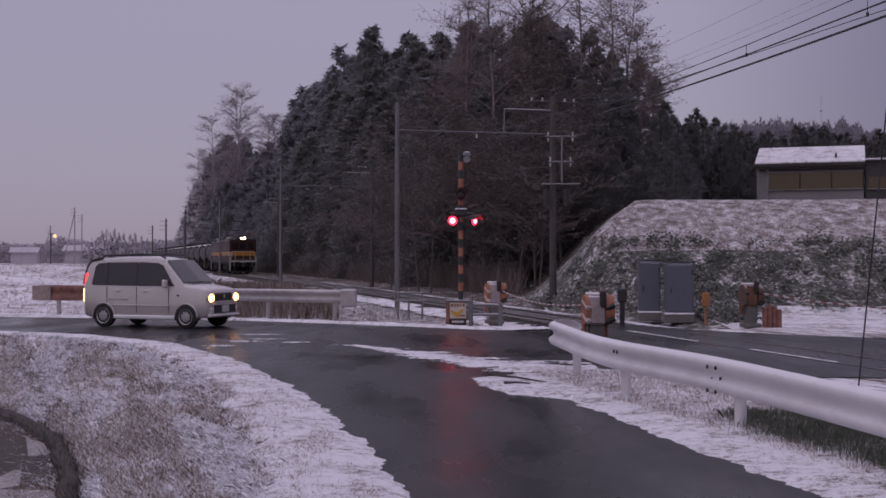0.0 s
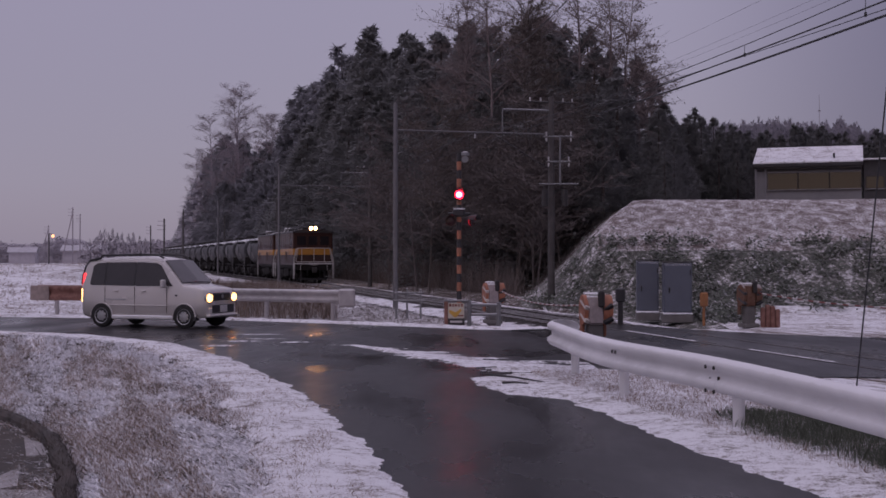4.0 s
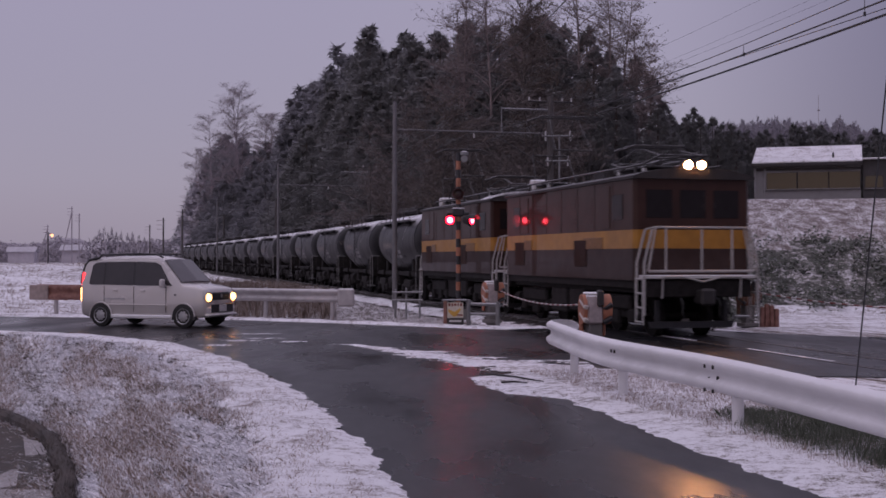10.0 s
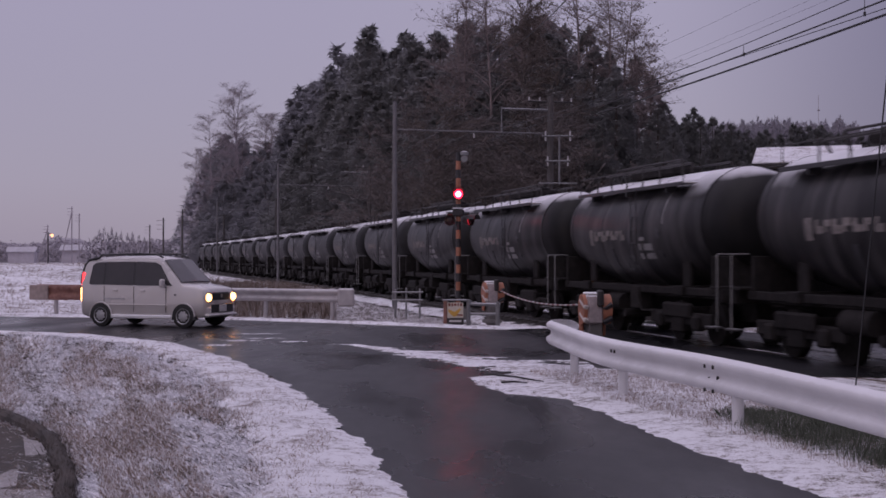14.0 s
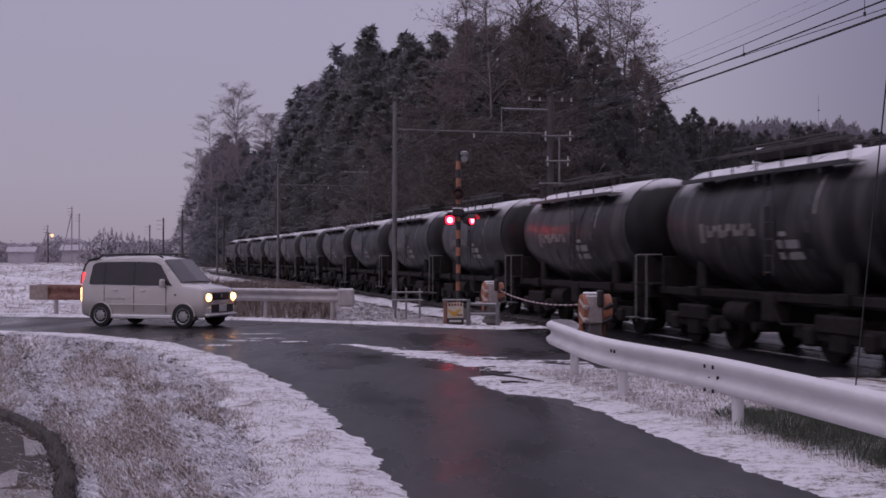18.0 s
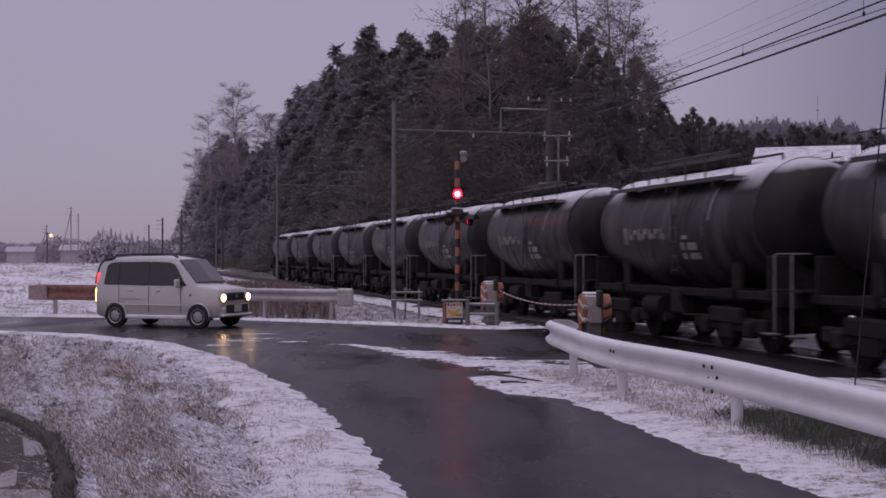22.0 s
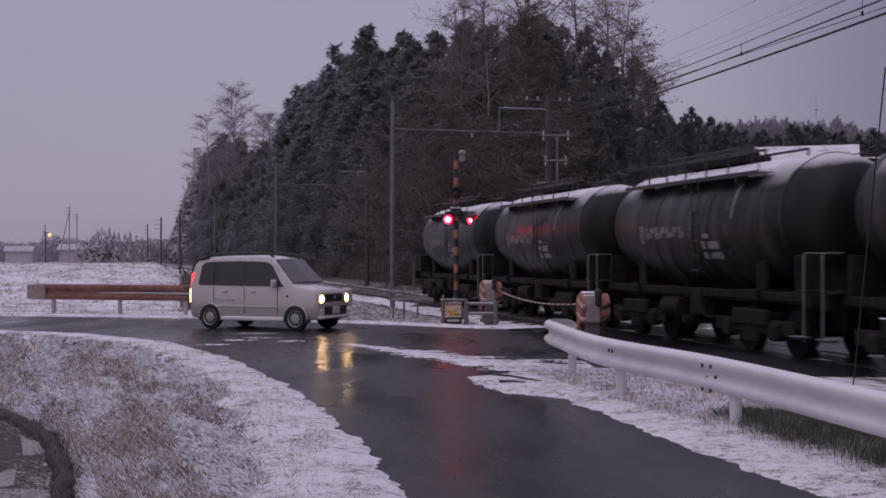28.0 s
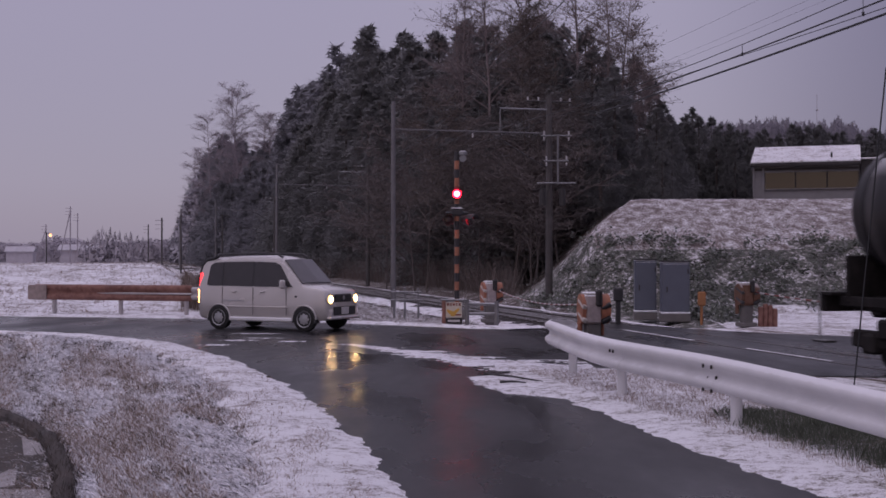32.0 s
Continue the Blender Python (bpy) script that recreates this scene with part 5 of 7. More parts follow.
def barrier_machine(x, y, yaw, label, arm=None, k=1.0, paint=None):
    """Drive box on a pedestal with a striped weight on each side; arm: far end, sag and number of bands."""
    paint = paint or M_orange
    t = thing("barrier_machine", label, "barrier machine", "barrier machines of the crossing", at=pose(x, y, 0, 0, 0, yaw))
    part("pedestal", MB().box((0, 0, 0.22), (0.3 * k, 0.3 * k, 0.6), b=0.02), M_concrete, t)
    part("foot_plate", MB().box((0, 0, 0.03), (0.5 * k, 0.5 * k, 0.1), b=0.02), M_concrete, t)
    part("cabinet", MB().box((-0.03 * k, 0, 0.78), (0.36 * k, 0.44 * k, 0.54), b=0.04), M_drive if paint is M_orange else paint, t, "dirty pale drive box capped with snow" if paint is M_orange else "rusted drive box")
    part("lid", MB().box((-0.03 * k, 0, 1.06), (0.32 * k, 0.42 * k, 0.05), b=0.02), M_boxwhite, t, "lid under snow")
    part("motor", MB().box((0.07 * k, -0.22 * k, 0.98), (0.13 * k, 0.16, 0.3), b=0.03), M_dark, t, "dark motor housing")
    for e in (-1, 1):
        pts = [(0.2 * math.cos(w), 0.27 * math.sin(w)) for w in [2 * math.pi * i / 20 for i in range(20)]]
        x0, x1 = (e * 0.17 - 0.03) * k, (e * (0.25 if e < 0 else 0.37) - 0.03) * k
        disc = part("counterweight", MB().prism([(py, 0.78 + pz) for py, pz in pts], 0, x0, x1), paint, t, "orange weight with black stripes")
        xm = (x0 + x1) / 2
        for q in (-0.14, 0.1):
            part("black_stripe", MB().box((xm, -0.06, 0.78 + q), (abs(x1 - x0) + 0.012, 0.34, 0.075), m=Matrix.Rotation(radians(24), 3, "X") @ Matrix.Rotation(radians(-30 if e > 0 else 20), 3, "Y"), b=0.01), M_black if e > 0 or paint is not M_orange else M_stripewhite, disc)
        part("arm_bracket", MB().box((xm, 0.1, 0.5), (0.07, 0.12, 0.42), b=0.02), paint, t)
    if arm:
        p1, sag, n = arm
        inv = t.matrix_basis.inverted()
        p0 = Vector((0.2 * k, -0.15, 0.84))
        p1 = inv @ Vector(p1)
        pts = [p0.lerp(p1, i / (n * 2)) - Vector((0, 0, sag * 4 * (i / (n * 2)) * (1 - i / (n * 2)))) for i in range(n * 2 + 1)]
        root = part("barrier_arm", MB().tube(pts[:3], 0.02, 8), M_armred, t, "lowered red and white barrier arm")
        for i in range(1, n):
            part("band", MB().tube(pts[2 * i:2 * i + 3], 0.017, 8), M_armred if i % 2 == 0 else M_armwhite, root)
    return t


M_drive = mat("dull_drive_box", (0.4, 0.34, 0.34), 0.7, vary=0.3, scale=12, tint=(0.5, 0.42, 0.41), snow=0.9)
M_stripewhite = mat("worn_white_stripe", (0.5, 0.45, 0.42), 0.6, vary=0.2)
M_armred = mat("barrier_red", (0.17, 0.04, 0.035), 0.5, vary=0.2)
M_armwhite = mat("barrier_white", (0.42, 0.4, 0.39), 0.5, vary=0.15, snow=0.6)
barrier_machine(1.29, 31.3, 15, "white barrier drive with orange weights beside the track", ((2.62, 22.0, 0.84), 0.14, 40), 0.85)
barrier_machine(2.72, 21.4, 10, "white barrier drive with orange black-striped weights near the guardrail", None, 0.85)
barrier_machine(7.6, 29.6, 15, "rusty orange barrier drive on the far side of the track", ((10.6, 20.5, 0.8), 0.16, 44), 0.82, M_rust_orange)


for k, (x0, y0, x1, y1) in enumerate(((0.62, 17.0, 1.35, 15.9), (0.78, 15.85, 1.12, 15.75))):
    lone("fallen_stick", MB().tube([(x0, y0, 0.05), ((x0 + x1) / 2, (y0 + y1) / 2 + 0.03, 0.06), (x1, y1, 0.05)], [0.016, 0.014, 0.008], 6), M_dark, "dark fallen stick lying on the snow", "stick", group="sticks on the snow")


def stake(x, y, h, w, material, label, name="stake"):
    return lone(name, MB().box((x, y, h / 2 - 0.05), (w, w, h + 0.1), b=0.02), material, label, "stake", group="stakes by the barrier")


for dx, h in ((0.3, 0.48), (0.42, 0.55), (0.54, 0.52), (0.66, 0.44)):
    stake(7.6 + dx, 29.4, h, 0.11, M_rusty, "short rusty brown stake beside the barrier drive")
M_phone = mat("worn_yellow_box", (0.3, 0.13, 0.05), 0.6, vary=0.3, scale=10)
lone("black_relay_box", MB().box((4.49, 30.2, 0.42), (0.12, 0.12, 0.9), b=0.02).box((4.49, 30.18, 0.76), (0.24, 0.18, 0.34), b=0.03), M_black, "small black relay box on a post", "relay box")
lone("yellow_marker_post", MB().tube([(6.55, 29.9, 0), (6.55, 29.9, 0.5)], 0.035, 8).box((6.55, 29.88, 0.66), (0.2, 0.1, 0.36), b=0.03), M_phone, "small yellow telephone box on a post", "box")


def cabinet(x, y, w, d, h, yaw):
    t = thing("relay_cabinet", "blue-grey steel relay cabinet with snow on top", "cabinet", "relay cabinets by the crossing", at=pose(x, y, 0, 0, 0, yaw))
    part("plinth", MB().box((0, 0, 0.06), (w * 1.08, d * 1.1, 0.24), b=0.02), M_concrete, t, "concrete plinth under snow")
    part("plinth_snow", MB().box((0, -0.02, 0.19), (w * 1.06, d * 1.1, 0.05), b=0.02), M_snow, t, "snow lying on the plinth")
    part("case", MB().box((0, 0, 0.18 + h / 2), (w, d, h), b=0.02), M_cabinet, t)
    part("top", MB().box((0, 0, 0.18 + h + 0.015), (w * 1.05, d * 1.08, 0.035), b=0.012), M_dark, t, "thin dark cap")
    part("door", MB().box((0, -d / 2 - 0.008, 0.18 + h / 2), (w * 0.9, 0.02, h * 0.92), b=0.008), M_cabinet, t)
    part("handle", MB().box((-w * 0.3, -d / 2 - 0.035, 0.2 + h * 0.45), (0.03, 0.04, 0.16), b=0.01), M_dark, t)
    part("hinge", MB().box((w * 0.44, -d / 2 - 0.022, 0.2 + h * 0.8), (0.03, 0.02, 0.12), b=0.005), M_dark, t)


cabinet(5.76, 33.6, 0.6, 0.6, 1.45, -6)
cabinet(6.4, 32.6, 0.76, 0.6, 1.4, -6)


M_sign = mat("pale_sign_enamel", (0.55, 0.5, 0.42), 0.5, vary=0.15, scale=10)
M_signred = mat("dark_red_lettering", (0.2, 0.05, 0.04), 0.6, vary=0.2)
M_signyellow = mat("sign_yellow", (0.55, 0.32, 0.06), 0.5, vary=0.2)


def warning_fence():
    Y = 29.5
    t = thing("crossing_fence", "low grey steel fence with a weathered warning board", "fence", at=pose(0, 0, 0))
    xs = [(790 - 784) / FOCAL * Y, (829 - 784) / FOCAL * Y, (881 - 784) / FOCAL * Y]
    for x, h in zip(xs, (0.62, 0.66, 0.6)):
        part("post", MB().tube([(x, Y, -0.2), (x, Y, h)], 0.055, 12), M_grey, t)
    part("top_rail", MB().tube([(xs[1], Y, 0.55), (xs[2] + 0.06, Y, 0.53)], 0.04, 10), M_grey, t)
    part("lower_rail", MB().tube([(xs[1], Y, 0.3), (xs[2], Y, 0.3)], 0.035, 10), M_grey, t)
    b = thing("warning_board", "small yellow and white warning board in a brown frame", "sign")
    x0 = xs[0]
    part("frame_post", MB().box((x0 - 0.03, Y - 0.07, 0.28), (0.09, 0.06, 0.76), b=0.012), M_rusty, b, "rust-brown upright")
    part("frame", MB().box((x0 + 0.2, Y - 0.075, 0.645), (0.62, 0.06, 0.05), b=0.012), M_grey, b, "grey top bar with snow")
    part("panel", MB().box((x0 + 0.22, Y - 0.07, 0.4), (0.4, 0.03, 0.38), b=0.01), M_sign, b, "pale yellowish panel")
    part("lower_panel", MB().box((x0 + 0.22, Y - 0.06, 0.12), (0.42, 0.03, 0.16), b=0.01), M_dark, b, "dark lower panel")
    for k, (w, h) in enumerate(((0.05, 0.07), (0.035, 0.075), (0.055, 0.06), (0.03, 0.07), (0.045, 0.07))):
        part("letter_bar", MB().box((x0 + 0.075 + k * 0.072, Y - 0.089, 0.535), (w, 0.008, h)), M_signred, b)
    part("emblem", MB().prism(((-0.16, 0.42), (0.0, 0.36), (0.12, 0.45), (0.15, 0.41), (0.02, 0.24), (-0.04, 0.24), (-0.16, 0.36)), 1, -0.006, 0.006), M_signyellow, b, "yellow arrow-like shape").location = (x0 + 0.21, Y - 0.089, 0)
    part("letter_bar", MB().box((x0 + 0.3, Y - 0.089, 0.28), (0.2, 0.008, 0.035)), M_signred, b)
    part("letter_bar", MB().box((x0 + 0.22, Y - 0.079, 0.13), (0.3, 0.008, 0.05)), M_boxwhite, b)


warning_fence()


def small_fence():
    t = thing("small_fence", "little grey post and rail fence by the track", "fence")
    pts = [px(u, 455 + 1.72 / 33.5 * FOCAL, 33.5) for u in (700, 719, 743)]
    for p, h in zip(pts, (0.8, 0.85, 0.82)):
        part("post", MB().box((p.x, p.y, h / 2 - 0.1), (0.055, 0.055, h + 0.2), b=0.01), M_grey, t)
    for z in (0.72, 0.5):
        part("rail", MB().box(((pts[0].x + pts[2].x) / 2, pts[0].y - 0.04, z), (pts[2].x - pts[0].x + 0.2, 0.03, 0.05), b=0.01), M_grey, t)


def px(x, y, Y):
    """The place Y metres ahead that lies on a given line of sight of the fixed lens."""
    return Vector(((x - 784) / FOCAL * Y, Y, EYE.z + (455 - y) / FOCAL * Y))


small_fence()


# ---------------------------------------------------------------- overhead line
def line_pole(x, y, h, label, r=0.15, paint=None):
    """A pole whose top stands h metres over the rails."""
    t = thing("line_pole", label, "pole", "poles of the overhead line", at=pose(x, y, 0))
    part("shaft", MB().tube([(0, 0, -0.4), (0, 0, h)], [r * 1.1, r * 0.8], 14), paint or M_pole, t)
    return t


def insulator(parent, x, y, z, h=0.2):
    prof = []
    rs = []
    for k in range(7):
        prof.append((x, y, z + h * k / 6))
        rs.append(0.036 if k % 2 else 0.02)
    part("insulator", MB().tube(prof, rs, 8), M_insul, parent)




def gantry(q, lat_l, lat_r, h, left_h):
    pl, a = track(q, lat_l)
    pr, _ = track(q, lat_r)
    tl = line_pole(pl.x, pl.y, left_h, "slim pale steel pole of the overhead line", 0.085, M_palepole)
    tr = line_pole(pr.x, pr.y, h, "dark pole with crossarms and insulators", 0.125)
    zb = 6.15
    g = thing("gantry_beam", "steel beam and stays across the track between two poles", "gantry", "gantries of the overhead line")
    part("beam", MB().tube([(pl.x, pl.y, zb), (pr.x, pr.y, zb)], 0.026, 8), M_palepole, g)
    part("stay", MB().tube([pl.lerp(pr, 0.62) + Vector((0, 0, zb - 0.05)), pr + Vector((0, 0, zb - 1.3))], 0.018, 8), M_panto, g)
    part("stay", MB().tube([pl.lerp(pr, 0.28) + Vector((0, 0, zb - 0.05)), pl + Vector((0, 0, zb - 0.9))], 0.015, 8), M_panto, g)
    up = pl.lerp(pr, 0.68)
    part("upright", MB().tube([up + Vector((0, 0, zb)), up + Vector((0, 0, zb + 0.85)), pr + Vector((0, 0, zb + 0.85))], 0.034, 8), M_grey, g)
    c = track(q)[0]
    for z in (zb - 0.32,):
        insulator(g, c.x, c.y, z + 0.1, 0.16)
    dx = (pr - pl).normalized()
    for z, w in ((zb + 1.05, 0.85),):
        part("crossarm", MB().tube([Vector((0, 0, z + 0.1)) - dx * w, Vector((0, 0, z + 0.1)) + dx * w], 0.028, 8), M_panto, tr)
        for k in (-0.8, -0.4, 0.45, 0.8):
            insulator(tr, dx.x * k, dx.y * k, z + 0.12, 0.13)
    return pl, pr, tr, dx


pl1, pr1, pole_r, dx1 = gantry(43.3, -2.87, 2.85, 7.5, 7.12)
gantry(76, -3.1, 2.6, 7.45, 7.45)
gantry(118, -3.0, 2.6, 7.4, 7.2)
gantry(165, -3.0, 2.6, 7.4, 7.2)
# transformer rack on the near pole
for z, w in ((5.95, 0.55), (5.05, 0.45), (4.25, 0.7)):
    o = Vector((0.25, -0.2, z + 0.1))
    part("rack_arm", MB().tube([o - Vector((w, 0, 0)), o + Vector((w, 0, 0))], 0.026, 8), M_grey, pole_r)
    if z > 4.5:
        for k in (-0.8, 0.8):
            insulator(pole_r, 0.25 + k * w, -0.2, z + 0.12, 0.15)
            insulator(pole_r, 0.25 + k * w, -0.2, z - 0.08, 0.13)
part("rack_post", MB().tube([(0.3, -0.2, 4.3), (0.3, -0.2, 6.1)], 0.035, 8), M_grey, pole_r)
for k in (-0.25, 0.45):
    part("transformer", MB().tube([(k, -0.25, 3.55), (k, -0.25, 4.15)], 0.11, 14), M_panto, pole_r)


def wire(pts, r, sag, name="cable", n=14):
    a, b = Vector(pts[0]), Vector(pts[1])
    return MB().tube([a.lerp(b, k / n) - Vector((0, 0, sag * 4 * (k / n) * (1 - k / n))) for k in range(n + 1)], r, 5)


def carrier_z(q):
    """Height of the carrier wire, lowest in the middle of each span."""
    if q < 44.5:
        return 5.78 + 0.0021 * min(abs(q - 31), 16) ** 2
    return 5.78 + 0.38 * (((q - 44.5) % 45 - 22.5) / 22.5) ** 2


cont = MB()
cont.tube([track(q)[0] + Vector((0, 0, 5.67)) for q in range(-20, 200, 5)], 0.0075, 5)
cont.tube([track(q)[0] + Vector((0, 0, carrier_z(q))) for q in range(-20, 200, 2)], 0.009, 5)
q = 0.0
while q < 190:
    p = track(q)[0]
    cont.tube([p + Vector((0, 0, 5.66)), p + Vector((0, 0, carrier_z(q)))], 0.006, 4)
    cont.box(p + Vector((0, 0, 5.69)), (0.035, 0.035, 0.07))
    q += 4.0
lone("contact_wire", cont, M_wire, "thin contact and carrier wires over the track", "wire")


M_faintwire = mat("grey_old_wire", (0.16, 0.15, 0.17), 0.8, vary=0.1, bump=0)
# power lines that run from the pole out over the road
for (ua, va), (ub, vb), r in (((1060, 188), (1551, 1), 0.018), ((1060, 200), (1567, 21), 0.026)):
    a, b = px(ua, va, 43), px(ub, vb, 22)
    lone("power_line", wire((a, b + (b - a) * 0.25), r, 0.08), M_wire, "black power cable sagging from the pole", "cable", group="power lines")
for (ua, va), (ub, vb) in (((1060, 130), (1332, 2)), ((1060, 157), (1420, 2)), ((1060, 165), (1444, 5))):
    a, b = px(ua, va, 80), px(ub, vb, 55)
    lone("power_line", wire((a, b + (b - a) * 0.3), 0.006, 0.15), M_faintwire, "thin wire high over the bank", "cable", group="power lines")
lone("power_line", wire((px(880, 100, 60), px(1010, -8, 30)), 0.014, 0.2), M_wire, "dark cable passing in front of the trees", "cable", group="power lines")
p = px(1449, 168, 262)
t = thing("radio_mast", "thin far mast above the wooded ridge", "mast", at=pose(p.x, 262, 0))
part("shaft", MB().tube([(0, 0, -1), (0, 0, p.z)], [0.07, 0.04], 6), M_farpole, t)
part("platform", MB().box((0, 0, p.z - 3.4), (0.5, 0.4, 0.25), b=0.05), M_farpole, t)
lone("guy_wire", wire((px(1513, 690, 16), px(1572, 120, 16)), 0.011, 0.0), M_wire, "thin dark stay wire rising from the ground", "stay wire")


# ---------------------------------------------------------------- shed on the bank
def shed():
    """Built from its near left corner, the front along local x, turned a little towards the line."""
    corner = px(1335, 357, 72)
    t = thing("long_shed", "long grey shed with snow-covered roof and dark windows", "building", at=pose(corner.x, 72, 3.6, 0, 0, -19))
    ln, dp, ze, zr = 6.1, 6.4, 3.8, 4.88
    M_shed = mat("shed_wall", (0.24, 0.232, 0.24), 0.8, vary=0.15, scale=2)
    wall = MB().prism(((0, -0.3), (dp, -0.3), (dp, ze), (dp / 2, zr - 0.04), (0, ze)), 0, 0, ln)
    part("wall", wall, M_shed, t, smooth=0)
    for name, y0, y1 in (("roof", -0.4, dp / 2), ("roof_back", dp + 0.4, dp / 2)):
        part(name, MB().loft([[(x, y0, ze - 0.12 + h), (x, y1, zr + h), (x, y1, zr + h + 0.07), (x, y0, ze - 0.12 + h + 0.07)] for h in (0.0,) for x in (-0.1, ln + 0.1)]), M_dark, t, smooth=0)
        part("roof_snow", MB().loft([[(x, y0, ze - 0.12 + 0.075), (x, y1, zr + 0.075), (x, y1, zr + 0.15), (x, y0 * 0.99, ze - 0.12 + 0.15)] for x in (-0.09, ln + 0.09)]), M_snow, t, "roof slope under white snow", smooth=0)
    part("eaves", MB().box((ln / 2, -0.38, ze - 0.2), (ln + 0.2, 0.1, 0.14), b=0.02), M_dark, t)
    part("fascia", MB().box((ln / 2, -0.04, ze - 0.42), (ln, 0.08, 0.12), b=0.01), M_dark, t)
    for x in (0.06, 0.62):
        part("pilaster", MB().box((x, -0.05, 1.75), (0.12, 0.1, 3.5), b=0.01), M_shed, t)
    for k in range(3):
        x0 = 0.72 + k * 1.8
        wn = part("window", MB().box((x0 + 0.88, -0.02, 2.7), (1.74, 0.06, 0.98), b=0.01), M_glass, t)
        part("window_frame", MB().box((x0 + 1.77, -0.05, 2.7), (0.06, 0.08, 1.02), b=0.01), M_dark, wn)
        part("window_sill", MB().box((x0 + 0.88, -0.07, 2.18), (1.8, 0.12, 0.06), b=0.01), M_shed, wn)
    part("flue", MB().tube([(4.55, 0.3, 3.9), (4.55, 0.3, 4.35)], 0.06, 10), M_dark, t, "short dark stove pipe")
    part("annex", MB().box((ln + 1.7, 2.2, 1.9), (3.2, 4.2, 3.9), b=0.03), M_annex, t, "dark lean-to beside the shed")
    part("annex_roof_snow", MB().box((ln + 1.75, 2.1, 3.91), (3.4, 4.6, 0.1), b=0.03), M_snow, t, "flat roof under snow")
    for k in range(2):
        wn = part("window", MB().box((ln + 0.75 + k * 1.3, 0.08, 2.55), (1.0, 0.06, 0.7), b=0.01), M_glass, t)
        part("window_sill", MB().box((ln + 0.75 + k * 1.3, 0.04, 2.15), (1.1, 0.1, 0.06), b=0.01), M_shed, wn)
    part("canopy", MB().box((-1.4, 1.5, 1.1), (2.8, 3, 0.12), m=Matrix.Rotation(radians(-12), 3, "Y"), b=0.02), M_shed, t)


M_annex = mat("dark_weatherboard", (0.07, 0.066, 0.068), 0.85, vary=0.3, scale=4)
shed()


# ---------------------------------------------------------------- trees
def leaf_cloud(mb, centre, size, rng, k):
    for _ in range(k):
        d = Vector((rng.gauss(0, 1), rng.gauss(0, 1), rng.gauss(0, 0.7)))
        c = Vector(centre) + d * size * 0.45
        a = Vector((rng.gauss(0, 1), rng.gauss(0, 1), rng.gauss(0, 0.5))).normalized() * size * rng.uniform(0.3, 0.6)
        b = a.cross(Vector((rng.gauss(0, 1), rng.gauss(0, 1), rng.gauss(0, 1)))).normalized() * size * rng.uniform(0.12, 0.3)
        mb.add([c - a, c + b, c + a, c - b], [(0, 1, 2, 3)])


def conifer_mesh(h, seed, width=0.2, material=None, clumps=300, per=28, spray=1.0):
    """A tapering crown of drooping clumps, each a dense shell of hanging sprays."""
    rng = random.Random(seed)
    verts, normals, faces = [], [], []
    for i in range(clumps):
        u = 1 - rng.random() ** (0.62 if i % 4 else 1.1)
        z = h * (0.03 + 0.95 * u)
        w = rng.uniform(0, 6.283)
        out = Vector((math.cos(w), math.sin(w), 0))
        reach = h * width * (1 - u) ** 0.7 * (0.85 + 0.4 * noise.noise((out.x * 1.3 + seed * 7, out.y * 1.3, z * 0.4))) + 0.08
        size = 0.14 + 0.2 * reach * rng.uniform(0.6, 1.5)
        c = out * max(0, reach - size * 0.55) * rng.uniform(0.62, 1.12) + Vector((0, 0, z - 0.2 * reach))
        for _ in range(per):
            d = Vector((rng.gauss(0, 1), rng.gauss(0, 1), rng.gauss(0, 1))).normalized()
            if d.dot(out) < -0.2:
                d = -d
            p = c + Vector((d.x * size, d.y * size, d.z * size * 0.9)) * rng.uniform(0.5, 1.3)
            n = (d * 0.25 + out * 0.65 + Vector((0, 0, 0.35))).normalized()
            side = n.cross(Vector((0, 0, 1))).normalized() + Vector((rng.gauss(0, 0.25), rng.gauss(0, 0.25), rng.gauss(0, 0.3)))
            fall = (n * 0.35 + Vector((rng.gauss(0, 0.45), rng.gauss(0, 0.45), rng.uniform(-1, 0.35)))).normalized() * rng.uniform(0.22, 0.46) * spray
            e = side.normalized() * rng.uniform(0.07, 0.13) * spray
            tri = [p - e, p + e, p + fall]
            if (tri[1] - tri[0]).cross(tri[2] - tri[0]).dot(n) < 0:
                tri.reverse()
            k = len(verts)
            verts += [tuple(q) for q in tri]
            normals += [tuple(n)] * 3
            faces.append((k, k + 1, k + 2))
    me = bpy.data.meshes.new("crown")
    me.from_pydata(verts, [], faces)
    me.materials.append(material or M_needles)
    me.shade_smooth()
    me.normals_split_custom_set_from_vertices(normals)
    return me


def trunk_mesh(h):
    return mesh_of("trunk", MB().tube([(0, 0, -0.5), (0, 0, h * 0.5), (0, 0, h * 0.96)], [h * 0.016, h * 0.01, 0.02], 8), M_bark)


CONES = [(conifer_mesh(h, s, w), trunk_mesh(h), h) for h, s, w in ((15, 1, 0.24), (15, 2, 0.21), (14, 3, 0.28), (15, 4, 0.26), (15, 5, 0.22), (14, 6, 0.29))]


# ridge trees and hill: the haze is put into this pale colour
M_ridge = mat("haze_pale_ridge_needles", (0.33, 0.312, 0.35), 0.95, vary=0.08, scale=0.3, bump=0, rnd=0.3, spec=0.1)
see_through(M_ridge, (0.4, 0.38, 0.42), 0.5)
# mid and far crowns carry their haze in the needle colour
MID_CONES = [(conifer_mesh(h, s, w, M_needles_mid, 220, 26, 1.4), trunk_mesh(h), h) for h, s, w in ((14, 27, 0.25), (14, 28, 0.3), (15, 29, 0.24))]
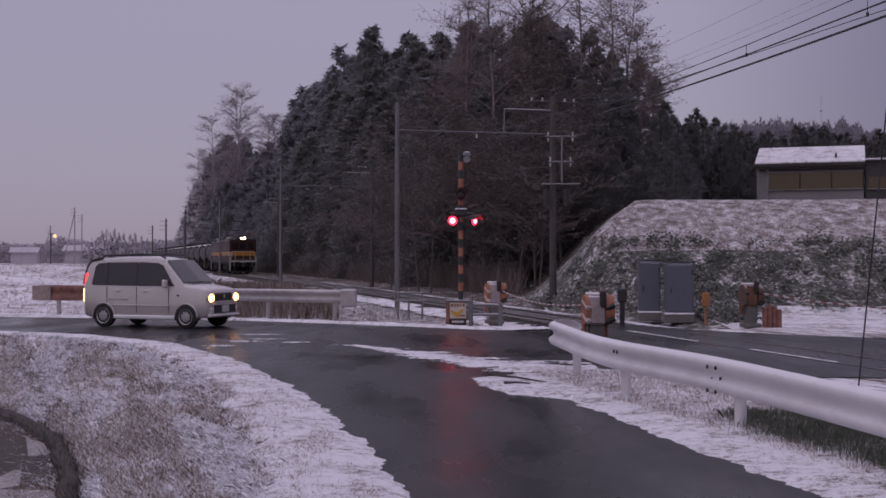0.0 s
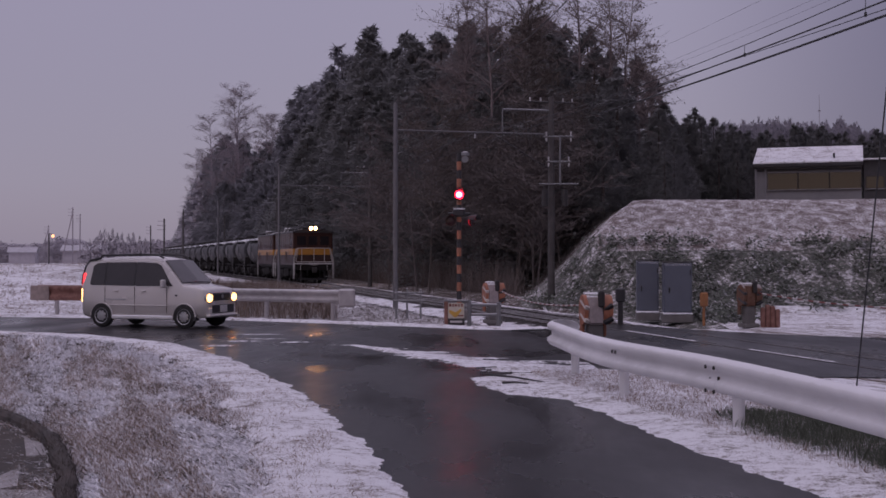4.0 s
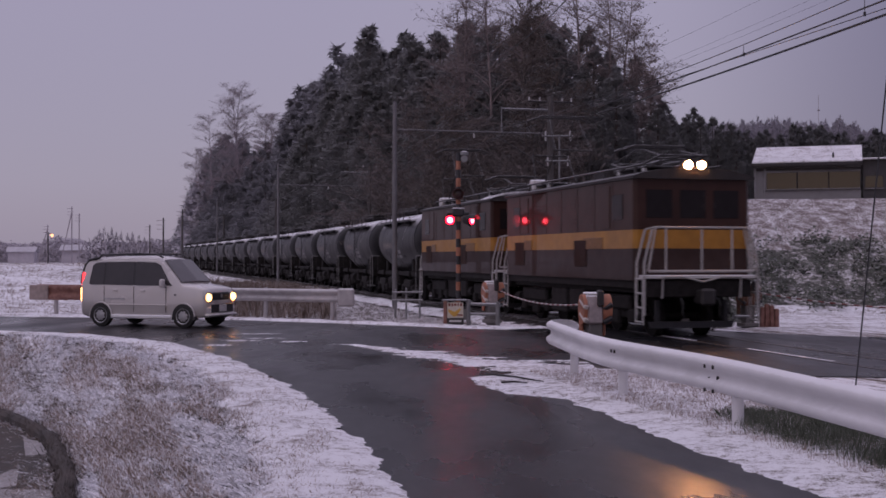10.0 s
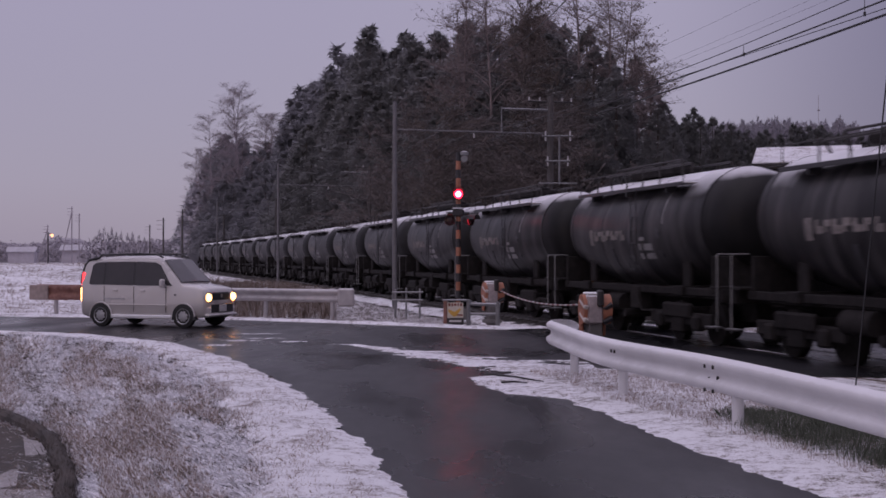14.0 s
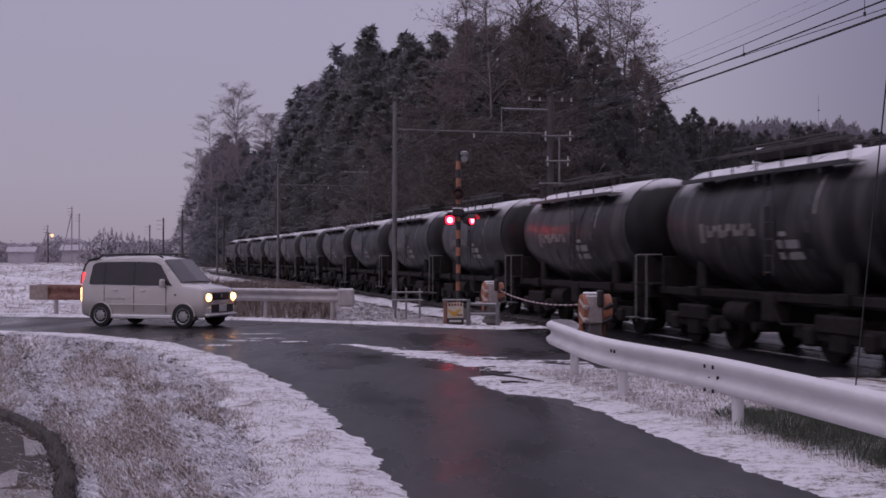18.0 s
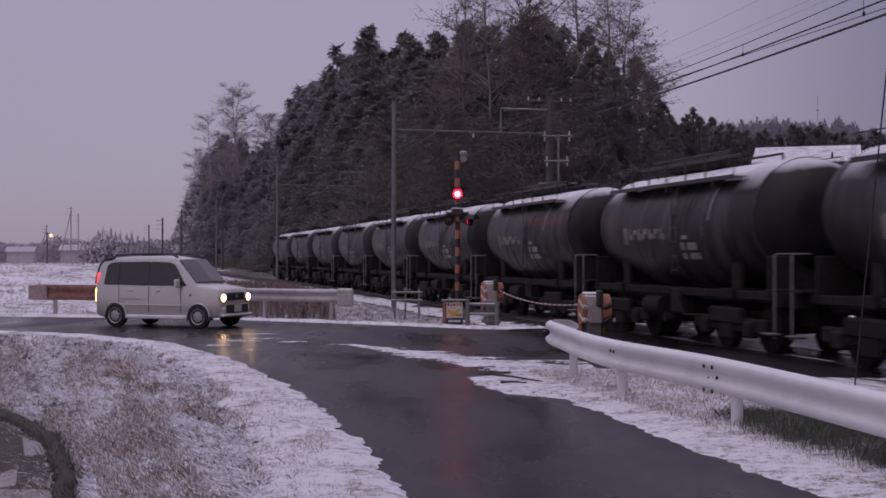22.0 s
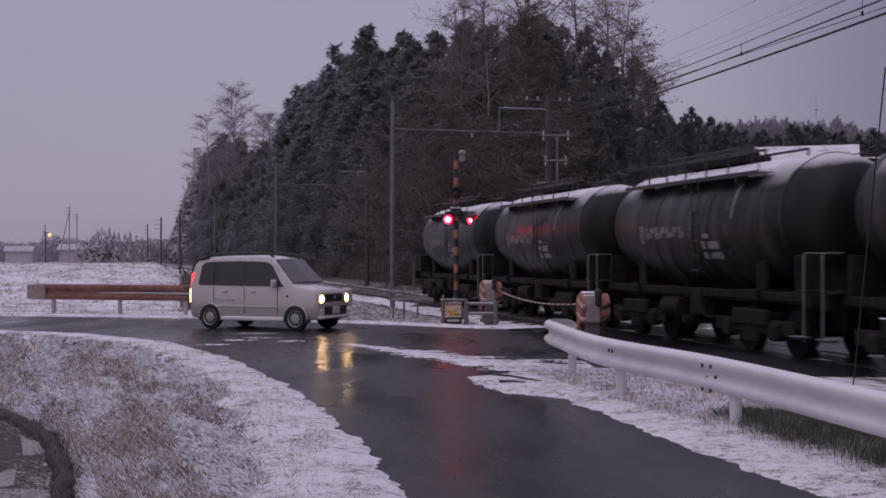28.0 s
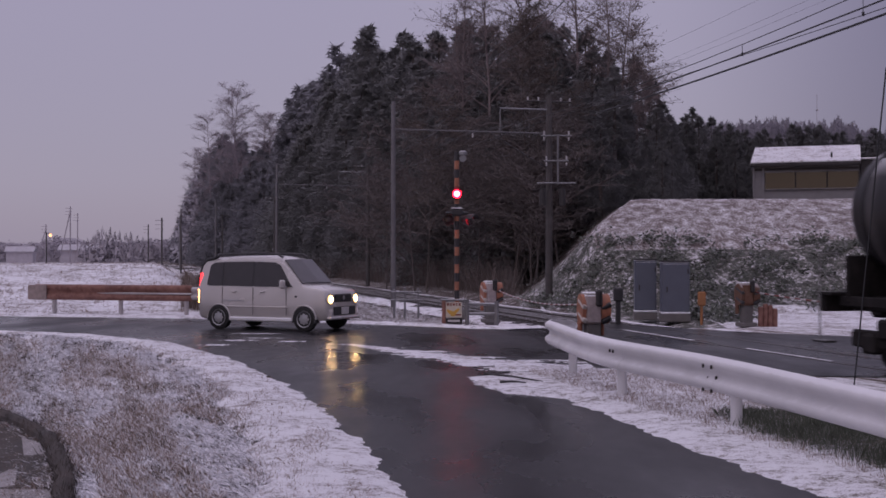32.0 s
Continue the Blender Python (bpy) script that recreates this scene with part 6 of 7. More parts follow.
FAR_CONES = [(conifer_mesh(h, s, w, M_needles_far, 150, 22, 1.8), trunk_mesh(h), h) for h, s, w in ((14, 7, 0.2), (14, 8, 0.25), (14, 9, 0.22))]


def conifer(x, y, k, s, rz, label="dark evergreen cedar of the wooded hill", group="cedars of the wooded hill", far=False, wide=1.0):
    cm, tm, h = {"mid": MID_CONES, "far": FAR_CONES}.get(far, CONES)[k]
    t = thing("conifer", label, "tree", group, at=pose(x, y, ground_z(x, y), 0, 0, rz) @ Matrix.Diagonal((s * wide, s * wide, s, 1)))
    for n, me in (("trunk", tm), ("crown", cm)):
        o = new(n, me)
        o.parent = t
    return t


def sky_line(x):
    """Height in the view of the wood's outline over the way across it."""
    pts = ((285, 415), (300, 370), (322, 332), (342, 322), (347, 270), (362, 255), (400, 228), (455, 238), (498, 235), (505, 205), (522, 165), (545, 138), (578, 122), (608, 78), (640, 88), (660, 48), (692, 72), (740, 58), (795, 66), (818, 42), (850, 62), (900, 48), (1000, 36), (1045, 62), (1090, 98), (1130, 114), (1160, 145), (1185, 198), (1200, 232))
    for (a, b), (c, d) in zip(pts, pts[1:]):
        if a <= x <= c:
            return b + (d - b) * (x - a) / (c - a)
    return 330


def plant_wood():
    rng = random.Random(11)
    for lat, step, low in ((8.5, 3.3, 0.6), (11.5, 3.4, 0.34), (15.5, 3.2, 0.1), (20, 3.0, 0.0)):
        q = 40.0
        while q < 345:
            p, a = track(q + rng.uniform(-0.8, 0.8), lat + rng.uniform(-1.0, 1.0))
            u = 784 + p.x / p.y * FOCAL
            q += step * rng.uniform(0.75, 1.25) * (1 if q < 110 else 1.5 if q < 200 else 2.2)
            if u > 1192 or u < 292 or (u > 1000 and lat < 10) or (lat > 18 and u < 520):
                continue
            full = 440 - sky_line(u)
            drop = full * low * rng.uniform(0.5, 1.25) + rng.uniform(-8, 14)
            top = EYE.z + (455 - sky_line(u) - drop) / FOCAL * p.y
            # the zone picks how much painted haze the crown has
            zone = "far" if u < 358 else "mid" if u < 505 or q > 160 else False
            k = rng.randrange(3 if zone else len(CONES))
            s = (top - ground_z(p.x, p.y)) / 14.5
            if s > 0.2:
                conifer(p.x, p.y, k, min(s, 2.4), rng.uniform(0, 360), "far tree of the wood, coloured pale for haze" if zone == "far" else "dark evergreen cedar of the wooded hill", far=zone, wide=1.3 + 0.4 * low)
    row = ((1165, 215), (1190, 208), (1202, 224), (1208, 208), (1230, 194), (1258, 203), (1276, 222), (1293, 224), (1310, 234), (1335, 229), (1347, 240), (1365, 236), (1385, 238), (1410, 219), (1424, 234), (1438, 230), (1455, 212), (1472, 236), (1488, 242), (1504, 230), (1520, 240), (1546, 229), (1568, 238), (1640, 236))
    for Y0, dv, step in ((104, -10, 0.8), (98, 12, 1.1)):
        X = Y0 * 0.18
        while X < Y0 * 0.4:
            Y = Y0 + rng.uniform(-2.5, 2.5)
            u = 784 + X / Y * FOCAL
            v = next((b + (d - b) * (u - a) / (c - a) for (a, b), (c, d) in zip(row, row[1:]) if a <= u <= c), 235)
            k = (2, 5, 3)[rng.randrange(3)]
            top = EYE.z + (455 - v - dv * rng.uniform(0.2, 1.2)) / FOCAL * Y
            conifer(X, Y, k, (top - ground_z(X, Y)) / CONES[k][2], rng.uniform(0, 360), "dark conifer behind the shed", "trees behind the shed", wide=1.05)
            X += step * rng.uniform(0.75, 1.2)


plant_wood()


def far_conifers(name, spots, material, label):
    """Far pointed conifers in one mesh: ragged cones of sprays."""
    rng = random.Random(8)
    verts, normals, faces = [], [], []
    for x, y, z, h, r in spots:
        for k in range(150):
            u = rng.random() ** 1.3
            w = rng.uniform(0, 6.283)
            out = Vector((math.cos(w), math.sin(w), 0))
            side = Vector((-out.y, out.x, 0))
            p = Vector((x, y, z + h * u)) + out * r * (1 - u) ** 0.85 * rng.uniform(0.6, 1.1)
            n = (out + Vector((0, 0, 0.5))).normalized()
            tri = [p - side * 0.22 * r * (1.2 - u), p + side * 0.22 * r * (1.2 - u), p + out * 0.12 * r + Vector((0, 0, (-0.12 if k % 3 else 0.14) * h * rng.uniform(0.5, 1)))]
            if (tri[1] - tri[0]).cross(tri[2] - tri[0]).dot(n) < 0:
                tri.reverse()
            b = len(verts)
            verts += [tuple(q) for q in tri]
            normals += [tuple(n)] * 3
            faces.append((b, b + 1, b + 2))
    me = bpy.data.meshes.new(name)
    me.from_pydata(verts, [], faces)
    me.materials.append(material)
    me.shade_smooth()
    me.normals_split_custom_set_from_vertices(normals)
    tagged(new(name, me), label, "woodland", kind="stuff")


def plant_far():
    rng = random.Random(12)
    ridge = []
    for Y0, low, step in ((292, 0, 1.5), (282, 7, 0.9), (272, 14, 0.9)):
        X = 62.0
        while X < 122:
            Y = Y0 + rng.uniform(-4, 4)
            u = 784 + X / Y * FOCAL
            v = 214 + low - 8 * math.exp(-((u - 1375) / 30) ** 2) - 5 * math.exp(-((u - 1485) / 22) ** 2) + max(0, u - 1500) * 0.3 + rng.uniform(-2.5, 5)
            top = EYE.z + (455 - v) / FOCAL * Y
            ridge.append((X, Y, top - 7, 7, rng.uniform(2.8, 4.2)))
            X += step * rng.uniform(0.6, 1.3)
    far_conifers("ridge_conifers", ridge, M_ridge, "conifers along the far ridge, coloured pale for haze")
    copse = []
    for u, v in ((176, 410), (184, 404), (190, 412), (198, 404), (206, 414), (214, 412), (226, 416), (234, 412), (246, 419), (256, 421), (168, 420), (158, 424), (150, 426), (268, 424)):
        p = px(u, v, 322 + rng.uniform(-8, 8))
        copse.append((p.x, p.y, 0, p.z, rng.uniform(1.8, 3.0)))
    far_conifers("far_copse", copse, M_mistwood, "conifers of a far copse, coloured pale for haze")




def bare_tree(x, y, h, seed, label, spread=0.16, material=None, twig=0.009, low=0.4, girth=1.0, limbs=22, fine=7):
    """A leader with rising limbs, side branches and fine hanging twigs."""
    rng = random.Random(seed)
    wood, mb = MB(), MB()
    lx, ly = rng.uniform(-0.06, 0.06), rng.uniform(-0.06, 0.06)

    def stem(z):
        return Vector((lx * z + 0.25 * math.sin(z * 0.5 + seed), ly * z, z))
    wood.tube([stem(h * k / 7) for k in range(8)], [h * 0.0085 * girth * (1 - 0.88 * k / 7) for k in range(8)], 7)
    for i in range(limbs):
        u = low + (0.97 - low) * (i + rng.random()) / limbs
        w = rng.uniform(0, 6.283)
        out = Vector((math.cos(w), math.sin(w), 0))
        ln = h * spread * (1.15 - 0.75 * u) * rng.uniform(0.7, 1.25) * 1.6
        p0 = stem(h * u)
        limb = [p0 + out * ln * k / 5 + Vector((0, 0, ln * (0.95 * k / 5 - 0.42 * (k / 5) ** 2))) for k in range(6)]
        wood.tube(limb, [h * 0.003 * (1 - u * 0.5) * (1 - 0.8 * k / 5) + 0.006 for k in range(6)], 5, cap=False)
        for j in range(9):
            t = rng.uniform(0.2, 1.0) * 4.99
            a = limb[int(t)].lerp(limb[int(t) + 1], t % 1)
            d = (out * 0.5 + Vector((rng.gauss(0, 0.6), rng.gauss(0, 0.6), rng.uniform(0.0, 0.7)))).normalized() * ln * rng.uniform(0.25, 0.5)
            b = a + d
            c = b + d * 0.45 + Vector((0, 0, -0.05 * d.length))
            mb.tube([a, b, c], [twig * 1.5, twig, twig * 0.6], 3, cap=False)
            for _ in range(fine):
                f = rng.random()
                e = a.lerp(b, f * 2) if f < 0.5 else b.lerp(c, f * 2 - 1)
                g = Vector((rng.gauss(0, 0.45), rng.gauss(0, 0.45), rng.uniform(-0.25, 0.5))) * (0.5 + 0.05 * h * 0.5)
                mb.tube([e, e + g * 0.6, e + g + Vector((0, 0, -0.05))], [twig * 0.8, twig * 0.7, twig * 0.4], 3, cap=False)
                for _ in range(2):
                    q = e + g * rng.uniform(0.4, 1.1)
                    mb.add([q, q + Vector((rng.gauss(0, 0.06), rng.gauss(0, 0.06), 0.03)), q + Vector((rng.gauss(0, 0.03), 0, -0.09))], [(0, 1, 2)])
    t = thing("bare_tree", label, "tree", "bare trees", at=pose(x, y, ground_z(x, y) - 0.1, 0, 0, rng.uniform(0, 360)))
    part("trunk", wood, material or M_palebark, t)
    part("crown", mb, material or M_palebark, t, "fine leafless twigs", smooth=0)
    return t


for u, v, Y, s in ((405, 150, 225, 1), (432, 152, 222, 2), (470, 198, 210, 3), (490, 205, 205, 4), (345, 265, 290, 5), (380, 200, 240, 6)):
    p = px(u, v, Y)
    bare_tree(p.x, Y, p.z - ground_z(p.x, Y), s, "tall far bare tree with twigs coloured pale for haze", 0.1, M_hazetwig, twig=0.015, low=0.3, limbs=38)
for u, v, Y, s, k, lo in ((822, -20, 82, 11, 0.13, 0.5), (870, -60, 80, 12, 0.13, 0.5), (920, -50, 84, 13, 0.13, 0.5), (948, 20, 84, 19, 0.11, 0.5), (800, 20, 84, 18, 0.08, 0.6),
                          (1035, -90, 76, 14, 0.15, 0.5), (1075, -70, 75, 15, 0.15, 0.45), (1108, -30, 74, 16, 0.14, 0.4), (1135, 50, 73, 17, 0.13, 0.4), (1150, 105, 71, 20, 0.12, 0.45),
                          (916, -30, 58, 21, 0.08, 0.6), (944, 30, 59, 22, 0.08, 0.55), (757, 165, 60, 23, 0.16, 0.3), (1010, 150, 60, 24, 0.12, 0.35)):
    p = px(u, v, Y)
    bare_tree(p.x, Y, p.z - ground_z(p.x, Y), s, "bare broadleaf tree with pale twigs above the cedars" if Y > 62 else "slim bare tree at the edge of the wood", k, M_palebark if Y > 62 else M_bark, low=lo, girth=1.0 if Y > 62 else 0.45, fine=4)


M_brownbark = mat("brown_brushwood", (0.13, 0.11, 0.105), 0.95, vary=0.35)
thicket = []
for k, (u, v, Y, sp) in enumerate(((735, 190, 62, 0.2), (845, 230, 60, 0.24), (955, 250, 60, 0.22), (690, 300, 68, 0.24))):
    p = px(u, v, Y)
    thicket.append(bare_tree(p.x, Y, p.z - ground_z(p.x, Y), 40 + k, "bare brown broadleaf tree at the foot of the wood", sp, M_brownbark, twig=0.012, low=0.16, girth=0.7))
spot = random.Random(66)
for k in range(26):
    q, lat = spot.uniform(48, 100), spot.uniform(6.2, 9.0)
    p, a = track(q, lat)
    if 610 < 784 + p.x / p.y * FOCAL < 1010:
        size = spot.uniform(0.5, 1.15)
        copy_thing(thicket[k % 4], pose(p.x, p.y, ground_z(p.x, p.y) - 0.1, 0, 0, spot.uniform(0, 360)) @ Matrix.Diagonal((size, size, size, 1)))


# ---------------------------------------------------------------- far country on the left


def far_poles():
    for u, v, vb, Y in ((127, 366, 470, 150), (140, 378, 470, 170), (84, 398, 470, 160), (265, 398, 462, 150), (289, 386, 465, 110), (323, 370, 470, 120)):
        p = px(u, v, Y)
        t = thing("utility_pole", "distant wooden utility pole with crossarms", "pole", "distant utility poles", at=pose(p.x, Y, 0))
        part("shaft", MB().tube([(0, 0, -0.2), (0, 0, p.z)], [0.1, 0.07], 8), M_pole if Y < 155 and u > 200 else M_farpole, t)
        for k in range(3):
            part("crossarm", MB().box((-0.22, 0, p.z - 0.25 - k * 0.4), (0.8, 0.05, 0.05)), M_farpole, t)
        if Y > 125 and u < 130:
            part("stay", MB().tube([(0, 0, p.z - 0.6), (-1.7, 0, -0.2)], 0.07, 6), M_farpole, t)


far_poles()


def street_lamp():
    p = px(92, 417, 150)
    t = thing("street_lamp", "distant street lamp glowing orange on a pole", "street lamp", at=pose(p.x, 150, 0))
    part("post", MB().tube([(-0.5, 0, -0.2), (-0.5, 0, p.z + 0.3)], 0.08, 8), M_dark, t)
    part("arm", MB().tube([(-0.5, 0, p.z + 0.3), (0, 0, p.z + 0.2)], 0.05, 6), M_dark, t)
    part("bulb", MB().tube([(0, 0, p.z - 0.2), (0, 0, p.z), (0, 0, p.z + 0.2)], [0.1, 0.2, 0.1], 12), M_street, t, "glowing orange bulb")


M_street = glow("orange_street_light", (1.0, 0.42, 0.2), 2.2)
street_lamp()


def farm_house(u, v, w, h, Y, label):
    p = px(u, v, Y)
    t = thing("farm_house", label, "house", "far farm houses", at=pose(p.x, Y, 0, 0, 0, 8))
    M = M_farwall
    part("wall", MB().box((0, 0, h / 2), (w, w * 0.6, h), b=0.05), M, t)
    a, b, d = w * 0.56, w * 0.38, h * 0.42
    part("roof", MB().prism(((-b, h), (0, h + d), (b, h), (b, h + 0.2), (0, h + d + 0.25), (-b, h + 0.2)), 0, -a, a), M_farroof, t, "pitched roof under snow")


# haze put into the house colours: walls close to the mist tone
M_farwall = mat("far_house_wall", (0.45, 0.42, 0.46), 0.9, vary=0.15, scale=1)
M_farroof = mat("far_snowy_roof", (0.5, 0.48, 0.52), 0.9, vary=0.15, scale=1)
farm_house(150, 440, 11.0, 3.4, 325, "far low farm house with a snowy roof")
farm_house(40, 440, 7.0, 3.0, 325, "far farm house beyond the field")


def bank_point(u, v):
    """Where a line of sight meets the bank."""
    z = -0.5
    for _ in range(12):
        Y = FOCAL * (EYE.z - z) / (v - 455)
        x = (u - 784) / FOCAL * Y
        z = ground_z(x, Y)
    return Vector((x, Y, z))


def drain():
    """Old concrete drain at the foot of the bank."""
    t = thing("concrete_drain", "broken concrete drain with a dark earthy lip in the bank", "drain")
    ring = [bank_point(u, v) for u, v in ((-60, 715), (0, 738), (45, 757), (84, 780), (105, 808), (117, 845), (118, 890), (110, 930))]
    pts = []
    for a, b in zip(ring, ring[1:]):
        pts += [a.lerp(b, k / 6) for k in range(6)]
    pts = [p + Vector((0.05 * noise.noise(p * 5), 0.05 * noise.noise(p * 7), 0.03)) for p in pts]
    part("ditch_lip", MB().tube(pts, [0.085 + 0.06 * abs(noise.noise(p * 6)) for p in pts], 10), M_mud, t, "dark earthy lip of the ditch")
    rng = random.Random(77)
    mb = MB()
    for _ in range(1400):
        p = pts[rng.randrange(len(pts))] + Vector((rng.gauss(0, 0.06), rng.gauss(0, 0.06), 0.02))
        h, w = rng.uniform(0.05, 0.15), rng.uniform(0, 6.283)
        d = Vector((rng.gauss(0, 0.05), rng.gauss(0, 0.05), h))
        e = Vector((math.cos(w), math.sin(w), 0)) * 0.005
        mb.add([p - e, p + e, p + d], [(0, 1, 2)])
    part("dead_grass", mb, M_mud, t, "dark dead grass hanging over the lip", smooth=0)

    def slab(name, corners, h, material, lab=""):
        base = [bank_point(u, v) for u, v in corners]
        up = Vector((0, 0, h))
        down = Vector((0, 0, -0.25))
        part(name, MB().loft([[p + down for p in base], [p + up for p in base]]), material, t, lab, smooth=0)
    slab("basin_floor", ((-60, 735), (0, 750), (45, 770), (82, 792), (100, 820), (110, 850), (110, 910), (-60, 930)), 0.03, M_mud, "wet brown floor")
    slab("slab", ((-10, 782), (37, 778), (38, 822), (-10, 832)), 0.05, M_oldconcrete, "grey concrete slab")
    slab("slab", ((42, 783), (74, 792), (82, 813), (46, 816)), 0.06, M_oldconcrete, "grey concrete slab, tilted")
    slab("side_wall", ((-10, 842), (34, 838), (30, 868), (-10, 874)), 0.05, M_oldconcrete)
    # solid black slab in place of the shaded opening
    slab("dark_opening", ((10, 828), (37, 826), (38, 862), (20, 880)), 0.035, M_black, "black slab for the shaded mouth of the drain")
    slab("coping", ((-10, 873), (108, 876), (108, 890), (-10, 890)), 0.045, M_oldconcrete)


M_oldconcrete = mat("weathered_concrete", (0.27, 0.25, 0.25), 0.9, vary=0.35, scale=14, bump=0.4, tint=(0.4, 0.38, 0.385))
drain()


# far wood and copse: haze put into the base colour
M_mistwood = mat("haze_pale_far_wood", (0.38, 0.352, 0.388), 0.95, vary=0.15, scale=0.1, bump=0)


plant_far()


def distance():
    rng = random.Random(5)
    mb = MB()

    def wood_top(X):
        return 5.2 + 6.5 * abs(noise.noise((X * 0.04, 0, 1))) + 2.0 * noise.noise((X * 0.22, 0, 5))
    for i in range(12000):
        X = rng.uniform(-190, -60)
        leaf_cloud(mb, (X, rng.uniform(348, 362), wood_top(X) * rng.uniform(0.1, 1.04)), 0.9, rng, 2)
    rows = []
    for k in range(66):
        X = -192 + k * 2.05
        top = wood_top(X)
        rows.append([(X, 352, -1), (X, 354, top * 0.7), (X, 358, top), (X, 380, top), (X, 400, -1)])
    mb.loft(rows)
    lone("far_woodland", mb, M_mistwood, "line of far trees across the fields, coloured pale for haze", "woodland", kind="stuff", smooth=0)
    mb = MB()
    rows = []
    for k in range(24):
        X = 55 + k * 5
        rows.append([(X, 265, -1), (X, 288, 30 + 2.0 * noise.noise((X * 0.05, 0, 2)) - max(0, X - 95) * 0.06), (X, 330, 29), (X, 380, -1)])
    mb.loft(rows)
    lone("far_ridge", mb, M_ridge, "pale wooded ridge far behind the shed", "hill", kind="structure")


distance()


# ---------------------------------------------------------------- grass, weeds and shrubs
M_blade = island_mat("frosted_grass", ((0.0, (0.21, 0.155, 0.13)), (0.4, (0.36, 0.29, 0.25)), (0.62, (0.52, 0.45, 0.42)), (0.72, (0.76, 0.74, 0.76)), (1.0, (0.86, 0.86, 0.89))))
M_fleck = island_mat("wet_dark_grass", ((0.0, (0.075, 0.068, 0.064)), (0.7, (0.13, 0.118, 0.11)), (1.0, (0.2, 0.18, 0.17))))
# withered grass, darkened to give the shadows between tussocks as well
M_weedblade = island_mat("tussock_and_shadow_blades", ((0.0, (0.1, 0.085, 0.07)), (0.6, (0.2, 0.168, 0.14)), (1.0, (0.32, 0.28, 0.25))))
M_clump = island_mat("snow_clumps", ((0.0, (0.7, 0.69, 0.72)), (1.0, (0.86, 0.86, 0.89))))
M_stalk = island_mat("dry_stalks", ((0.0, (0.07, 0.052, 0.042)), (0.6, (0.19, 0.145, 0.118)), (1.0, (0.45, 0.4, 0.375))))
M_shrub = island_mat("frosted_shrub", ((0.0, (0.125, 0.135, 0.115)), (0.5, (0.15, 0.162, 0.138)), (0.82, (0.19, 0.196, 0.178)), (1.0, (0.36, 0.36, 0.37))))
M_brush = island_mat("bare_brush", ((0.0, (0.09, 0.072, 0.064)), (0.7, (0.16, 0.13, 0.118)), (1.0, (0.24, 0.205, 0.195))))


def blades(name, place, count, lo, hi, width, material, label, seed, lean=0.5, lift=0.0, spread=0.03):
    """Grass: many thin blades rooted on the ground wherever place() finds room."""
    rng = random.Random(seed)
    mb = MB()
    made = 0
    while made < count:
        spot = place(rng)
        if spot is None:
            continue
        x, y, dens = spot
        if rng.random() > dens:
            continue
        z = ground_z(x, y) - 0.02 + lift
        for _ in range(3):
            w = rng.uniform(0, 6.283)
            h = rng.uniform(lo, hi)
            d = Vector((rng.gauss(0, 1), rng.gauss(0, 1), 0)) * lean * h * 0.6
            o = Vector((x + rng.gauss(0, spread), y + rng.gauss(0, spread), z))
            s = Vector((math.cos(w), math.sin(w), 0)) * width
            mid = o + d * 0.4 + Vector((0, 0, h * 0.65))
            mb.add([o - s, o + s, mid + s * 0.7, o + d + Vector((0, 0, h)), mid - s * 0.7], [(0, 1, 2, 3, 4)])
        made += 1
    return lone(name, mb, material, label, "grass", kind="stuff", smooth=0)


def lying(x, y, a, b, k):
    """Uneven growth in tufts that lie down the slope: a across them and b along."""
    return noise.noise(((0.94 * x + 0.34 * y) * a, (0.94 * y - 0.34 * x) * b, k))


def on_bank(rng):
    y = 8.0 + 19.0 * rng.random() ** 1.3
    x = rng.uniform(-0.42 * y, 0)
    d = bank_drop(x, y)
    if d < 0.5:
        return None
    patch = 0.32 + 1.4 * lying(x, y, 2.0, 0.16, 2.3) + 1.2 * lying(x, y, 8, 0.7, 7.4)
    return x, y, max(0.05, patch) * (0.12 if d < 1.1 else 1)


def snow_spots(rng):
    y = 8.0 + 19.0 * rng.random() ** 1.3
    x = rng.uniform(-0.42 * y, 0)
    d = bank_drop(x, y)
    if d < 0.4:
        return None
    return x, y, max(0.1, 0.42 - 1.3 * lying(x, y, 2.0, 0.16, 2.3) - 1.1 * lying(x, y, 8, 0.7, 7.4))


def on_verge(rng):
    y = rng.uniform(7.5, 17.5)
    x = rng.uniform(1.3, 4.4)
    foot = 1.84 + (16.96 - y) * 0.25
    if x < foot - 0.55:
        return None
    return x, y, 0.3 + 0.7 * max(0, noise.noise((x * 2, y * 2, 5)))


def by_rail(rng):
    y = rng.uniform(30.5, 72)
    x = rng.uniform(-0.36 * y, 0.5)
    lat = side_of_track(x, y)
    edge = 32.9 - 0.42 * (x + 6.8)
    if lat > -2.6 or y < edge + 0.9:
        return None
    u = 784 + x / y * FOCAL
    return (x, y, 0.9) if 390 < u < 592 else None


blades("bank_grass", on_bank, 23000, 0.025, 0.1, 0.0045, M_blade, "dry grass tufts poking through snow on the bank", 21, 0.9)


def in_tussock(rng):
    y = 8.0 + 17.0 * rng.random() ** 1.3
    x = rng.uniform(-0.42 * y, 0)
    if bank_drop(x, y) < 0.8:
        return None
    return x, y, max(0.0, 1.4 * lying(x, y, 9, 0.9, 3.1) + 0.9 * lying(x, y, 1.6, 0.14, 9.2) - 0.1)


# dark blades draw the tussocks and the shadows among them
blades("bank_weeds", in_tussock, 6500, 0.025, 0.09, 0.0045, M_weedblade, "dark blades for withered tussocks and their shadows on the bank", 26, 0.8)
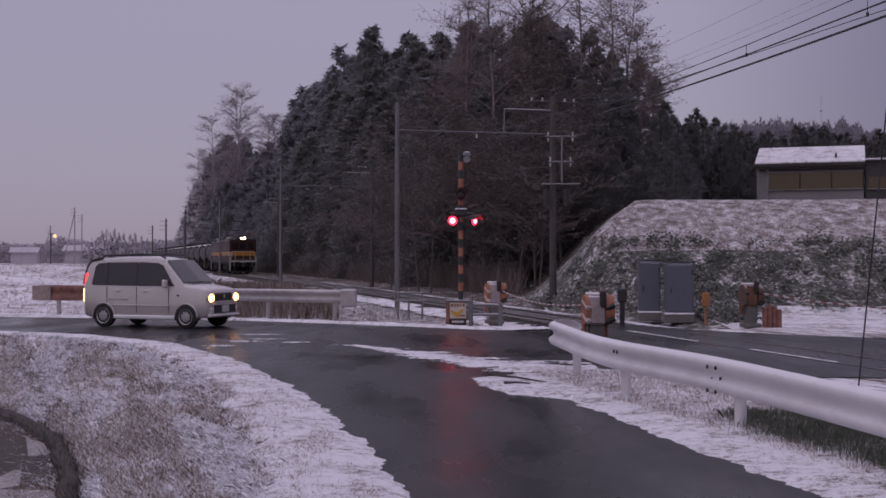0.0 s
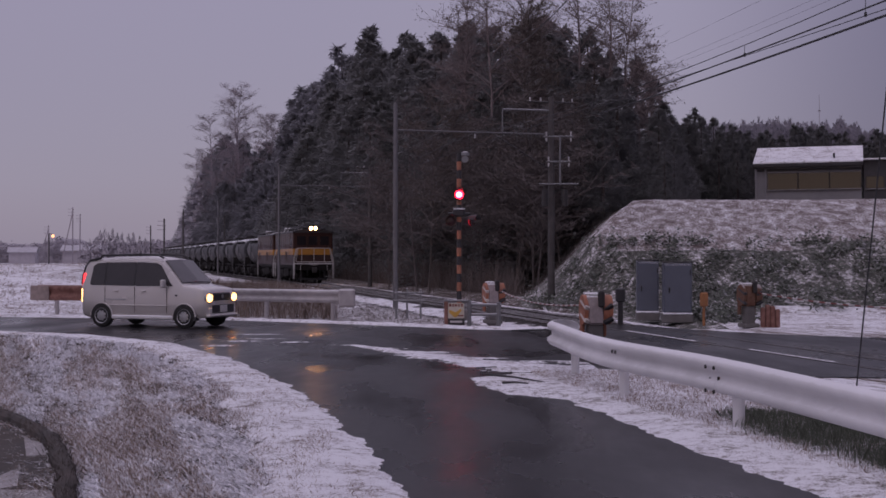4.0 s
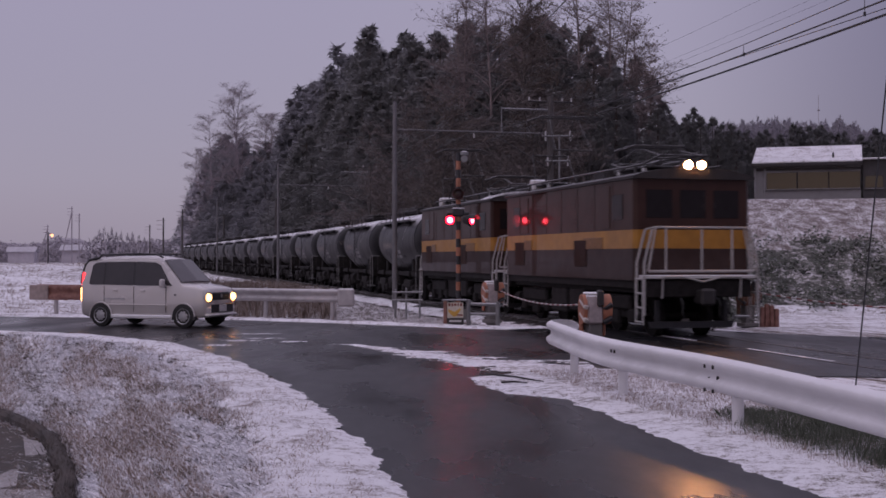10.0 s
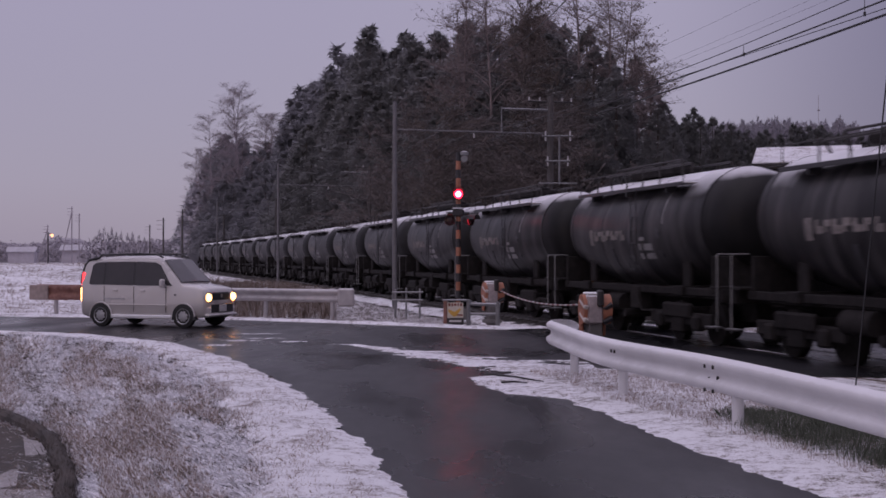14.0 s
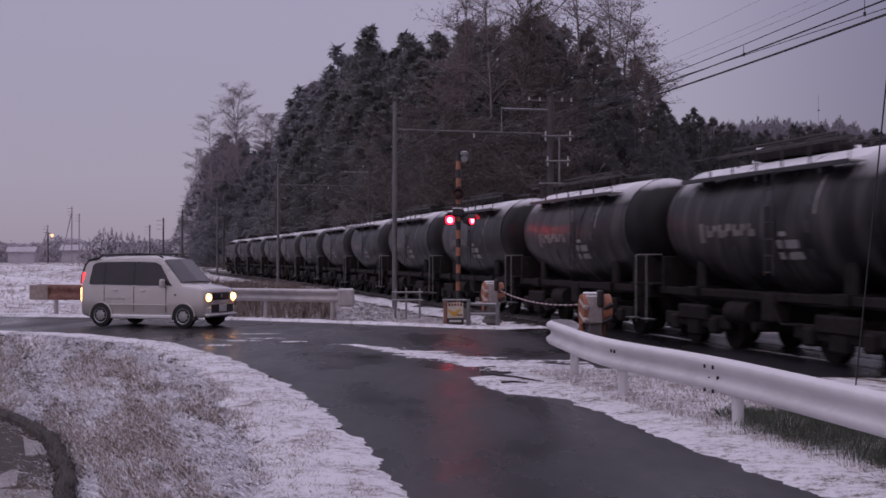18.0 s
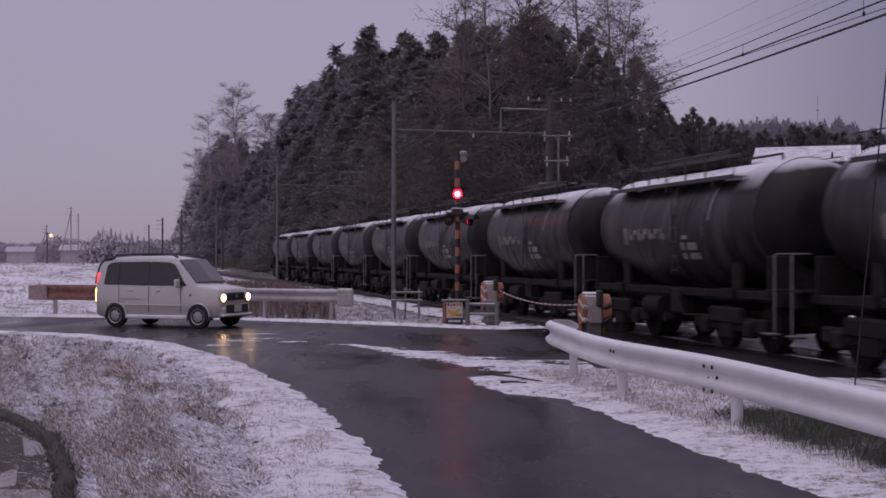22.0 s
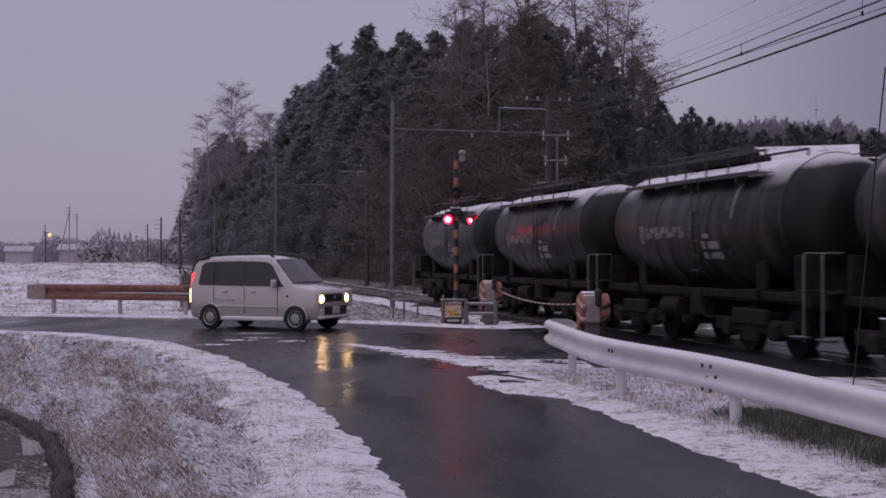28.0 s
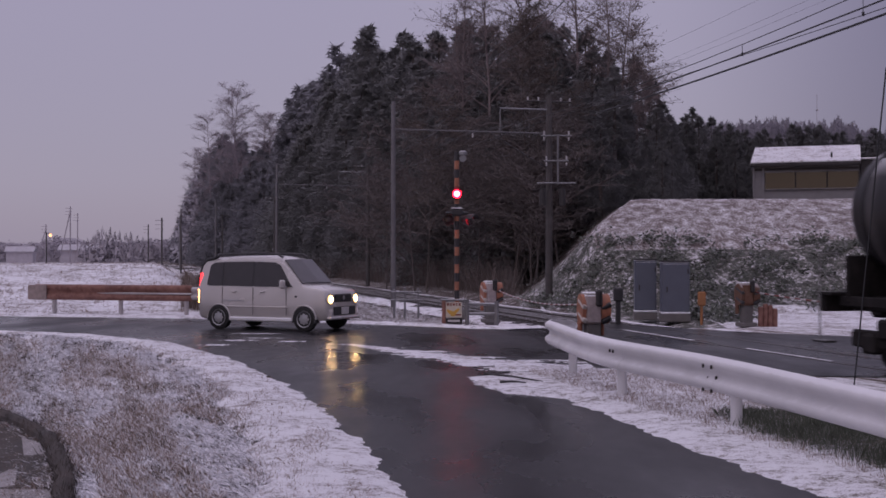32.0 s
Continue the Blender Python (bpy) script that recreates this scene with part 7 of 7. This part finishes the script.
def in_snow_holes(rng):
    """Small gaps that grass has melted into the lying snow."""
    y = 8.0 + 19.0 * rng.random() ** 1.5
    x = rng.uniform(-0.42 * y, 0)
    if bank_drop(x, y) < 0.6:
        return None
    return x, y, max(0.1, 0.35 - 0.6 * lying(x, y, 2.0, 0.16, 2.3)) * max(0.0, 3.0 * lying(x, y, 14, 5, 1.7) - 0.3)


blades("bare_flecks", in_snow_holes, 11000, 0.025, 0.05, 0.007, M_fleck, "dark gaps of wet grass in the thin snow", 30, 1.6, 0.01, 0.012)
blades("bank_snow", snow_spots, 46000, 0.02, 0.06, 0.014, M_clump, "clumps of snow caught in the grass", 27, 2.2)
blades("verge_grass", on_verge, 9000, 0.02, 0.075, 0.003, M_blade, "grass tufts in the snow under the guardrail", 22, 1.0, 0.05)


def on_strip(rng):
    y = 8.0 + 15.0 * rng.random() ** 1.2
    x = rng.uniform(-0.3 * y, 0)
    d = bank_drop(x, y)
    return (x, y, max(0.02, 0.1 + 0.8 * noise.noise((x * 3, y * 0.8, 6)))) if 0.15 < d < 1.0 else None


blades("strip_grass", on_strip, 1800, 0.02, 0.06, 0.003, M_blade, "sparse grass tips in the snow along the road", 29, 1.0, 0.04)


def green_patch(rng):
    y = rng.uniform(8.2, 12.6)
    x = rng.uniform(3.0, 5.4)
    foot = 2.85 + (11.8 - y) * 0.26 + 0.12 * noise.noise((x * 3, y * 3, 2))
    return (x, y, 0.45 + 0.5 * noise.noise((x, y, 1))) if x > foot else None


M_green = island_mat("green_winter_grass", ((0.0, (0.06, 0.07, 0.05)), (0.75, (0.13, 0.145, 0.108)), (1.0, (0.3, 0.3, 0.28))))
blades("green_grass", green_patch, 26000, 0.05, 0.19, 0.002, M_green, "green winter grass tufts behind the guardrail", 24, 0.45, 0.02, 0.09)


def short_turf(rng):
    x = rng.uniform(-5, 4.5)
    y = rng.uniform(29, 44)
    lat = side_of_track(x, y)
    edge = 32.9 - 0.42 * (x + 6.8)
    if lat > -1.9 or y < edge + 0.5:
        return None
    return x, y, 0.8


def on_field(rng):
    y = rng.uniform(35.5, 130)
    x = rng.uniform(-0.38 * y - 1, -0.2 * y)
    if side_of_track(x, y) > -5 or y < 36.4:
        return None
    return x, y, 0.25 + 0.75 * max(0, noise.noise((x * 0.6, y * 0.6, 3)) + 0.3)


blades("field_stubble", on_field, 8000, 0.03, 0.1, 0.011, M_blade, "short brown stubble in the snowy field", 28, 0.9)
blades("trackside_turf", short_turf, 3500, 0.02, 0.07, 0.006, M_turf, "short dark turf flecked with snow beside the railway", 25, 1.3)
def tall_by_rail(rng):
    """A strip of tall weeds behind the barrier that thins out towards the crossing."""
    y = rng.uniform(38, 50)
    u = rng.uniform(330, 505)
    x = (u - 784) / FOCAL * y
    if side_of_track(x, y) > -3.2:
        return None
    return x, y, min(1.0, (510 - u) / 90)


blades("tall_weeds", tall_by_rail, 2600, 0.4, 0.95, 0.008, M_stalk, "tall brown withered weeds beside the railway", 33, 0.45, 0.0, 0.09)
blades("trackside_weeds", by_rail, 4700, 0.12, 0.45, 0.008, M_stalk, "brown dry weeds between road and railway", 23, 0.6)


def shrubs():
    rng = random.Random(31)
    mb = MB()
    for _ in range(680):
        x, y = rng.uniform(1.2, 17), rng.uniform(31.2, 44)
        z = ground_z(x, y)
        if side_of_track(x, y) < 2.5 or z > 2.3 or (y < 36 and x < 6.9) or (y < 36.6 and x > 8.5):
            continue
        s = rng.uniform(0.2, 0.55)
        for _ in range(34):
            d = Vector((rng.gauss(0, 0.5), rng.gauss(0, 0.5), abs(rng.gauss(0, 0.45)))) * s
            leaf_cloud(mb, Vector((x, y, z)) + d, 0.16, rng, 2)
    lone("bank_shrubs", mb, M_shrub, "low green shrubs dusted with snow on the bank", "shrub", kind="stuff", smooth=0)
    mb = MB()
    for _ in range(3600):
        q, lat = 44 + 150 * rng.random() ** 1.4, rng.uniform(4.4, 8.6)
        p, a = track(q, lat)
        if p.x > 3.2:
            continue
        z = ground_z(p.x, p.y)
        for _ in range(5):
            d = Vector((rng.gauss(0, 0.35), rng.gauss(0, 0.35), 1)).normalized() * rng.uniform(0.4, 1.9)
            o = p + Vector((rng.gauss(0, 0.4), rng.gauss(0, 0.4), z))
            mb.tube([o, o + d * 0.6, o + d], [0.01, 0.007, 0.004], 3, cap=False)
    lone("undergrowth", mb, M_brush, "leafless brown brushwood at the edge of the wood", "undergrowth", kind="stuff", smooth=0)


shrubs()

# ---------------------------------------------------------------- what moves
TRAVEL = ((-1, 135.5), (0, 124.8), (1, 114.2), (2, 103.5), (3, 92.9), (4, 82.3), (5, 71.9), (6, 61.6), (7, 52.3), (8, 43.3), (9, 34.6), (10, 26.1), (11, 17.65), (12, 9.2), (13, 0.8), (14, -7.6), (16, -24.4), (19, -49.5), (21, -66.3), (23, -83.2), (25, -99.8), (26, -107.6), (27, -115.0), (28, -122.2), (29, -129.5), (30, -136.6), (31, -143.4), (32, -150.0), (33, -156.4))


def lead(t):
    """Distance of the train's nose up the line at t seconds."""
    for i in range(1, len(TRAVEL) - 2):
        (t0, a), (t1, b), (t2, c), (t3, d) = TRAVEL[i - 1:i + 3]
        if t1 <= t <= t2:
            m1, m2 = (c - a) / (t2 - t0), (d - b) / (t3 - t1)
            h = t2 - t1
            u = (t - t1) / h
            return (2 * u ** 3 - 3 * u ** 2 + 1) * b + (u ** 3 - 2 * u ** 2 + u) * h * m1 + (-2 * u ** 3 + 3 * u ** 2) * c + (u ** 3 - u ** 2) * h * m2
    return TRAVEL[-2][1]


LOCO, WAGON, WAGONS = 10.5, 9.3, 16
loco_a = locomotive("leading brown electric locomotive with yellow band and lit twin headlamps")
loco_b = copy_thing(loco_a, Matrix.Identity(4))
tagged(loco_b, "brown electric locomotive with a yellow band, unlit, coupled second")
headlights(loco_a)
roof_b = next(o for o in loco_b.children if o.name.startswith("roof"))
part("roof_snow", MB().prism(((-1.38, 3.45), (-1.2, 3.51), (-0.7, 3.61), (0, 3.64), (0.7, 3.61), (1.2, 3.51), (1.38, 3.45), (1.38, 3.48), (1.2, 3.55), (0.7, 3.66), (0, 3.69), (-0.7, 3.66), (-1.2, 3.55), (-1.38, 3.48)), 0, 3.5, 4.56), M_snow, roof_b, "snow on the end of the roof")
wagon = tank_wagon("black cement tank wagon with snow lying on top")
wagons = [wagon] + [copy_thing(wagon, Matrix.Identity(4)) for _ in range(WAGONS - 1)]
TRAIN = [(loco_a, 4.57), (loco_b, 4.57 + LOCO)] + [(w, 4.57 + LOCO * 1.5 + 0.52 + WAGON * (k + 0.5)) for k, w in enumerate(wagons)]
the_van, VAN_WHEELS, VAN_BULB_COVERS = van()
# seconds, x and y of the van's middle, heading in degrees
VAN = ((0, -7.1, 29.6, -20.0), (20.2, -7.1, 29.6, -20.0), (20.6, -7.07, 29.59, -20.0), (21, -6.99, 29.56, -20.2), (21.5, -6.84, 29.5, -20.5), (22, -6.67, 29.43, -20.8), (22.5, -6.47, 29.35, -21.2), (23, -6.26, 29.27, -21.6), (23.5, -6.03, 29.18, -22),
       (24, -5.82, 29.09, -22.4), (24.5, -5.56, 28.98, -22.8), (25, -5.29, 28.87, -23.2), (25.5, -5.03, 28.76, -23.6), (26.2, -4.68, 28.61, -24), (27, -4.35, 28.46, -24.4), (27.5, -4.19, 28.39, -24.6), (28, -4.1, 28.35, -24.8), (28.5, -4.0, 28.31, -25), (29, -3.93, 28.28, -25), (29.5, -3.9, 28.27, -25), (32, -3.9, 28.27, -25))


def motions():
    for ob, back in TRAIN:
        rows = []
        for k in range(33):
            q = lead(k) + back
            p, a = track(q)
            rows.append((k, Matrix.Translation(p) @ pose(0, 0, 0, 0, 0, math.degrees(a) - 90)))
        walk(ob, rows)
        for wh in ob.children_recursive:
            if wh.name.startswith("wheelset"):
                at = wh.location.copy()
                walk(wh, [(k / 30, Matrix.Translation(at) @ Matrix.Rotation((lead(0) - lead(k / 30)) / at.z, 4, "Y")) for k in range(961)])
    walk(the_van, [(t, pose(x, y, 0.006, 0, 0, h)) for t, x, y, h in VAN])
    for wh in VAN_WHEELS:
        at = wh.location.copy()
        rows, run, last = [], 0.0, None
        for t, x, y, h in VAN:
            if last:
                run += math.hypot(x - last[0], y - last[1])
            last = (x, y)
            rows.append((t, Matrix.Translation(at) @ Matrix.Rotation(run / 0.285, 4, "Y")))
        walk(wh, rows)
    # added discs sink into the bumper and bare the bulbs, so the headlamps brighten
    for sh in VAN_BULB_COVERS:
        at = sh.location.copy()
        low = Vector((1.74, at.y, 0.42))
        walk(sh, [(0, Matrix.Translation(at)), (18.9, Matrix.Translation(at)), (19.1, Matrix.Translation(low)), (32, Matrix.Translation(low))])
    # the two lamps flash by turns: each disc shows its lit face, then its dark one
    period = 1.124
    for (ob, m), first in zip(LENSES, (True, False, False)):
        rows, turn = [], 0
        t = 8.55 - 8 * period
        lit = False
        events = []
        k = 0
        while t < 32.5:
            events.append((t, "lower"))
            events.append((t + 0.562, "upper"))
            t += period
        mine = "upper" if first else "lower"
        state = 0 if mine == "lower" else 180
        rows.append((0, m @ Matrix.Rotation(radians(state), 4, "Z")))
        for t, who in events:
            if t < 0.1 or t > 31.85:
                continue
            n = round(t * 30) - 1
            full = 30 * ((n + 2) // 30)
            if n < full < n + 3:
                n = full - 3 if t * 30 <= full else full
            for s in range(4):
                rows.append(((n + s) / 30, m @ Matrix.Rotation(radians(state + 60 * s), 4, "Z")))
            state += 180
        rows.append((32.0, m @ Matrix.Rotation(radians(state), 4, "Z")))
        walk(ob, rows)


motions()
